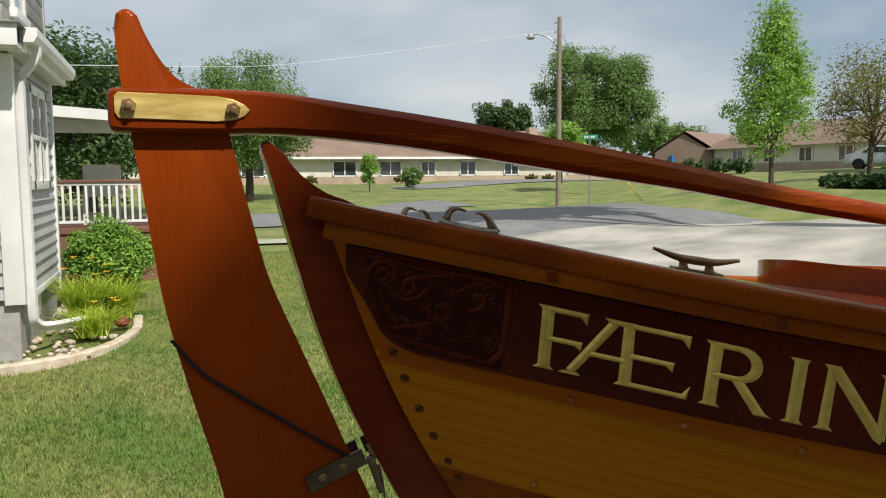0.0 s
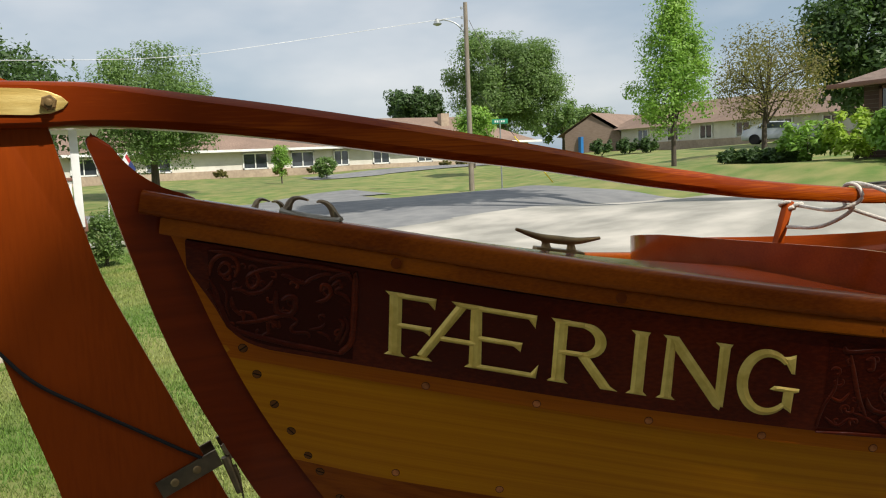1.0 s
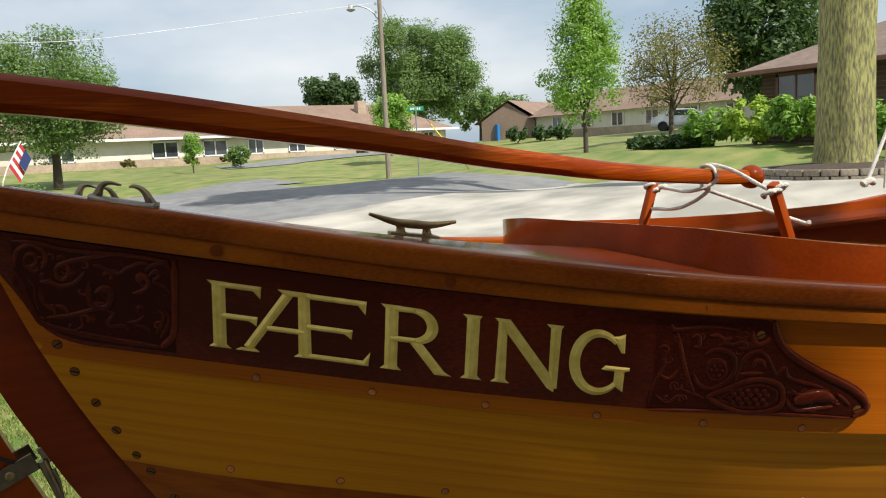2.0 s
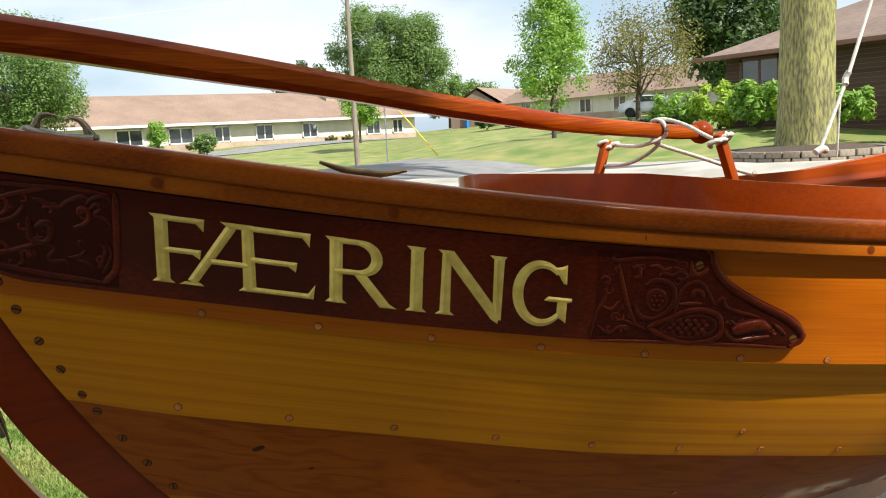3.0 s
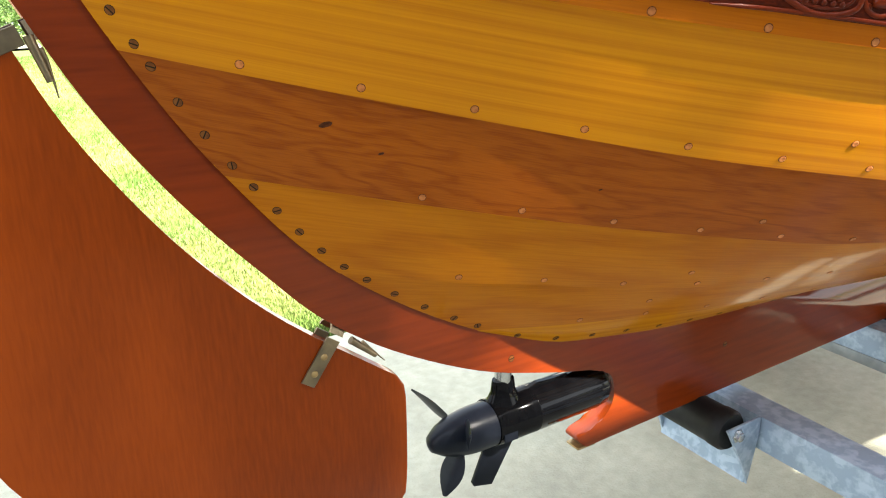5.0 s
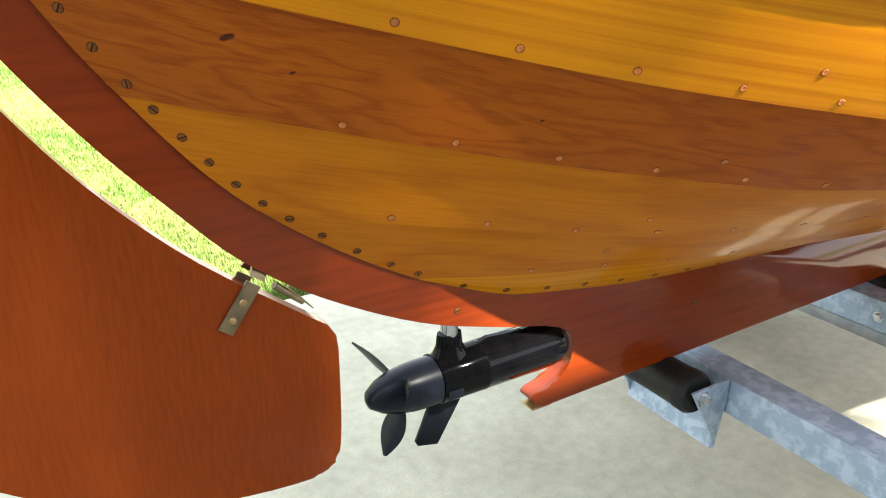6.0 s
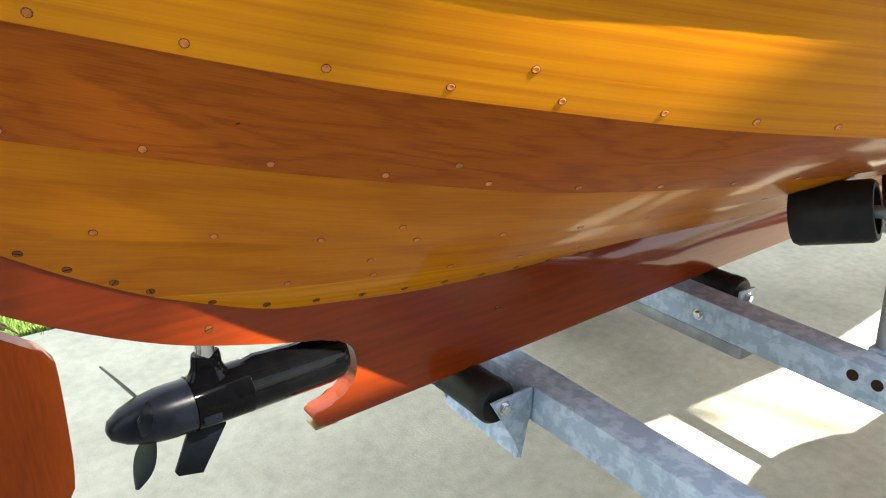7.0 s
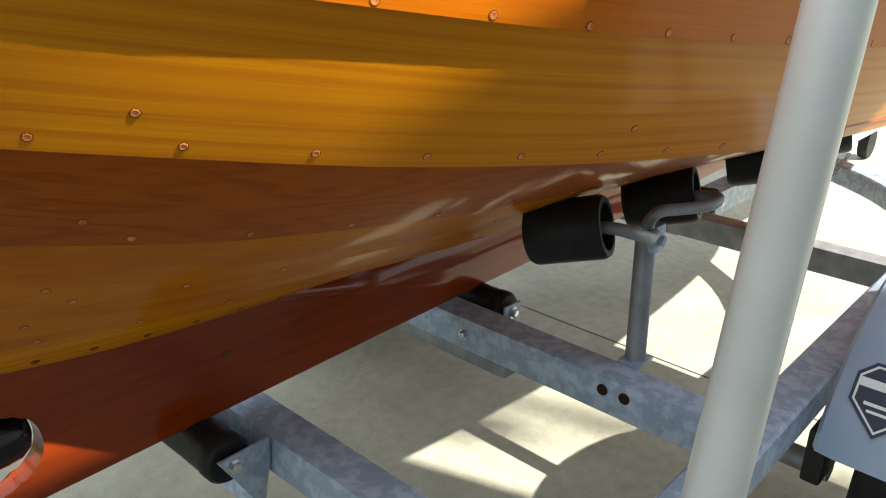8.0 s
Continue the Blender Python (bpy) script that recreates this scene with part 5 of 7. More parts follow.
# shroud line rising from the wash board
bm = bmesh.new()
tube(bm, [(1.825, 0.56, 1.425), (1.99, 0.56, 1.68), (2.062, 0.56, 1.81), (2.45, 0.56, 2.55)], 0.0065, 8, 3)
tube(bm, [(1.955, 0.56, 1.625), (1.952, 0.562, 1.54), (1.945, 0.562, 1.41)], 0.0042, 8, 3)
tube(bm, [(1.978, 0.555, 1.665), (1.994, 0.565, 1.69), (2.0, 0.555, 1.712)], 0.011, 8, 2)
tube(bm, [(1.80, 0.556, 1.432), (1.83, 0.548, 1.446), (1.862, 0.556, 1.436)], 0.013, 8, 2)
whole("shroud_line", bm, ROPE, "white rope shroud tied down to the gunwale", "rope", smooth=60)

# ---------- pod motor ----------
PT = Matrix.Translation((-0.328, 0, 0.6335)) @ Matrix.Rotation(radians(-1.2), 4, "Y") @ Matrix.Rotation(radians(90), 4, "Y")
bm = bmesh.new()
lathe(bm, [(0.0415, 0.118), (0.0415, 0.20), (0.042, 0.201), (0.042, 0.203), (0.0415, 0.204), (0.0415, 0.338), (0.0405, 0.340), (0.039, 0.356), (0.030, 0.370), (0.015, 0.377), (0.002, 0.379)], 36, PT)
motor = part("pod_motor", bm, POD_BLACK, boat, "glossy black electric pod motor below the hull", smooth=40)
bm = bmesh.new()
lathe(bm, [(0.004, 0.0), (0.014, 0.004), (0.026, 0.022), (0.034, 0.045), (0.0385, 0.072), (0.0395, 0.088), (0.0395, 0.117)], 32, PT)
part("propeller_hub", bm, POD_SATIN, motor, "satin black bullet-shaped hub", smooth=50)


def blade(bm, ang, reach):
    rows_ = []
    for i in range(9):
        f = i / 8
        r = 0.034 + reach * f
        chord = 0.021 * math.sin(math.pi * (0.18 + 0.80 * f)) + 0.003
        tw = radians(74 - 8 * f)
        sweepb = -0.034 * f
        row = []
        for c, th in ((-chord, 0), (-chord * 0.3, 0.0022), (chord * 0.4, 0.002), (chord, 0), (chord * 0.4, -0.002), (-chord * 0.3, -0.0022)):
            ax = 0.056 + c * math.cos(tw) + sweepb * 0.9 + th * math.sin(tw)
            tg = -c * math.sin(tw) + th * math.cos(tw)
            row.append(bm.verts.new(PT @ Matrix.Rotation(ang, 4, "Z") @ Vector((r, tg, ax))))
        rows_.append(row)
    for a, b in zip(rows_, rows_[1:]):
        for k in range(6):
            bm.faces.new((a[k - 1], a[k], b[k], b[k - 1]))
    bm.faces.new(rows_[0]), bm.faces.new(rows_[-1][::-1])


for a in (238, 358, 118):
    bm = bmesh.new()
    blade(bm, radians(a), 0.072)
    part("propeller_blade", bm, POD_SATIN, motor, "thin black propeller blade", smooth=60)
bm = slab(bmesh.new(), [(-0.215, 0.600), (-0.165, 0.600), (-0.160, 0.585), (-0.203, 0.513), (-0.240, 0.522), (-0.244, 0.530)], -0.003, 0.003, 0.001)
part("skeg", bm, POD_SATIN, motor, "flat black skeg fin", smooth=30)
bm = bmesh.new()
lathe(bm, [(0.034, 0.655), (0.030, 0.668), (0.023, 0.680), (0.0185, 0.692), (0.0175, 0.706), (0.0165, 0.712), (0.0145, 0.712)], 24, Matrix.Translation((-0.180, 0, 0)) @ Matrix.Diagonal((1.25, 0.85, 1.0, 1.0)))
part("motor_neck", bm, POD_BLACK, motor, "black tapered neck", smooth=60)
bm = bmesh.new()
lathe(bm, [(0.0145, 0.700), (0.0145, 0.745)], 20, Matrix.Translation((-0.180, 0, 0)))
part("motor_shaft", bm, STEEL, motor, "bright steel shaft", smooth=40)
bm = slab(bmesh.new(), [(-0.163, 0.669), (0.030, 0.6735), (0.030, 0.676), (-0.110, 0.686)], -0.004, 0.004, 0.0)
part("motor_fairing", bm, POD_BLACK, motor, smooth=20)
bm = box(bmesh.new(), (-0.205, -0.0425, 0.617), (-0.178, -0.0405, 0.632), 0.0005)
part("clip", bm, POD_SATIN, motor, "small moulded clip", smooth=20)

# ---------- trailer ----------
trailer = thing("boat_trailer", "galvanised steel boat trailer with black rollers under the keel", "trailer")


def beam(lo, hi, mat=GALV, name="crossbeam", label="galvanised square steel tube"):
    return part(name, box(bmesh.new(), lo, hi, 0.008), mat, trailer, label, smooth=30)


beam((0.375, -0.66, 0.438), (0.451, 0.66, 0.514))
b2 = beam((0.897, -0.66, 0.465), (0.973, 0.66, 0.541))
beam((1.99, -0.66, 0.435), (2.066, 0.66, 0.511), GALV_DULL)
for side in (-1, 1):
    bm = bmesh.new()
    path = smooth_path([(0.22, side * 0.70, 0.500), (1.2, side * 0.70, 0.500), (2.0, side * 0.70, 0.498), (2.28, side * 0.69, 0.496), (2.52, side * 0.62, 0.494), (2.80, side * 0.43, 0.492), (3.0, side * 0.20, 0.49), (3.10, side * 0.05, 0.49)], 8)
    sweep(bm, path, lambda i, n: [(0.038, -0.032), (0.032, -0.038), (-0.032, -0.038), (-0.038, -0.032), (-0.038, 0.032), (-0.032, 0.038), (0.032, 0.038), (0.038, 0.032)])
    part("side_rail", bm, GALV, trailer, "galvanised steel side rail", smooth=30)
# punched holes as near-black discs, their inner shade put into the colour
for y in (-0.4315, -0.478):
    bm = bmesh.new()
    lathe(bm, [(0.0115, 0.0), (0.0115, 0.0012), (0.0105, 0.0016)], 18, facing(Vector((0.8965, y, 0.515)), Vector((-1, 0, 0))))
    part("bolt_hole", bm, DARK_SLOT, b2, "dark disc for the shade in a round punched hole", smooth=30)
bm = bmesh.new()
lathe(bm, [(0.014, 0), (0.014, 0.002), (0.009, 0.002), (0.009, 0.008), (0.007, 0.009)], 6, facing(Vector((0.897, -0.085, 0.502)), Vector((-1, 0, 0))))
part("bolt", bm, STEEL, b2, "zinc hexagon bolt", smooth=20)
beam((0.90, -0.20, 0.435), (0.965, 0.12, 0.4655), GALV_DULL, "angle_plate", "galvanised plate bolted below the beam")


def keel_roller(x, z, beam_x, r=0.04, hang=True):
    bm = bmesh.new()
    prof = [(0.012, -0.100), (r - 0.006, -0.100), (r, -0.092), (r, -0.070), (r * 0.96, -0.064), (r * 0.95, 0.0), (r * 0.96, 0.064), (r, 0.070), (r, 0.092), (r - 0.006, 0.100), (0.012, 0.100)]
    lathe(bm, prof, 26, Matrix.Translation((x, 0, z)) @ Matrix.Rotation(radians(90), 4, "X"))
    ro = part("keel_roller", bm, RUBBER, trailer, "black rubber keel roller", smooth=50)
    for y in (-0.112, 0.112):
        s = 1 if beam_x > x else -1
        o = [(x - s * 0.030, z + 0.018), (x + s * 0.068, z + 0.020), (x + s * 0.068, z - 0.02), (x + s * 0.048, z - 0.130), (x + s * 0.030, z - 0.08)] if hang else [(x - 0.028, z - 0.05), (x - 0.028, z + 0.02), (x + 0.028, z + 0.02), (x + 0.028, z - 0.05)]
        part("roller_bracket", slab(bmesh.new(), o, y - 0.003, y + 0.003, 0.001), GALV, ro, "bent galvanised bracket plate", smooth=20)
        bm = bmesh.new()
        lathe(bm, [(0.015, 0.0), (0.015, 0.002), (0.010, 0.002), (0.010, 0.010), (0.007, 0.011)], 6, facing(Vector((x, y + math.copysign(0.003, y), z)), Vector((0, math.copysign(1, y), 0))))
        part("axle_nut", bm, STEEL, ro, smooth=20)
    if hang:
        part("roller_bracket", slab(bmesh.new(), [(x + 0.055, z - 0.02), (x + 0.065, z - 0.02), (x + 0.050, z - 0.125), (x + 0.040, z - 0.125)], -0.112, 0.112, 0.0), GALV, ro, smooth=20)


keel_roller(0.302, 0.497, 0.375, 0.0425)
keel_roller(1.032, 0.518, 0.973, 0.042, False)
beam((1.0, -0.115, 0.462), (1.064, 0.115, 0.470), GALV_DULL, "roller_seat", "galvanised roller seat")
keel_roller(2.12, 0.53, 2.066, 0.042, False)


def wobble_roller(c, axis, r=0.056, length=0.135):
    axis = Vector(axis).normalized()
    m = Matrix.Translation(c) @ axis.to_track_quat("Z", "Y").to_matrix().to_4x4()
    bm = bmesh.new()
    h = length / 2
    lathe(bm, [(0.018, -h + 0.02), (r - 0.014, -h), (r - 0.004, -h), (r, -h + 0.008), (r, h - 0.008), (r - 0.004, h), (r - 0.014, h), (r - 0.016, h - 0.03), (0.018, h - 0.03)], 30, m)
    return part("wobble_roller", bm, RUBBER, trailer, "hollow black rubber hull roller", smooth=50)


def roller_post(side):
    def P(x, y, z):
        return Vector((x, side * -y, z))
    bm = bmesh.new()
    tube(bm, [P(0.998, -0.440, 0.535), P(1.035, -0.412, 0.775)], 0.0200, 16, 1)
    post = part("roller_post", bm, GALV_DULL, trailer, "round galvanised roller post", smooth=50)
    bm = bmesh.new()
    box(bm, (-0.030, -0.022, -0.004), (0.030, 0.022, 0.004), 0.002, Matrix.Translation(P(1.0, -0.44, 0.5425)))
    part("post_foot", bm, GALV, post, smooth=20)
    bm = bmesh.new()
    tube(bm, [P(0.842, -0.362, 0.830), P(0.862, -0.425, 0.846), P(0.890, -0.462, 0.838), P(0.950, -0.460, 0.815), P(1.02, -0.434, 0.796)], 0.0115, 12, 6)
    tube(bm, [P(1.012, -0.428, 0.785), P(0.990, -0.436, 0.826), P(0.996, -0.452, 0.850), P(1.035, -0.476, 0.852), P(1.080, -0.500, 0.853), P(1.114, -0.506, 0.857), P(1.132, -0.484, 0.857), P(1.120, -0.392, 0.836)], 0.0115, 12, 6)
    part("axle_rod", bm, GALV_DULL, post, "bent round steel axle rod", smooth=60)
    bm = bmesh.new()
    box(bm, (-0.020, -0.016, -0.03), (0.020, 0.016, 0.026), 0.006, Matrix.Translation(P(1.038, -0.424, 0.785)))
    lathe(bm, [(0.010, 0), (0.010, 0.008), (0.007, 0.009)], 6, facing(P(1.038, -0.441, 0.780), Vector((0, -side * -1 if side > 0 else -1, 0))))
    part("clamp", bm, GALV, post, "galvanised clamp with bolt", smooth=30)
    wobble_roller(P(0.842, -0.362, 0.830), P(0.040, -0.116, 0.034))
    wobble_roller(P(1.120, -0.392, 0.836), P(0.040, -0.116, 0.034))


roller_post(1)
roller_post(-1)
for side in (-1, 1):
    wobble_roller(Vector((1.47, side * 0.44, 0.86)), (0.05, side * 0.118, 0.03))
    wobble_roller(Vector((1.80, side * 0.46, 0.87)), (0.05, side * 0.118, 0.03))
    bm = bmesh.new()
    tube(bm, [(2.03, side * 0.30, 0.51), (2.03, side * 0.30, 0.80)], 0.0225, 14, 1)
    rp_ = part("roller_post", bm, GALV_DULL, trailer, "round galvanised roller post", smooth=50)
    bm = bmesh.new()
    tube(bm, [(1.47, side * 0.44, 0.86), (1.53, side * 0.50, 0.85), (1.66, side * 0.49, 0.845), (1.80, side * 0.46, 0.86), (1.92, side * 0.38, 0.82), (2.03, side * 0.30, 0.79)], 0.0115, 10, 5)
    part("axle_rod", bm, GALV_DULL, rp_, "bent round steel axle rod", smooth=60)
# long centre tongue and safety chain
bm = bmesh.new()
path = [Vector((2.0, 0, 0.47)), Vector((5.6, 0, 0.47))]
sweep(bm, path, lambda i, n: [(0.04, -0.04), (-0.04, -0.04), (-0.04, 0.04), (0.04, 0.04)])
part("tongue", bm, GALV, trailer, "galvanised tongue tube", smooth=20)
for side in (-1, 1):
    beam((2.3, side * 0.28 - 0.03, 0.70), (3.4, side * 0.28 + 0.03, 0.78), GALV_DULL, "bunk_arm", "pale galvanised channel")
bm = bmesh.new()
for i in range(22):
    f = i / 21
    c = Vector((2.30 + 0.36 * f, -0.20 - 0.12 * f, 0.60 - 0.11 * math.sin(math.pi * f) + 0.03 * f))
    along_c = Vector((0.36, -0.12, -0.11 * math.pi * math.cos(math.pi * f) + 0.03)).normalized()
    r_ = Matrix.Translation(c) @ along_c.to_track_quat("X", "Z").to_matrix().to_4x4() @ Matrix.Rotation(radians(90 * (i % 2)), 4, "X")
    ring = [r_ @ Vector((0.0135 * math.cos(2 * math.pi * k / 10), 0.007 * math.sin(2 * math.pi * k / 10), 0)) for k in range(10)]
    tube(bm, ring + ring[:2], 0.0022, 6, 1)
part("safety_chain", bm, GALV_DULL, trailer, "hanging steel chain", smooth=60)

# white guide pole on the near rail, ring bolt
for side in (-1,):
    bm = bmesh.new()
    a, b = Vector((0.412, side * 0.825, 0.690)), Vector((0.650, side * 0.825, 2.04))
    m = Matrix.Translation(a) @ (b - a).to_track_quat("Z", "Y").to_matrix().to_4x4()
    L_ = (b - a).length
    lathe(bm, [(0.026, 0.0), (0.029, 0.0), (0.0305, 0.002), (0.0305, L_ - 0.02), (0.028, L_), (0.01, L_ + 0.006)], 32, m)
    gp = part("guide_pole", bm, PVC, trailer, "white plastic guide pole", smooth=50)
    bm = bmesh.new()
    lathe(bm, [(0.0245, -0.26), (0.0245, 0.05)], 20, m)
    part("pole_stub", bm, GALV_DULL, gp, "galvanised pipe inside the pole", smooth=40)
    bm = bmesh.new()
    lathe(bm, [(0.009, 0), (0.009, 0.0015), (0.008, 0.002)], 16, facing(m @ Vector((0.0, 0, 0.055)) + Vector((-0.25, side * 1.0, -0.05)).normalized() * 0.0302, Vector((-0.25, side * 1.0, -0.05)).normalized()))
    part("pin_hole", bm, GALV_DULL, gp, smooth=30)
    beam((0.32, side * 0.86, 0.44), (0.42, side * 0.735, 0.462), GALV, "pole_arm", "galvanised pole bracket")
bm = bmesh.new()
ring = [Vector((0.80 + 0.003 * k, -0.757, 0.455)) + Vector((0.020 * math.cos(2 * math.pi * k / 14), -0.006, 0.020 * math.sin(2 * math.pi * k / 14))) for k in range(15)]
tube(bm, ring, 0.004, 8, 1)
part("ring_bolt", bm, STEEL, trailer, "round steel ring", smooth=60)

# wheels with plastic fenders
for side in (-1, 1):
    cx, cy, cz = 1.47, side * 0.895, 0.295
    bm = bmesh.new()
    lathe(bm, [(0.17, -0.07), (0.245, -0.082), (0.275, -0.078), (0.292, -0.055), (0.295, 0.0), (0.292, 0.055), (0.275, 0.078), (0.245, 0.082), (0.17, 0.07)], 40, Matrix.Translation((cx, cy, cz)) @ Matrix.Rotation(radians(90), 4, "X"))
    wheel = part("wheel", bm, RUBBER, trailer, "black trailer tyre", smooth=40)
    bm = bmesh.new()
    lathe(bm, [(0.03, -0.03), (0.10, -0.03), (0.155, -0.06), (0.17, -0.065), (0.17, 0.065), (0.155, 0.06), (0.10, 0.03), (0.03, 0.03)], 30, Matrix.Translation((cx, cy, cz)) @ Matrix.Rotation(radians(90), 4, "X"))
    part("rim", bm, GALV, wheel, "galvanised rim", smooth=40)
    bm = bmesh.new()
    rows_ = []
    for i in range(25):
        a = radians(166 - 160 * i / 24)
        row = []
        for y, dr in ((-0.135, -0.030), (-0.125, -0.008), (-0.09, 0.0), (0.09, 0.0), (0.125, -0.008), (0.135, -0.030)):
            R = 0.375 + dr
            row.append(bm.verts.new((cx + R * 1.12 * math.cos(a), cy + y, cz + 0.075 + R * math.sin(a))))
        for y, dr in ((0.130, -0.030), (-0.130, -0.030)):
            R = 0.370 + dr
            row.append(bm.verts.new((cx + R * 1.12 * math.cos(a), cy + y, cz + 0.075 + R * math.sin(a))))
        rows_.append(row)
    for a, b in zip(rows_, rows_[1:]):
        for k in range(8):
            bm.faces.new((a[k - 1], a[k], b[k], b[k - 1]))
    bm.faces.new(rows_[0]), bm.faces.new(rows_[-1][::-1])
    fender = part("fender", bm, FENDER_BLUE, trailer, "blue-grey curved wheel fender", smooth=50)
    if side < 0:
        aS = radians(146)
        R = 0.3765
        c = Vector((cx + R * 1.12 * math.cos(aS), cy + 0.045, cz + 0.075 + R * math.sin(aS)))
        nrm = Vector((math.cos(aS), 0, math.sin(aS)))
        ms = Matrix.Translation(c) @ Matrix(((0, math.sin(aS), nrm.x), (-1, 0, 0), (0, -math.cos(aS), nrm.z))).to_4x4()
        for k, (sc, mat, lift) in enumerate(((1.0, NAVY, 0.0), (0.90, SIGN_WHITE, 0.0006), (0.83, NAVY, 0.0012))):
            bm = bmesh.new()
            pts = [(-0.055, 0.03), (-0.03, 0.055), (0.03, 0.055), (0.055, 0.03), (0.055, -0.02), (0, -0.075), (-0.055, -0.02)]
            v = [bm.verts.new(ms @ Vector((x * sc, y * sc, 0.001 + lift))) for x, y in pts]
            bm.faces.new(v)
            part("label", bm, mat, fender, "shield-shaped dark label", smooth=0)
        for y0, w_, h_ in ((0.008, 0.048, 0.016), (-0.022, 0.030, 0.006), (-0.034, 0.022, 0.005)):
            bm = bmesh.new()
            bm.faces.new([bm.verts.new(ms @ Vector((x, y, 0.0030))) for x, y in ((-w_, y0), (w_, y0), (w_, y0 + h_), (-w_, y0 + h_))])
            part("label_bar", bm, SIGN_WHITE, fender, "pale bar on the label", smooth=0)
bm = bmesh.new()
tube(bm, [(1.30, -0.76, 0.285), (1.30, 0.76, 0.285)], 0.026, 14, 1)
part("axle", bm, GALV_DULL, trailer, "trailer axle", smooth=50)
bm = bmesh.new()
for side in (-1, 1):
    bm = box(bmesh.new(), (1.20, side * 0.745 - 0.02, 0.30), (1.36, side * 0.745 + 0.02, 0.42), 0.008)
    part("axle_bracket", bm, DARK_IRON, trailer, "dark axle bracket", smooth=20)
bm = bmesh.new()
lathe(bm, [(0.02, -0.03), (0.10, -0.03), (0.11, 0.0), (0.10, 0.03), (0.02, 0.03)], 24, Matrix.Translation((5.45, 0.28, 0.11)) @ Matrix.Rotation(radians(90), 4, "X"))
jw = part("jockey_wheel", bm, RUBBER, trailer, "small black jockey wheel", smooth=40)
bm = bmesh.new()
tube(bm, [(5.45, 0.33, 0.11), (5.42, 0.33, 0.26), (5.42, 0.25, 0.30), (5.42, 0.15, 0.5)], 0.02, 10, 3)
part("jockey_fork", bm, GALV_DULL, jw, "galvanised fork", smooth=50)


# ---------- ground ----------
HEIGHTS = [(0, 0, 0), (2, 0, 0), (-1, 3, 0.02), (-2, 7, 0.28), (0.4, 14, 0.40), (3, 10, 0.35), (5, 2, 0.15), (11, 6.3, 0.86), (10.4, 15.5, 0.72), (11, 11, 0.74), (11.7, 26, 0.24), (10.7, 12.7, 0.48),
           (2.6, 37, -0.15), (19.5, 39, 0.40), (15, 30, 0.28), (19, 21.5, 1.1), (24, 22, 1.5), (16.6, 12.5, 1.30), (16, 16, 1.25), (26, 35, 1.25), (34, 35, 1.8), (46, 36, 2.1),
           (3.3, 43, 0.55), (11, 48, 0.70), (7.3, 60, 1.08), (25, 59, 1.3), (34, 60, 1.15), (48, 62, 1.9)]


def ground_z(x, y):
    if abs(x - 1.5) < 4.5 and -4 < y < 2.6:
        near = 1.0
    else:
        d = max(abs(x - 1.5) - 4.5, -4 - y, y - 2.6, 0)
        near = max(0, 1 - d / 4)
        near = near * near * (3 - 2 * near)
    if near >= 1:
        return 0.0
    sw = sz = 0.0
    for a, b, c in HEIGHTS:
        d2 = (x - a) ** 2 + (y - b) ** 2 + 1.2
        w = 1 / d2 ** 1.7
        sw += w
        sz += w * c
    return sz / sw * (1 - near)


def sheet(bm, x0, x1, y0, y1, nx, ny, lift=0.0, keep=lambda x, y: True):
    """A draped piece of ground between the limits."""
    g = [[None] * (ny + 1) for _ in range(nx + 1)]
    for i in range(nx + 1):
        for j in range(ny + 1):
            x, y = x0 + (x1 - x0) * i / nx, y0 + (y1 - y0) * j / ny
            g[i][j] = bm.verts.new((x, y, ground_z(x, y) + lift))
    for i in range(nx):
        for j in range(ny):
            c = (g[i][j].co + g[i + 1][j + 1].co) / 2
            if keep(c.x, c.y):
                bm.faces.new((g[i][j], g[i + 1][j], g[i + 1][j + 1], g[i][j + 1]))
    for v in [v for v in bm.verts if not v.link_faces]:
        bm.verts.remove(v)


def spaced(lo, hi, n, mid, k=2.2):
    """Values from lo to hi, densest about mid."""
    out = []
    for i in range(n + 1):
        t = -1 + 2 * i / n
        out.append(mid + (hi - mid) * t ** 3 * (1 if t > 0 else 0) + (mid - lo) * t ** 3 * (1 if t < 0 else 0) + 28 * t * (1 - t * t))
    return out


bm = bmesh.new()
gx, gy = spaced(-900, 1100, 110, 6), spaced(-900, 1500, 110, 14)
grid = [[bm.verts.new((x, y, ground_z(x, y) - 0.03)) for y in gy] for x in gx]
for i in range(110):
    for j in range(110):
        bm.faces.new((grid[i][j], grid[i + 1][j], grid[i + 1][j + 1], grid[i][j + 1]))
whole("ground", bm, LAWN, "mown green lawn with dry patches", "lawn", kind="structure")


bm = bmesh.new()
sheet(bm, -7.0, 1.959, -6.0, 1.735, 70, 60)
whole("driveway", bm, CONCRETE, "pale broomed concrete driveway", "driveway", kind="structure")
bm = bmesh.new()
sheet(bm, 1.966, 9.5, -6.0, 2.15, 50, 60)
whole("driveway", bm, CONCRETE, "pale broomed concrete driveway", "driveway", kind="structure")
bm = bmesh.new()
box(bm, (1.959, -6.0, -0.02), (1.966, 2.15, -0.008))
whole("joint", bm, JOINT_GREY, "dark joint between the slabs", "joint", kind="structure")


def far_street(x):
    return 36.5 + 0.02 * x


# gravel apron and asphalt street, draped
def lawn_bed(x, y):
    """The raised lawn of the brick house."""
    return x > 11.6 + 0.12 * math.sin(y) and y > 2.5 or ((x - 11.2) / 1.15) ** 2 + ((y - 6.3) / 1.3) ** 2 < 1


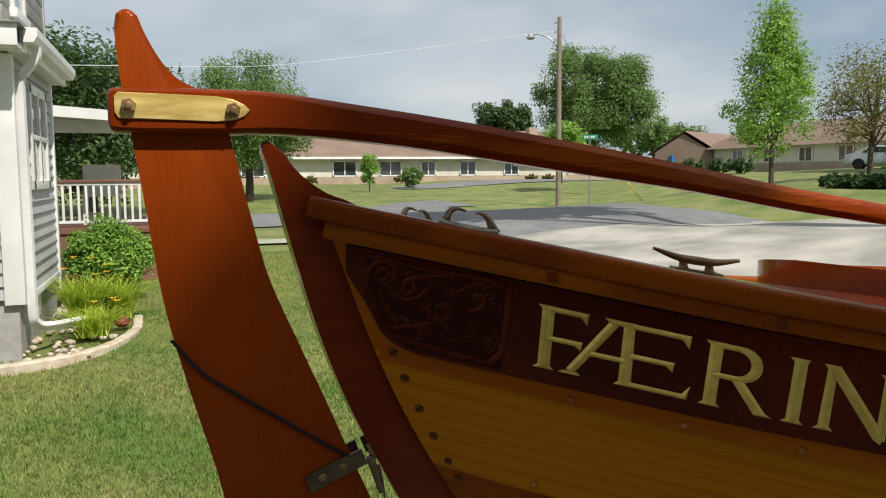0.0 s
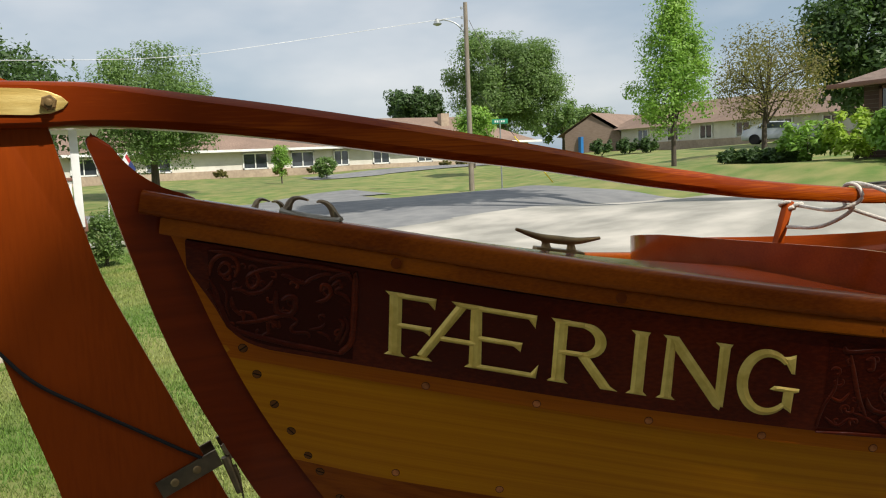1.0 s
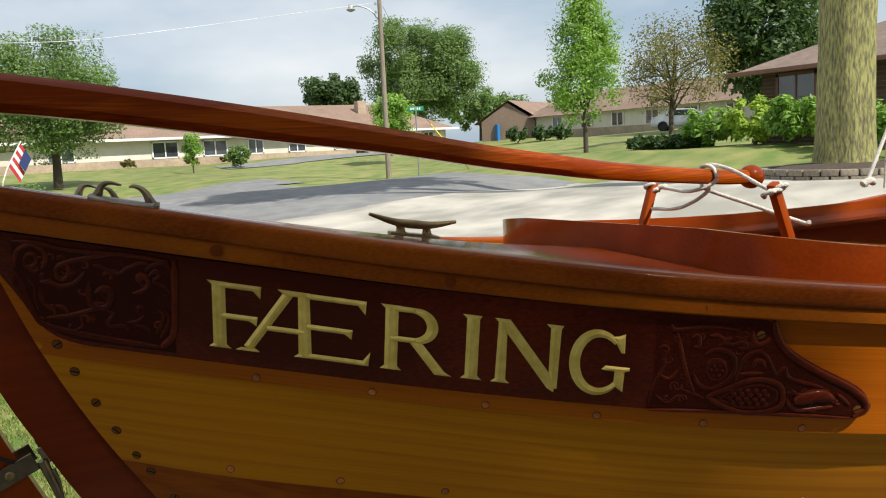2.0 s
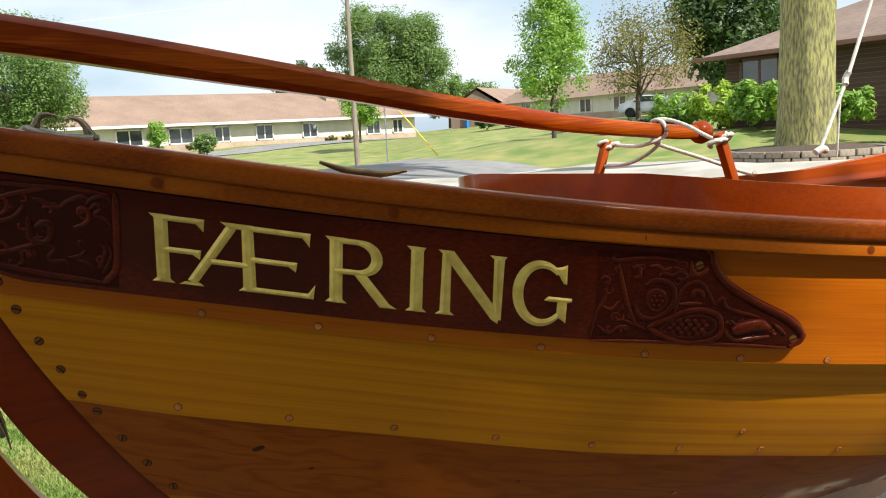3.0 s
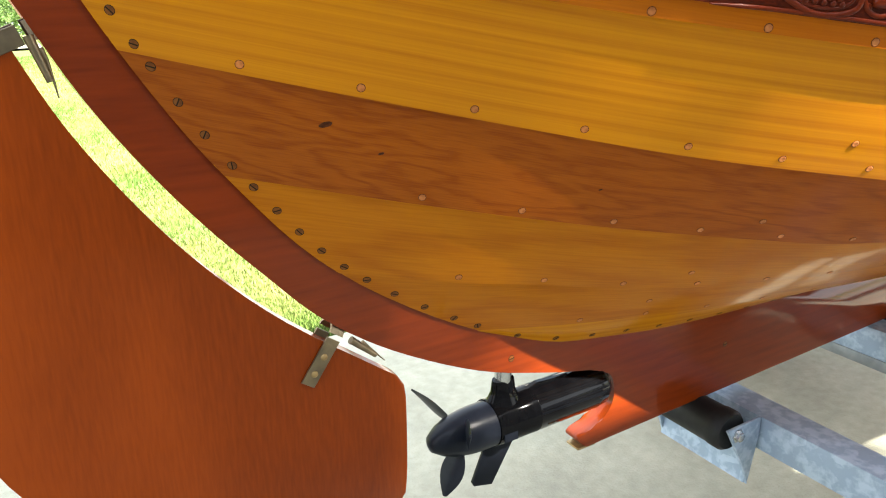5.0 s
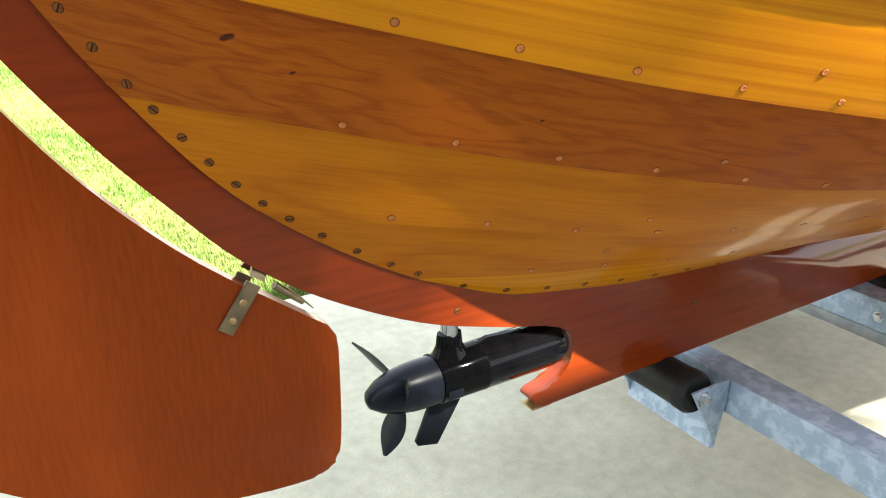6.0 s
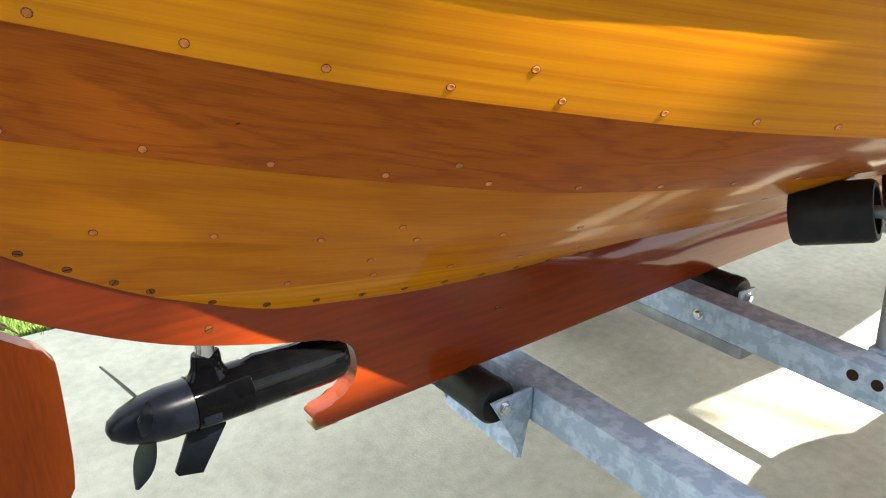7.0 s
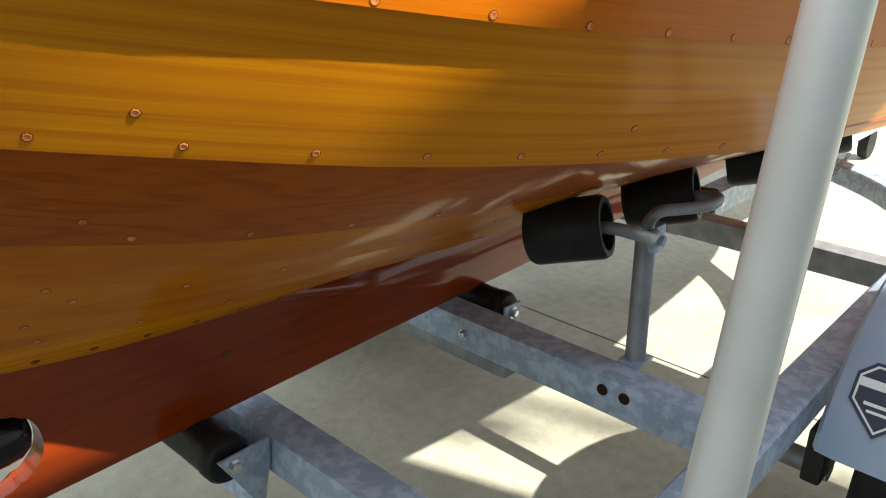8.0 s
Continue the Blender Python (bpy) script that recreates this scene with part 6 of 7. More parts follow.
bm = bmesh.new()
sheet(bm, 0.0, 14.0, 2.15, 24.0, 100, 150, 0.012, lambda x, y: 2.15 < y < 12.4 + 0.08 * x and x > 0.35 + 0.145 * (y - 2) and not lawn_bed(x, y))
whole("gravel_apron", bm, GRAVEL, "pale dusty gravel apron beside the street", "gravel", kind="structure")


def island(x, y):
    return ((x - 17.0) / 7.2) ** 2 + ((y - 25.2 + 0.62 * (x - 17)) / 3.6) ** 2 < 1


def on_street(x, y):
    a = y > 12.3 + 0.08 * x and x > 0.35 + 0.145 * (y - 2) and y < far_street(x) and x < 11.6 + max(0, (y - 14.5)) * 0.85
    b = (36 < y + 0.05 * x < 41.5 and x > 12) or (33.2 < y + 0.05 * x < 38 and x > 20) or (18.6 < y < 26 and x < 4)
    c = x > 18 and abs((y - 41.0) + 0.10 * (x - 18)) < 3.2
    d = x > 15.5 and 34.2 - 0.12 * (x - 17) < y < (47.5 if x < 26 else 37.5 - 0.1 * (x - 26))
    return (a or b or c or d) and not island(x, y) and not lawn_bed(x, min(y, 14))


bm = bmesh.new()
sheet(bm, -40.0, 60.0, 4.0, 48.0, 240, 140, 0.006, on_street)
whole("road", bm, ASPHALT, "grey asphalt street in patchy tree shade", "road", kind="structure")
bm = bmesh.new()
sheet(bm, 14.0, 34.0, 50.0, 55.5, 40, 14, 0.02, lambda x, y: abs(y - 53 - 0.02 * (x - 20)) < 2.0)
whole("road", bm, ASPHALT, "grey asphalt car park lane", "road", kind="structure")

bm = bmesh.new()
sheet(bm, -3.0, 2.2, 13.9, 14.9, 20, 5, 0.012)
whole("walkway", bm, CONCRETE, "pale concrete walkway across the lawn", "walkway", kind="structure")

# grass tufts where the camera sees the lawn close by
bm_v, bm_f = [], []
rg = random.Random(3)


grid_x, grid_y = np.array(gx), np.array(gy)
grid_z = np.array([[ground_z(x, y) - 0.03 for y in gy] for x in gx])


def lawn_z(x, y):
    """Height of the faceted lawn sheet."""
    i, j = int(np.searchsorted(grid_x, x)) - 1, int(np.searchsorted(grid_y, y)) - 1
    u, v = (x - gx[i]) / (gx[i + 1] - gx[i]), (y - gy[j]) / (gy[j + 1] - gy[j])
    a, b = grid_z[i, j] * (1 - u) + grid_z[i + 1, j] * u, grid_z[i, j + 1] * (1 - u) + grid_z[i + 1, j + 1] * u
    return a * (1 - v) + b * v


def tuft(x, y, h, n=3):
    z = lawn_z(x, y) - 0.004
    for _ in range(n):
        a = rg.uniform(0, 6.28)
        w, hh = rg.uniform(0.003, 0.006), h * rg.uniform(0.6, 1.3)
        dx, dy = math.cos(a), math.sin(a)
        px, py = x + rg.uniform(-0.02, 0.02), y + rg.uniform(-0.02, 0.02)
        lx, ly = rg.uniform(-0.6, 0.6) * hh, rg.uniform(-0.6, 0.6) * hh
        i = len(bm_v)
        bm_v.extend([(px - dx * w, py - dy * w, z), (px + dx * w, py + dy * w, z), (px + lx, py + ly, z + hh)])
        bm_f.append((i, i + 1, i + 2))


for _ in range(74000):
    y = 1.76 + 10.9 * rg.random() ** 1.5
    x = rg.uniform(-3.4, 0.45 + 0.145 * (y - 2))
    if y > 6.2 and x < -1.5:
        continue
    tuft(x, y, 0.034)
for _ in range(9000):
    x, y = rg.uniform(-7, 1.9), rg.uniform(1.742, 2.05)
    if x > -2.5:
        tuft(x, y, 0.05)
me = bpy.data.meshes.new("grass")
me.from_pydata(bm_v, [], bm_f)
me.materials.append(GRASS)
tagged(new("grass", me), "short green lawn grass with straw-coloured blades", "grass", kind="stuff")


# ---------- plants ----------
def leaf_mesh(name, clumps, per, spread, size, mat, seed, flat=0.5):
    """Many small folded leaves about the clump centres."""
    rng = np.random.default_rng(seed)
    c = np.repeat(np.array(clumps, dtype=float), per, axis=0)
    n = len(c)
    away = np.clip(rng.normal(size=(n, 3)), -1.35, 1.35)
    p = c[:, :3] + away * (c[:, 3:4] if c.shape[1] > 3 else spread)
    # the blades face out of their clump and up to the light, with some scatter
    face = away / np.linalg.norm(away, axis=1, keepdims=True) + rng.normal(size=(n, 3)) * 0.45
    face[:, 2] += flat
    face /= np.linalg.norm(face, axis=1, keepdims=True)
    a = np.cross(face, rng.normal(size=(n, 3)))
    a /= np.linalg.norm(a, axis=1, keepdims=True)
    b = np.cross(face, a)
    s = size * rng.uniform(0.6, 1.35, (n, 1))
    v = np.stack([p - a * s, p + b * s * 0.45, p + a * s, p - b * s * 0.45], 1).reshape(-1, 3)
    f = np.arange(n * 4).reshape(-1, 4)
    me = bpy.data.meshes.new(name)
    me.from_pydata(v.tolist(), [], f.tolist())
    me.materials.append(mat)
    return me


def crown_clumps(center, radii, n, seed, lump=0.16, hollow=0.45, cone=0.0):
    rng = np.random.default_rng(seed)
    out = []
    k = 0
    while len(out) < n:
        d = rng.normal(size=3)
        d /= np.linalg.norm(d)
        r = (hollow + (1 - hollow) * rng.random() ** 0.6) * (0.80 + 0.28 * noise.noise(Vector(d * 2.1 + seed)))
        x, y, z = d * r
        taper = 1 - cone * (z + 1) / 2
        out.append((center[0] + x * radii[0] * taper, center[1] + y * radii[1] * taper, center[2] + z * radii[2], lump * min(radii) * rng.uniform(0.6, 1.3)))
        k += 1
    return out


def tree(name, label, base, crown, radii, trunk_r, bark, leaves, clumps=90, per=40, size=0.2, seed=1, hollow=0.45, cone=0.0, lump=0.16, limbs=9):
    """A tapered trunk with limbs, and a crown of many leaves with gaps."""
    base, crown = Vector(base), Vector(crown)
    th = thing(name, label, "tree", base)
    rng = random.Random(seed)
    bm = bmesh.new()
    top = crown + Vector((0, 0, radii[2] * 0.35)) - base
    tube(bm, [(0, 0, -0.1), (rng.uniform(-0.04, 0.04), 0, top.z * 0.3), (top.x * 0.5, top.y * 0.5, top.z * 0.6), tuple(top)], trunk_r, 12, 5, taper=trunk_r * 0.22)
    c = crown - base
    per, size = int(per * 2.6), size * 0.60
    cl = crown_clumps((c.x, c.y, c.z), radii, clumps, seed, lump, hollow, cone)
    for i in range(limbs):
        q = Vector(cl[i * len(cl) // limbs][:3])
        s = Vector((top.x * 0.4, top.y * 0.4, min(max(c.z - radii[2] * 0.9, 0.3) + rng.random() * radii[2] * 0.8, q.z)))
        lb = bmesh.new()
        tube(lb, [s, s.lerp(q, 0.5) + Vector((0, 0, 0.06 * radii[2])), q], trunk_r * 0.34, 6, 3, taper=trunk_r * 0.08)
        part("limb", lb, bark, th, smooth=60)
    part("trunk", bm, bark, th, smooth=60)
    ob = new("crown", leaf_mesh("crown", cl, per, 0.2, size, leaves, seed))
    ob.parent = th
    return th


def bush(name, label, base, radii, leaves, clumps=60, per=40, size=0.06, seed=1, bark=None, category="bush", group=""):
    base = Vector(base)
    th = thing(name, label, category, base, group)
    cl = [c for c in crown_clumps((0, 0, radii[2] * 0.95), radii, clumps, seed, 0.15, 0.5) if c[2] > 0.02]
    ob = new("foliage", leaf_mesh("foliage", cl, per, 0.1, size, leaves, seed, 0.8))
    ob.parent = th
    bm = bmesh.new()
    for i in range(5):
        q = Vector(cl[i * 7 % len(cl)][:3])
        tube(bm, [(0.03 * i - 0.06, 0, -0.05), q * 0.5, q], 0.018 * max(radii), 5, 2, taper=0.004)
    part("stems", bm, bark or BARK_DARK, th, smooth=60)
    return th


tree("maple_tree", "round green maple standing on the far lawn", (2.95, 42.8, 0.5), (2.75, 42.7, 4.95), (4.0, 3.9, 3.5), 0.24, BARK_DARK, LEAF_MID, 95, 200, 0.13, 2, lump=0.17)
tree("street_tree", "dense dark green tree behind the porch", (-4.2, 34.0, 0.4), (-4.2, 34.0, 4.4), (4.4, 4.4, 3.8), 0.3, BARK_DARK, LEAF_DARK, 130, 90, 0.18, 3)
tree("street_tree", "dense dark green tree behind the porch", (-9.5, 38.0, 0.4), (-9.5, 38.0, 5.0), (4.6, 4.6, 4.2), 0.3, BARK_DARK, LEAF_DARK, 100, 60, 0.28, 33)
tree("shade_tree", "broad old tree with a wide billowing crown", (44.0, 77.0, 1.5), (44.0, 77.0, 10.0), (7.9, 7.0, 6.0), 0.6, BARK_DARK, LEAF_MID, 130, 260, 0.23, 4, lump=0.14)
tree("dark_tree", "small dark evergreen-looking tree behind the roof", (39.5, 92.0, 1.5), (39.5, 92.0, 8.4), (4.2, 4.0, 3.2), 0.35, BARK_DARK, LEAF_DARK, 90, 60, 0.4, 5)
tree("small_tree", "low light green tree beside the long building", (22.2, 43.3, 1.2), (22.4, 43.2, 3.6), (1.65, 1.6, 1.55), 0.08, BARK_DARK, LEAF_BRIGHT, 70, 40, 0.16, 6)
tree("sapling", "thin young tree on the far lawn", (10.85, 47.6, 0.65), (10.9, 47.6, 2.2), (0.85, 0.85, 1.35), 0.05, BARK_DARK, LEAF_BRIGHT, 40, 28, 0.12, 7, hollow=0.2, cone=0.4)
tree("young_linden", "slender bright green young tree with a pyramidal crown", (19.05, 21.45, 1.05), (19.05, 21.45, 4.9), (3.0, 3.0, 3.5), 0.10, BARK_DARK, LEAF_BRIGHT, 120, 60, 0.11, 8, hollow=0.15, cone=0.97, lump=0.10, limbs=22)
tree("crabapple", "airy bronze-purple ornamental tree", (24.2, 22.0, 1.5), (24.35, 21.8, 4.45), (2.9, 2.8, 2.1), 0.12, BARK_DARK, LEAF_PURPLE, 120, 30, 0.10, 9, hollow=0.25, limbs=22)
tree("spruce", "tall dark green tree behind the brick house", (37.9, 27.4, 2.0), (37.9, 27.4, 7.0), (3.9, 3.9, 4.6), 0.3, BARK_DARK, LEAF_DARK, 120, 60, 0.28, 10)
tree("far_tree", "distant rounded green tree beyond the roofs", (62.0, 92.0, 2.0), (62.0, 92.0, 6.4), (7.0, 5.0, 3.0), 0.3, BARK_DARK, LEAF_MID, 60, 50, 0.5, 11)
tree("far_tree", "distant rounded green tree beyond the roofs", (52.0, 72.0, 2.0), (52.5, 72.0, 4.4), (3.4, 3.0, 2.6), 0.25, BARK_DARK, LEAF_MID, 50, 50, 0.35, 12)
# unseen tall trees added behind the garage; thin crowns shade stern and cockpit
for cx, cy, rx, ry, n, sd in ((2.49, -10.79, 1.14, 0.70, 195, 13), (4.88, -10.02, 0.92, 0.50, 100, 29), (2.82, -9.90, 0.38, 0.52, 80, 41)):
    tree("unseen_shade_tree", "tall slender leafy tree added out of view to shade the boat", (cx, cy - 0.9, 0.0), (cx, cy, 13.0), (rx, ry, 0.9), 0.13, BARK_DARK, LEAF_MID, n, 20, 0.11, sd, hollow=0.0, lump=0.2)

# old trunk in its stone ring
RZ = ground_z(11.07, 6.36) - 0.03
th = thing("old_maple", "massive mossy old tree trunk standing in a stone ring", "tree", (11.07, 6.36, RZ + 0.05))
bm = bmesh.new()
seg = 40
rings = []
for i in range(30):
    z = 6.4 * i / 29
    row = []
    for k in range(seg):
        a = 2 * math.pi * k / seg
        r = 0.415 + 0.13 * math.exp(-z * 3.2) - 0.012 * z
        r += 0.032 * noise.noise(Vector((math.cos(a) * 3.2, math.sin(a) * 3.2, z * 0.5))) + 0.026 * abs(noise.noise(Vector((math.cos(a) * 9, math.sin(a) * 9, z * 0.9))))
        if z > 2.3:
            r *= 1 + 0.16 * min(1, (z - 2.3) / 1.2) * abs(math.cos(a - 0.9))
        row.append(bm.verts.new((r * math.cos(a) + 0.02 * z * 0.4, r * math.sin(a), z - 0.1)))
    rings.append(row)
for a, b in zip(rings, rings[1:]):
    for k in range(seg):
        bm.faces.new((a[k - 1], a[k], b[k], b[k - 1]))
bm.faces.new(rings[-1])
part("trunk", bm, BARK, th, smooth=60)
for dx, dy in ((1.8, -1.5), (-1.2, 1.6), (1.4, 1.8), (-1.0, -1.6)):
    bm = bmesh.new()
    tube(bm, [(0, 0, 4.8), (dx * 0.45, dy * 0.45, 8.0), (dx, dy, 12.6)], 0.24, 10, 4, taper=0.07)
    part("limb", bm, BARK, th, smooth=60)
ob = new("crown", leaf_mesh("crown", crown_clumps((0.2, 0, 14.0), (3.6, 3.6, 2.4), 120, 21), 60, 0.2, 0.22, LEAF_MID, 21))
ob.parent = th
bm = bmesh.new()
lathe(bm, [(1.12, 0.0), (1.12, 0.14), (0.9, 0.20), (0.4, 0.24)], 40, Matrix.Translation((11.07, 6.36, RZ)))
whole("mulch_bed", bm, MULCH, "dark mulch inside the stone ring", "mulch")
ring_t = thing("stone_ring", "ring of tan retaining blocks round the old tree", "edging", (11.07, 6.36, RZ - 0.02))
bm = bmesh.new()
box(bm, (-0.115, -0.07, 0.0), (0.115, 0.07, 0.095), 0.012)
BLOCK = mesh_of("block", bm, STONE_RING, 40)
for row in range(2):
    for k in range(31):
        a = 2 * math.pi * (k + 0.5 * row) / 31
        ob = new("block", BLOCK)
        ob.parent = ring_t
        ob.matrix_basis = Matrix.Translation((1.20 * math.cos(a), 1.20 * math.sin(a), 0.10 * row)) @ Matrix.Rotation(a + math.pi / 2 + rr.uniform(-0.04, 0.04), 4, "Z")

# shrubs
for x, y, z, r, h, mat, sd in ((16.9, 13.9, 1.2, 0.95, 0.62, LEAF_BRIGHT, 1), (16.8, 12.4, 1.25, 0.9, 0.66, LEAF_LIME, 2), (16.5, 11.0, 1.3, 0.85, 0.62, LEAF_BRIGHT, 3), (16.2, 9.6, 1.3, 0.8, 0.5, LEAF_LIME, 4), (15.6, 8.4, 1.3, 0.75, 0.45, LEAF_BRIGHT, 5)):
    bush("hydrangea", "bright green large-leaved hydrangea bush along the house", (x, y, z), (r, r, h), mat, 60, 34, 0.085, sd, group="bushes along the brick house")
for x, y in ((16.2, 15.7), (16.7, 14.5), (16.5, 15.1)):
    bush("hosta", "low dark green hosta clump", (x, y, 1.15), (0.65, 0.65, 0.26), LEAF_DARK, 36, 30, 0.09, 6, group="hosta clumps")
bush("evergreen_shrub", "dark clipped shrub by the house", (15.4, 6.6, 1.3), (0.7, 0.7, 0.75), LEAF_DARK, 60, 40, 0.06, 8)
bush("round_bush", "round clipped green bush on the far lawn", (14.96, 51.7, 0.9), (1.0, 1.0, 0.75), LEAF_MID, 50, 40, 0.1, 9)
for x, y, r in ((41.0, 55.2, 1.2), (42.6, 53.6, 1.15), (43.8, 52.3, 1.0)):
    bush("round_bush", "round clipped dark bush beside the far building", (x, y, 1.55), (r, r, 0.8), LEAF_DARK, 40, 40, 0.14, 10, group="clipped bushes by the far building")
for x, y in ((9.0, 59.0), (13.5, 59.0), (16.2, 59.1), (27.5, 58.6), (29.0, 58.5)):
    bush("foundation_shrub", "small brownish shrub at the building's foot", (x, y, 1.05), (0.7, 0.5, 0.35), LEAF_PURPLE, 26, 30, 0.1, 11, group="shrubs at the long building")
bush("boxwood", "rounded bright green boxwood by the porch", (-1.72, 8.5, 0.34), (0.50, 0.50, 0.46), LEAF_BRIGHT, 170, 130, 0.026, 12)
bush("boxwood", "dense green boxwood beside the porch steps", (-0.63, 11.2, 0.35), (0.36, 0.36, 0.44), LEAF_MID, 100, 60, 0.022, 14)
bush("boxwood", "dense green boxwood beside the porch steps", (0.05, 16.5, 0.45), (0.5, 0.5, 0.45), LEAF_MID, 80, 50, 0.03, 15)


# day lilies: arching blades and yellow flowers
def lily(base, n, h, seed):
    th = thing("day_lily", "clump of arching lime-green day lilies with yellow flowers", "plant", base, "day lilies")
    rng = random.Random(seed)
    v, f = [], []
    for _ in range(n):
        a, l, sp = rng.uniform(0, 6.28), h * rng.uniform(0.7, 1.2), rng.uniform(0.15, 0.5)
        px, py = rng.uniform(-0.12, 0.12), rng.uniform(-0.12, 0.12)
        w = 0.008
        prev = None
        for k in range(5):
            t = k / 4
            r = sp * t ** 1.6
            z = l * (t - 0.42 * t ** 2.6)
            ww = w * (1 - t * 0.85)
            i = len(v)
            v.extend([(px + r * math.cos(a) - ww * math.sin(a), py + r * math.sin(a) + ww * math.cos(a), z), (px + r * math.cos(a) + ww * math.sin(a), py + r * math.sin(a) - ww * math.cos(a), z)])
            if k:
                f.append((i - 2, i - 1, i + 1, i))
    me = bpy.data.meshes.new("blades")
    me.from_pydata(v, [], f)
    me.materials.append(LEAF_LILY)
    new("foliage", me).parent = th
    for _ in range(3):
        bm = bmesh.new()
        q = Vector((rng.uniform(-0.2, 0.25), rng.uniform(-0.2, 0.1), h * rng.uniform(0.75, 1.0)))
        for k in range(6):
            a = k * 1.047
            c = q + Vector((0.03 * math.cos(a), 0.03 * math.sin(a), 0.015))
            s = Vector((-0.011 * math.sin(a), 0.011 * math.cos(a), 0))
            bm.faces.new([bm.verts.new(p) for p in (q, c + s, c + Vector((0.014 * math.cos(a), 0.014 * math.sin(a), 0.004)), c - s)])
        part("flower", bm, FLOWER, th, "yellow lily flower", smooth=0)


lily((-1.86, 7.15, 0.28), 420, 0.66, 1)
lily((-1.58, 7.35, 0.28), 320, 0.56, 2)
lily((-1.74, 6.55, 0.26), 240, 0.36, 3)


# ---------- grey house with porch ----------
house = thing("grey_house", "grey clapboard house with white trim and gutters", "house", (-2.25, 5.95, 0.25))
H0 = Vector(house.location)


def hpart(name, bm, mat, label="", parent=None, smooth=30):
    bmesh.ops.translate(bm, verts=bm.verts[:], vec=-H0)
    return part(name, bm, mat, parent or house, label, smooth=smooth)


WX, WY0, WY1 = -2.19, 5.95, 8.05
hpart("foundation", box(bmesh.new(), (WX - 5.0, WY0 + 0.03, 0.0), (WX - 0.03, WY1, 0.72)), FOUNDATION, "grey block foundation")
hpart("wall", box(bmesh.new(), (WX - 5.0, WY0 + 0.02, 0.70), (WX - 0.02, WY1, 2.66)), SIDING, "grey wall behind the clapboards")
zc = 0.70
while zc < 2.62:
    bm = bmesh.new()
    v = [bm.verts.new(p) for p in ((WX - 0.015, WY0, zc + 0.108), (WX + 0.014, WY0, zc + 0.0), (WX + 0.014, WY1, zc + 0.0), (WX - 0.015, WY1, zc + 0.108), (WX - 0.02, WY0, zc + 0.0), (WX - 0.02, WY1, zc + 0.0))]
    for q in ((0, 1, 2, 3), (1, 4, 5, 2), (0, 4, 1), (2, 5, 3)):
        bm.faces.new([v[i] for i in q])
    hpart("clapboard", bm, SIDING, smooth=0)
    bm = bmesh.new()
    v = [bm.verts.new(p) for p in ((WX - 5, WY0 + 0.015, zc + 0.108), (WX - 5, WY0 - 0.014, zc), (WX, WY0 - 0.014, zc), (WX, WY0 + 0.015, zc + 0.108), (WX - 5, WY0 + 0.02, zc), (WX, WY0 + 0.02, zc))]
    for q in ((0, 1, 2, 3), (1, 4, 5, 2), (0, 4, 1), (2, 5, 3)):
        bm.faces.new([v[i] for i in q])
    hpart("clapboard", bm, SIDING, smooth=0)
    zc += 0.108
hpart("corner_board", box(bmesh.new(), (WX - 0.12, WY0 - 0.03, 0.66), (WX + 0.028, WY0 + 0.06, 2.62), 0.004), WHITE, "white corner board")
hpart("corner_board", box(bmesh.new(), (WX - 0.02, WY1 - 0.05, 0.66), (WX + 0.028, WY1 + 0.03, 2.62), 0.004), WHITE, "white corner board")
hpart("water_table", box(bmesh.new(), (WX - 0.02, WY0 + 0.06, 0.64), (WX + 0.022, WY1 - 0.05, 0.70), 0.003), WHITE, "white trim board")
hpart("soffit", box(bmesh.new(), (WX - 5.2, WY0 - 0.38, 2.64), (WX + 0.12, WY1 + 0.25, 2.67)), WHITE, "white slatted soffit")
for k in range(25):
    yk = WY0 - 0.32 + k * 0.105
    hpart("soffit_slat", box(bmesh.new(), (WX + 0.01, yk, 2.632), (WX + 0.11, yk + 0.09, 2.641)), WHITE)
hpart("fascia", box(bmesh.new(), (WX + 0.10, WY0 - 0.10, 2.63), (WX + 0.135, WY1 + 0.27, 2.80), 0.003), WHITE, "white fascia")
hpart("fascia", box(bmesh.new(), (WX - 5.2, WY0 - 0.415, 2.63), (WX + 0.135, WY0 - 0.38, 2.80), 0.003), WHITE, "white fascia")
bm = bmesh.new()
sweep(bm, [Vector((WX + 0.185, WY0 - 0.15, 2.745)), Vector((WX + 0.185, WY1 + 0.27, 2.745))], lambda i, n: [(0.05, 0.06), (-0.05, 0.06), (-0.05, -0.05), (0.02, -0.05), (0.05, 0.0)])
hpart("gutter", bm, WHITE, "white metal gutter")
bm = bmesh.new()
v = [bm.verts.new(p) for p in ((WX + 0.16, WY0 - 0.45, 2.79), (WX + 0.16, WY1 + 0.3, 2.79), (WX - 2.4, WY1 + 0.3, 3.3), (WX - 2.4, WY0 - 0.45, 3.3), (WX - 5.3, WY0 - 0.45, 2.79), (WX - 5.3, WY1 + 0.3, 2.79))]
bm.faces.new((v[0], v[1], v[2], v[3])), bm.faces.new((v[3], v[2], v[5], v[4])), bm.faces.new((v[0], v[3], v[4])), bm.faces.new((v[1], v[5], v[2]))
hpart("roof", bm, ROOF_GREY, "grey shingled roof", smooth=0)
UX = -2.28
hpart("upper_wall", box(bmesh.new(), (-5.2, 6.35, 2.8), (UX - 0.02, 8.62, 5.4)), SIDING, "grey upper wall")
for k in range(19):
    hpart("shingle_course", box(bmesh.new(), (UX - 0.025, 6.33, 2.82 + 0.135 * k), (UX + 0.004 * (k % 2), 8.62, 2.945 + 0.135 * k), 0.004), ROOF_GREY, "grey shingle course")
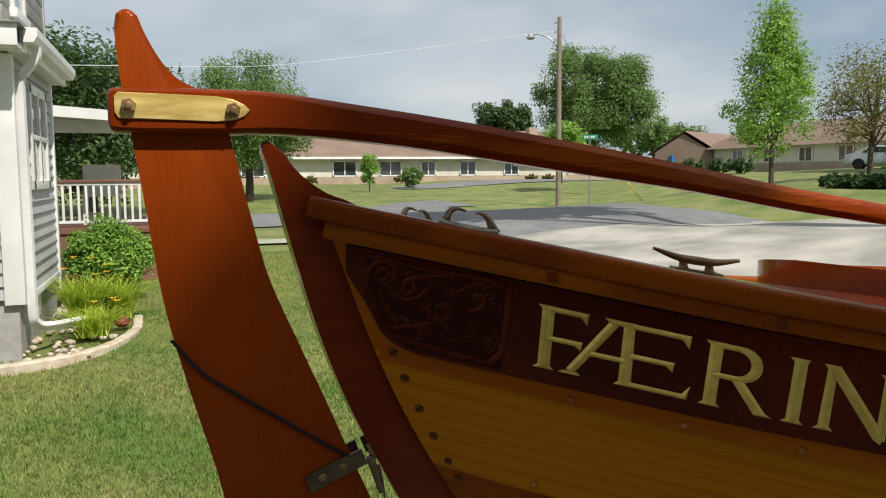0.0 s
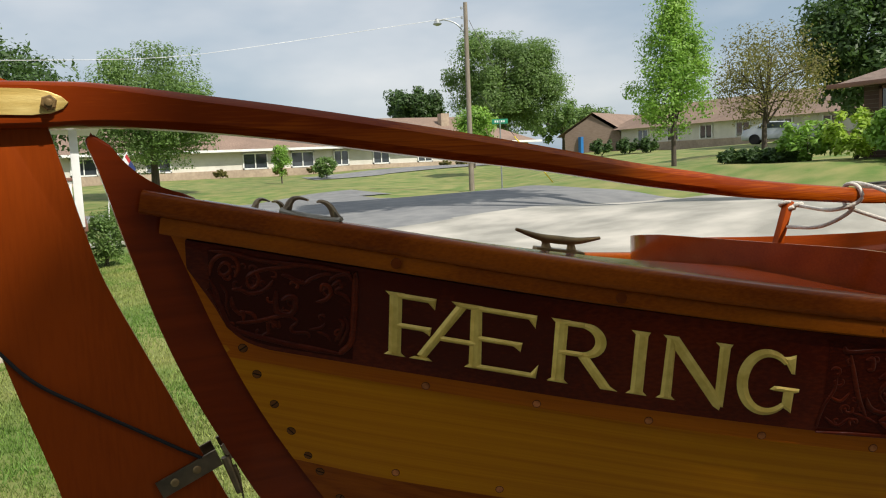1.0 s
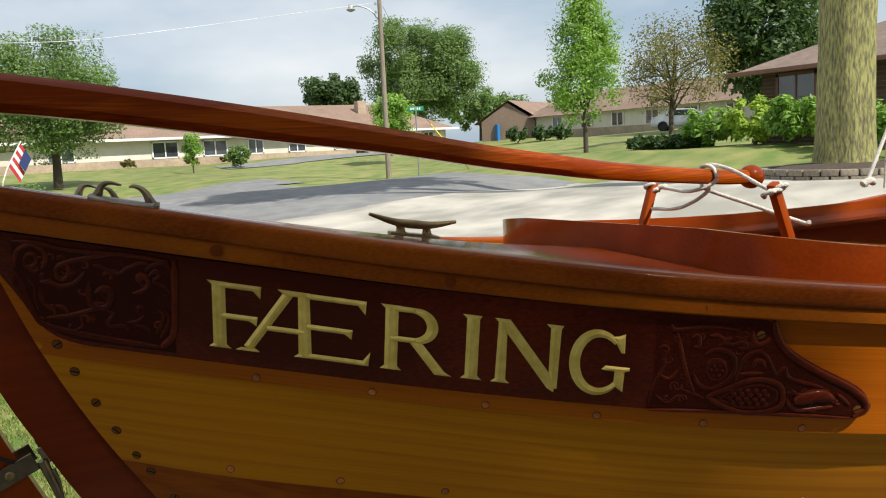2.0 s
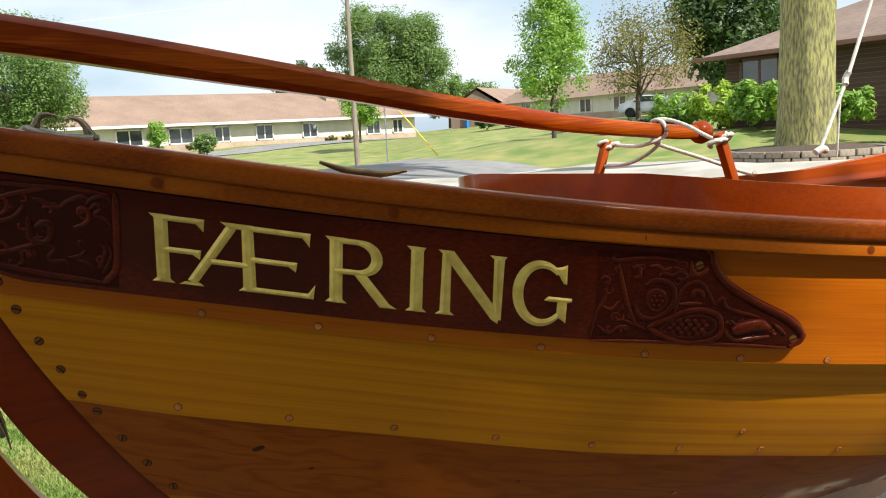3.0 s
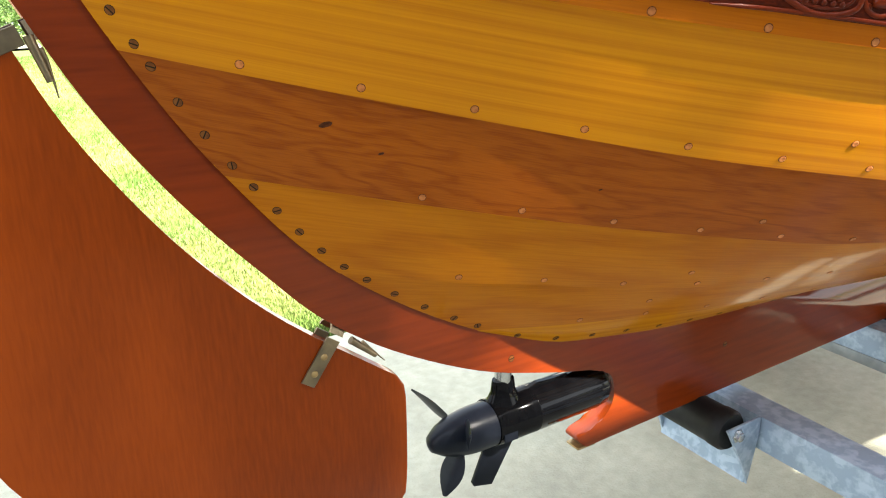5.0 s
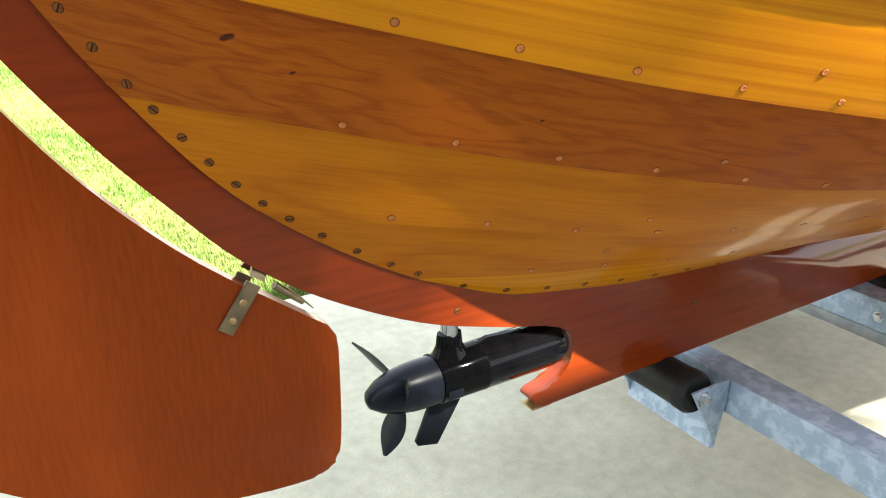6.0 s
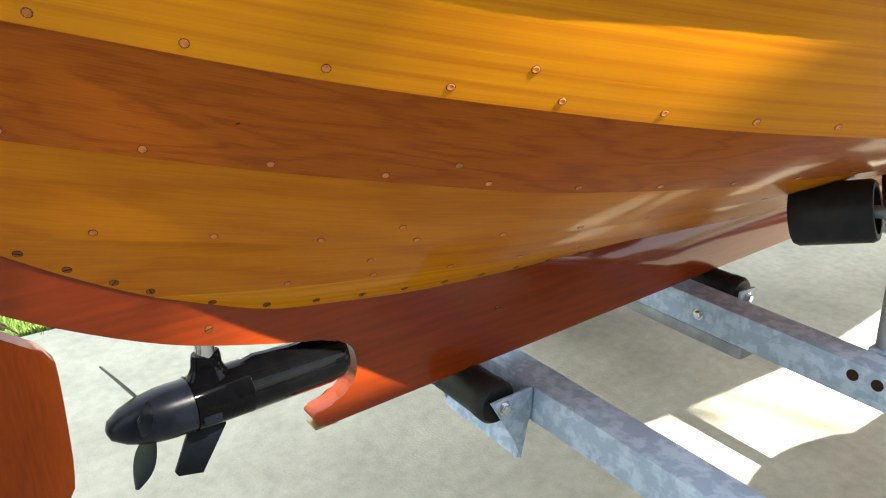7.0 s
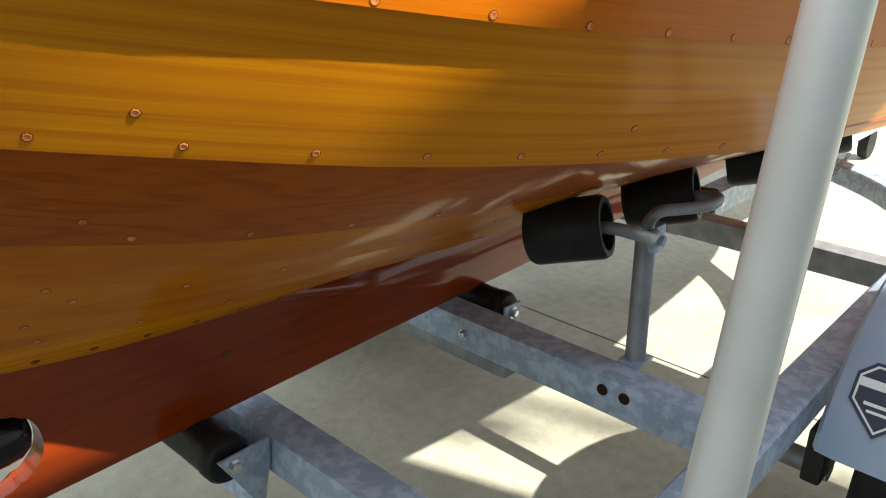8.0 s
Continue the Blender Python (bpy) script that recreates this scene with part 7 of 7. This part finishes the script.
hpart("corner_board", box(bmesh.new(), (UX - 0.06, 8.60, 2.8), (UX + 0.014, 8.67, 5.4), 0.003), SIDING, "grey upper corner board")
for y0, y1 in ((6.72, 6.80), (7.26, 7.34)):
    hpart("window_frame", box(bmesh.new(), (UX - 0.02, y0, 3.12), (UX + 0.035, y1, 4.7), 0.004), WHITE, "white upper window casing")
hpart("window", box(bmesh.new(), (UX - 0.02, 6.79, 3.16), (UX + 0.012, 7.27, 4.66)), GLASS, "dark upper window")
hpart("window_sill", box(bmesh.new(), (UX - 0.02, 6.68, 3.04), (UX + 0.06, 7.38, 3.12), 0.004), WHITE, "white window sill")
hpart("upper_eave", box(bmesh.new(), (-5.4, 6.1, 5.4), (-2.0, 8.9, 5.5)), WHITE, "white upper eave")
# window on the side wall
win = hpart("window", box(bmesh.new(), (WX - 0.01, 6.70, 1.62), (WX + 0.012, 7.52, 2.42)), GLASS, "white framed double-hung window")
for lo, hi in (((6.64, 1.56), (6.72, 2.48)), ((7.50, 1.56), (7.58, 2.48)), ((6.64, 2.40), (7.58, 2.48)), ((6.64, 1.56), (7.58, 1.64)), ((6.70, 2.0), (7.52, 2.045)), ((7.09, 1.6), (7.13, 2.45))):
    hpart("window_frame", box(bmesh.new(), (WX - 0.005, lo[0], lo[1]), (WX + 0.036, hi[0], hi[1]), 0.004), WHITE, "", win)
# downspout with elbows
bm = bmesh.new()


def spout(pts, w=0.032, d=0.024):
    sweep(bm, smooth_path(pts, 5), lambda i, n: [(w, -d), (w, d), (-w, d), (-w, -d)], up=(0.2, 0.9, 0.1))


spout([(WX + 0.19, 6.02, 2.70), (WX + 0.18, 6.02, 2.60), (WX + 0.09, 6.04, 2.48), (WX + 0.055, 6.06, 2.38), (WX + 0.055, 6.06, 1.2), (WX + 0.055, 6.06, 0.62), (WX + 0.07, 6.10, 0.48), (WX + 0.16, 6.25, 0.42), (WX + 0.42, 6.75, 0.38)])
hpart("downspout", bm, WHITE, "white bent downspout")
# basement vents
hpart("basement_window", box(bmesh.new(), (WX - 0.03, 6.55, 0.42), (WX - 0.015, 6.95, 0.62), 0.003), WHITE, "pale basement hatch")
hpart("basement_window", box(bmesh.new(), (WX - 0.03, 8.3, 0.42), (WX - 0.015, 8.75, 0.64), 0.003), WHITE, "pale basement hatch")

# porch
porch = thing("porch", "covered porch with white balusters and red-brown deck", "porch", (-2.0, 10.3, 0.3))
Q0 = Vector(porch.location)


def ppart(name, bm, mat, label="", parent=None):
    bmesh.ops.translate(bm, verts=bm.verts[:], vec=-Q0)
    return part(name, bm, mat, parent or porch, label, smooth=30)


PY = 10.10
ppart("deck", box(bmesh.new(), (-6.0, PY, 0.94), (-0.82, 13.0, 1.02), 0.004), DECK_RED, "red-brown stained deck")
ppart("skirt", box(bmesh.new(), (-6.0, PY + 0.03, 0.30), (-0.84, PY + 0.06, 0.95)), DECK_RED, "red-brown skirt boards")
ppart("hand_rail", box(bmesh.new(), (-6.0, PY - 0.02, 1.60), (-0.86, PY + 0.07, 1.64), 0.005), DECK_RED, "brown hand rail")
ppart("top_rail", box(bmesh.new(), (-6.0, PY, 1.565), (-0.88, PY + 0.04, 1.60), 0.003), WHITE)
ppart("bottom_rail", box(bmesh.new(), (-6.0, PY, 1.075), (-0.88, PY + 0.04, 1.11), 0.003), WHITE)
bm = bmesh.new()
box(bm, (-0.015, -0.015, 0), (0.015, 0.015, 0.46), 0.002)
BAL = mesh_of("baluster", bm, WHITE, 30)
for k in range(30):
    ob = new("baluster", BAL)
    ob.parent = porch
    ob.location = Vector((-0.98 - 0.092 * k, PY + 0.02, 1.108)) - Q0
for x in (-0.90, -3.2):
    ppart("porch_post", box(bmesh.new(), (x - 0.05, PY - 0.03, 1.0), (x + 0.05, PY + 0.07, 2.42), 0.006), WHITE, "white square porch post")
bm = bmesh.new()
v = [bm.verts.new(p) for p in ((-6.0, PY - 0.35, 2.82), (-0.55, PY - 0.35, 2.42), (-0.55, 13.2, 2.42), (-6.0, 13.2, 2.82), (-6.0, PY - 0.35, 2.66), (-0.55, PY - 0.35, 2.30), (-0.55, 13.2, 2.30), (-6.0, 13.2, 2.66))]
for q in ((0, 1, 2, 3), (4, 7, 6, 5), (0, 4, 5, 1), (1, 5, 6, 2), (2, 6, 7, 3), (3, 7, 4, 0)):
    bm.faces.new([v[i] for i in q])
ppart("porch_roof", bm, WHITE, "white fascia porch roof")
ppart("porch_beam", box(bmesh.new(), (-6.0, PY - 0.04, 2.24), (-0.80, PY + 0.08, 2.40), 0.004), WHITE, "white porch beam")
bm = bmesh.new()
for dx in (0.0, 0.42):
    for dy in (0.0, 0.4):
        box(bm, (-2.2 + dx, 10.8 + dy, 1.02), (-2.16 + dx, 10.84 + dy, 1.42))
box(bm, (-2.22, 10.78, 1.40), (-1.72, 11.26, 1.44), 0.01)
box(bm, (-2.22, 11.22, 1.40), (-1.72, 11.26, 1.85), 0.01)
whole("porch_chair", bm, WHITE, "white porch chair behind the balusters", "chair")

# rock bed, edging and garden things
bm0 = bmesh.new()
bmesh.ops.create_icosphere(bm0, subdivisions=1, radius=0.05)
for v in bm0.verts:
    v.co *= 1 + 0.3 * noise.noise(v.co * 30)
    v.co.z *= 0.6
ROCK = mesh_of("rock", bm0, PEBBLE, 60)
bed = thing("rock_bed", "bed of pale tan landscape rocks along the wall", "rocks", (-2.0, 6.8, 0.28))
for k in range(130):
    t = rr.random()
    y = 5.75 + 2.9 * t
    x = rr.uniform(-2.24, -1.62 + 0.1 * math.sin(3 * y) - (0.25 if y > 7.6 else 0))
    ob = new("rock", ROCK)
    ob.parent = bed
    s = rr.uniform(0.4, 1.0)
    ob.matrix_basis = Matrix.Translation((x + 2.0, y - 6.8, ground_z(x, y) - 0.30)) @ Matrix.Rotation(rr.uniform(0, 6), 4, "Z") @ Matrix.Diagonal((s, s * rr.uniform(0.7, 1.2), s, 1))
bm = bmesh.new()
path = smooth_path([(-4.2, 5.45, 0.24), (-2.6, 5.55, 0.27), (-1.75, 5.95, 0.27), (-1.42, 6.7, 0.28), (-1.40, 7.4, 0.30)], 6)
sweep(bm, path, lambda i, n: [(0.045, -0.12), (0.045, -0.035), (0.03, -0.02), (-0.03, -0.02), (-0.045, -0.035), (-0.045, -0.12)])
whole("kerb_edging", bm, PEBBLE, "pale cast concrete bed edging", "edging", kind="structure")
lamp_t = thing("garden_light", "small black solar garden light on a stake", "lamp", (-1.71, 7.15, 0.28))
bm = bmesh.new()
lathe(bm, [(0.012, -0.05), (0.012, 0.14)], 10)
part("stake", bm, DARK_IRON, lamp_t)
bm = bmesh.new()
lathe(bm, [(0.035, 0.14), (0.042, 0.15), (0.042, 0.20), (0.055, 0.205), (0.05, 0.225), (0.02, 0.235)], 14)
part("lantern", bm, DARK_IRON, lamp_t)
bm = bmesh.new()
lathe(bm, [(0.04, 0), (0.07, 0.03), (0.06, 0.07), (0.02, 0.10)], 12)
whole("garden_ornament", bm, FLOWER_RED, "small red-brown garden ornament among rocks", "ornament", (-1.52, 6.85, 0.27))
# little flag on a stick
fl = thing("garden_flag", "small striped flag on a thin stick by the porch", "flag", (-0.40, 15.0, 0.45))
bm = bmesh.new()
tube(bm, [(0, 0, 0), (0.06, 0, 0.9), (0.42, 0, 1.62)], 0.012, 8, 3)
part("stick", bm, WHITE, fl)
for k in range(7):
    bm = bmesh.new()
    rows_ = []
    for i in range(9):
        t = i / 8
        row = []
        for e in (k, k + 1):
            s = e / 7
            p = Vector((0.40 - 0.30 * s * 0.2 + 0.34 * t * 0.45 - 0.16 * s, -0.03 * math.sin(5 * t), 1.60 - 0.05 * t - 0.42 * s - 0.34 * t * 0.75))
            row.append(bm.verts.new(p))
        rows_.append(row)
    for a, b in zip(rows_, rows_[1:]):
        f = bm.faces.new((a[0], a[1], b[1], b[0]))
    part("stripe", bm, FLAG_RED if k % 2 == 0 else FLAG_WHITE, fl, smooth=60)
bm = bmesh.new()
v = [bm.verts.new(p) for p in ((0.469, -0.045, 1.46), (0.553, -0.05, 1.295), (0.432, -0.05, 1.064), (0.348, -0.045, 1.23))]
bm.faces.new(v)
part("canton", bm, FLAG_BLUE, fl, smooth=0)

# ---------- street furniture ----------
pole = thing("street_pole", "weathered wooden utility pole with a street lamp arm", "utility pole", (15.12, 30.08, 0.2))
bm = bmesh.new()
tube(bm, [(0, 0, 0), (0.01, 0, 4), (0.02, 0, 8.25)], 0.125, 14, 3, taper=0.09)
part("pole", bm, POLE_WOOD, pole)
bm = bmesh.new()
tube(bm, [(0.0, 0.05, 6.9), (-0.35, 0.18, 7.35), (-0.8, 0.4, 7.55), (-1.0, 0.52, 7.52)], 0.03, 8, 5)
part("lamp_arm", bm, LAMP_GREY, pole)
bm = bmesh.new()
lathe(bm, [(0.05, 0.16), (0.10, 0.12), (0.13, 0.0), (0.20, -0.06), (0.17, -0.10), (0.06, -0.15)], 16, Matrix.Translation((-1.1, 0.55, 7.46)))
part("lamp_head", bm, LAMP_GREY, pole)
for z in (7.2, 7.55, 7.95):
    bm = bmesh.new()
    lathe(bm, [(0.03, 0), (0.05, 0.02), (0.05, 0.10), (0.03, 0.12)], 10, Matrix.Translation((-0.17, 0.0, z)))
    part("insulator", bm, LAMP_GREY, pole)
bm = bmesh.new()
tube(bm, [(15.25, 30.0, 7.7), (15.9, 29.2, 5.6)], 0.012, 6, 1)
whole("drop_wire", bm, DARK_IRON, "thin wire running down from the pole", "wire")
bm = bmesh.new()
tube(bm, [(-5.2, 13.0, 3.35), (-3.05, 17.0, 3.98), (1.88, 24.9, 5.19), (6.78, 31.2, 6.64), (14.95, 30.1, 7.85)], 0.009, 6, 5)
whole("service_wire", bm, WHITE, "pale twisted service wire running to the pole", "wire")
sign = thing("street_sign", "green street name sign on a steel post", "sign", (15.32, 27.7, 0.35))
bm = bmesh.new()
tube(bm, [(0, 0, 0), (0, 0, 2.86)], 0.03, 8, 1)
part("post", bm, GALV_DULL, sign)
for rot, z in ((-0.5, 2.72), (1.05, 2.53)):
    m = Matrix.Rotation(rot, 4, "Z")
    part("sign_blade", box(bmesh.new(), (-0.33, -0.008, z), (0.33, 0.008, z + 0.20), 0.003, m), SIGN_GREEN, sign, "green blade with pale bars")
    bm = bmesh.new()
    for k in range(5):
        box(bm, (-0.22 + 0.09 * k, -0.012, z + 0.06), (-0.16 + 0.09 * k, 0.012, z + 0.15), 0.0, m)
    part("bars", bm, SIGN_WHITE, sign, "pale bars")
bm = bmesh.new()
tube(bm, [(15.5, 29.9, 4.6), (17.3, 26.5, 0.3)], 0.012, 6, 1)
guy = whole("guy_wire", bm, DARK_IRON, "slanting guy wire with a yellow guard", "wire")
bm = bmesh.new()
tube(bm, [(16.35, 28.3, 2.55), (17.2, 26.7, 0.55)], 0.028, 8, 1)
part("guard", bm, YELLOW_PLASTIC, guy, "yellow plastic guard")

# ---------- long low building ----------
long_b = thing("long_building", "long low cream building with a brown shingled roof", "building", (2.0, 60.0, 0.9))
L0 = Vector(long_b.location)


def lpart(name, bm, mat, label="", parent=None, off=None):
    bmesh.ops.translate(bm, verts=bm.verts[:], vec=-(off or L0))
    return part(name, bm, mat, parent or long_b, label, smooth=30)


lpart("wall", box(bmesh.new(), (-14.0, 60.0, 1.55), (36.5, 70.0, 3.1)), CREAM, "cream clapboard wall")
lpart("base_course", box(bmesh.new(), (-14.05, 59.93, 0.3), (36.55, 70.0, 1.62), 0.02), TAN, "tan brick base")
bm = bmesh.new()
v = [bm.verts.new(p) for p in ((-15, 59.2, 3.02), (37.4, 59.2, 3.02), (37.4, 72.0, 3.02), (-15, 72.0, 3.02), (-11, 66, 5.7), (32.8, 66, 5.7))]
for q in ((0, 1, 5, 4), (1, 2, 5), (2, 3, 4, 5), (3, 0, 4), (0, 3, 2, 1)):
    bm.faces.new([v[i] for i in q])
lpart("roof", bm, ROOF_BROWN, "brown hipped shingle roof")
lpart("fascia", box(bmesh.new(), (-15.02, 59.14, 2.98), (37.42, 59.2, 3.16)), WHITE, "white fascia")
lpart("chimney", box(bmesh.new(), (29.6, 63.6, 4.6), (30.4, 64.4, 5.9)), TAN, "tan chimney")
for x, w in ((-6.0, 1.6), (-1.0, 1.6), (4.0, 1.6), (11.0, 1.75), (14.75, 1.7), (18.25, 1.1), (21.6, 1.3), (25.6, 1.2), (31.6, 1.2), (34.2, 0.9)):
    wn_ = lpart("window", box(bmesh.new(), (x, 59.96, 1.72), (x + w, 60.01, 2.78)), GLASS, "white framed window")
    for a, b in (((x - 0.09, 1.62), (x, 2.88)), ((x + w, 1.62), (x + w + 0.09, 2.88)), ((x - 0.09, 2.78), (x + w + 0.09, 2.88)), ((x - 0.09, 1.62), (x + w + 0.09, 1.72)), ((x + w / 2 - 0.04, 1.7), (x + w / 2 + 0.04, 2.8))):
        lpart("window_frame", box(bmesh.new(), (a[0], 59.90, a[1]), (b[0], 59.985, b[1])), WHITE, "", wn_)

# second building with a gable and a long wing
gab = thing("gable_building", "brown gabled building with a long cream wing", "building", (47.0, 60.0, 1.8))
G0 = Vector(gab.location)
bm = bmesh.new()
v = [bm.verts.new(p) for p in ((44.2, 65.5, 1.6), (48.3, 62.0, 1.6), (48.3, 62.0, 3.7), (44.2, 65.5, 3.7), (46.2, 63.8, 5.5), (56, 72, 1.6), (60, 67, 1.6), (60, 67, 3.7), (56, 72, 3.7), (58, 70, 5.5))]
for q in ((0, 1, 2, 4, 3), (1, 6, 7, 2), (5, 8, 9, 7, 6), (0, 3, 8, 5)):
    bm.faces.new([v[i] for i in q])
lpart("wall", bm, GABLE_BROWN, "brown gable wall", gab, G0)
bm = bmesh.new()
v = [bm.verts.new(p) for p in ((49.0, 61.3, 3.45), (46.1, 63.5, 5.75), (58, 70.0, 5.75), (61, 66.4, 3.45), (43.5, 66.0, 3.45), (55.5, 73, 3.45))]
bm.faces.new((v[0], v[3], v[2], v[1])), bm.faces.new((v[1], v[2], v[5], v[4]))
lpart("roof", bm, ROOF_BROWN, "brown shingle roof", gab, G0)
lpart("door", box(bmesh.new(), (45.15, 64.1, 1.7), (45.45, 64.55, 3.4), 0, None), BLUE_DOOR, "blue door", gab, G0)
lpart("wing_wall", box(bmesh.new(), (48.5, 34.0, 1.9), (54.0, 62.5, 4.0)), CREAM, "cream wing wall", gab, G0)
lpart("wing_base", box(bmesh.new(), (48.42, 34.0, 1.5), (54.0, 62.5, 2.5)), TAN, "tan brick base", gab, G0)
bm = bmesh.new()
v = [bm.verts.new(p) for p in ((47.7, 33, 3.9), (47.7, 63, 3.9), (52, 61, 6.1), (52, 36, 6.1), (57, 33, 3.9), (57, 63, 3.9))]
for q in ((0, 1, 2, 3), (0, 3, 4), (1, 5, 2), (3, 2, 5, 4)):
    bm.faces.new([v[i] for i in q])
lpart("wing_roof", bm, ROOF_BROWN, "brown shingle roof", gab, G0)
for k in range(6):
    y = 37.5 + 4.1 * k
    wn_ = lpart("window", box(bmesh.new(), (48.43, y, 2.65), (48.47, y + 1.3, 3.65)), GLASS, "white framed window", gab, G0)
    lpart("window_frame", box(bmesh.new(), (48.40, y - 0.12, 2.55), (48.45, y, 3.75)), WHITE, "", wn_, G0)
    lpart("window_frame", box(bmesh.new(), (48.40, y + 1.3, 2.55), (48.45, y + 1.42, 3.75)), WHITE, "", wn_, G0)
    lpart("window_frame", box(bmesh.new(), (48.39, y + 0.6, 2.6), (48.44, y + 0.7, 3.7)), WHITE, "", wn_, G0)

# brick house on the right
bh = thing("brick_house", "dark brown brick house with a brown hipped roof", "house", (18.1, 8.0, 1.2))
R0 = Vector(bh.location)
lpart("wall", box(bmesh.new(), (18.05, -4.0, 0.9), (26.0, 13.1, 3.25)), BRICK_FAR, "dark brown brick wall", bh, R0)
bm = bmesh.new()
v = [bm.verts.new(p) for p in ((17.45, -4.6, 3.16), (17.45, 13.7, 3.16), (26.6, 13.7, 3.16), (26.6, -4.6, 3.16), (21.6, 9.8, 4.85), (21.6, -0.5, 4.85))]
for q in ((0, 1, 4, 5), (1, 2, 4), (2, 3, 5, 4), (3, 0, 5), (0, 3, 2, 1)):
    bm.faces.new([v[i] for i in q])
lpart("roof", bm, ROOF_DARK, "dark brown hipped shingle roof", bh, R0)
lpart("gutter", box(bmesh.new(), (17.36, -4.6, 3.08), (17.46, 13.7, 3.20), 0.02), DECK_RED, "dark brown gutter", bh, R0)
wn_ = lpart("window", box(bmesh.new(), (18.01, 11.5, 1.75), (18.06, 12.55, 3.02)), GLASS, "dark window with brown frame", bh, R0)
for a, b in (((11.42, 1.7), (11.5, 3.08)), ((12.55, 1.7), (12.63, 3.08)), ((11.42, 3.0), (12.63, 3.08)), ((12.0, 1.75), (12.05, 3.02))):
    lpart("window_frame", box(bmesh.new(), (17.99, a[0], a[1]), (18.05, b[0], b[1])), DECK_RED, "", wn_, R0)

# parked car behind the hostas
car = thing("parked_car", "silver parked car half hidden by low plants", "car", (39.2, 34.6, ground_z(39.2, 34.6) - 0.03))
body = [(-2.1, 0.28), (-2.15, 0.62), (-1.9, 0.86), (-1.15, 0.95), (-0.55, 1.38), (0.75, 1.42), (1.45, 1.02), (2.0, 0.92), (2.15, 0.6), (2.1, 0.28)]
MC = Matrix.Rotation(radians(128), 4, "Z")
bm = slab(bmesh.new(), body, -0.82, 0.82, 0.10)
bmesh.ops.transform(bm, matrix=MC, verts=bm.verts[:])
part("body", bm, CAR_PAINT, car, "silver bodywork", smooth=40)
for y in (-0.825, 0.825):
    bm = slab(bmesh.new(), [(-0.95, 0.98), (-0.5, 1.32), (0.7, 1.35), (1.2, 1.0)], y - 0.006, y + 0.006, 0.0)
    bmesh.ops.transform(bm, matrix=MC, verts=bm.verts[:])
    part("side_window", bm, GLASS, car, smooth=20)
    for x in (-1.35, 1.35):
        bm = bmesh.new()
        lathe(bm, [(0.20, -0.1), (0.31, -0.1), (0.33, -0.06), (0.33, 0.06), (0.31, 0.1), (0.20, 0.1)], 24, MC @ Matrix.Translation((x, y * 0.93, 0.33)) @ Matrix.Rotation(radians(90), 4, "X"))
        w_ = part("wheel", bm, RUBBER, car, "black tyre", smooth=40)
        bm = bmesh.new()
        lathe(bm, [(0.05, -0.08), (0.20, -0.09), (0.20, 0.09), (0.05, 0.08)], 20, MC @ Matrix.Translation((x, y * 0.93, 0.33)) @ Matrix.Rotation(radians(90), 4, "X"))
        part("rim", bm, STEEL, w_, smooth=40)

# plain unseen house and garage blocks, added to close the place and stop sun
bm = box(bmesh.new(), (-0.15, -5.0, 0.0), (2.20, -3.4, 4.52), 0.03)
whole("garage", bm, BLOCKER_SIDING, "plain blue-grey block added behind the driveway against the sun", "garage", kind="structure", smooth=0)
bm = box(bmesh.new(), (-8.0, -6.5, 0.0), (-0.16, -3.38, 6.4), 0.03)
whole("sun_blocking_wall", bm, BLOCKER_SIDING, "plain blue-grey wall added behind the driveway against the sun", "house", kind="structure", smooth=0)
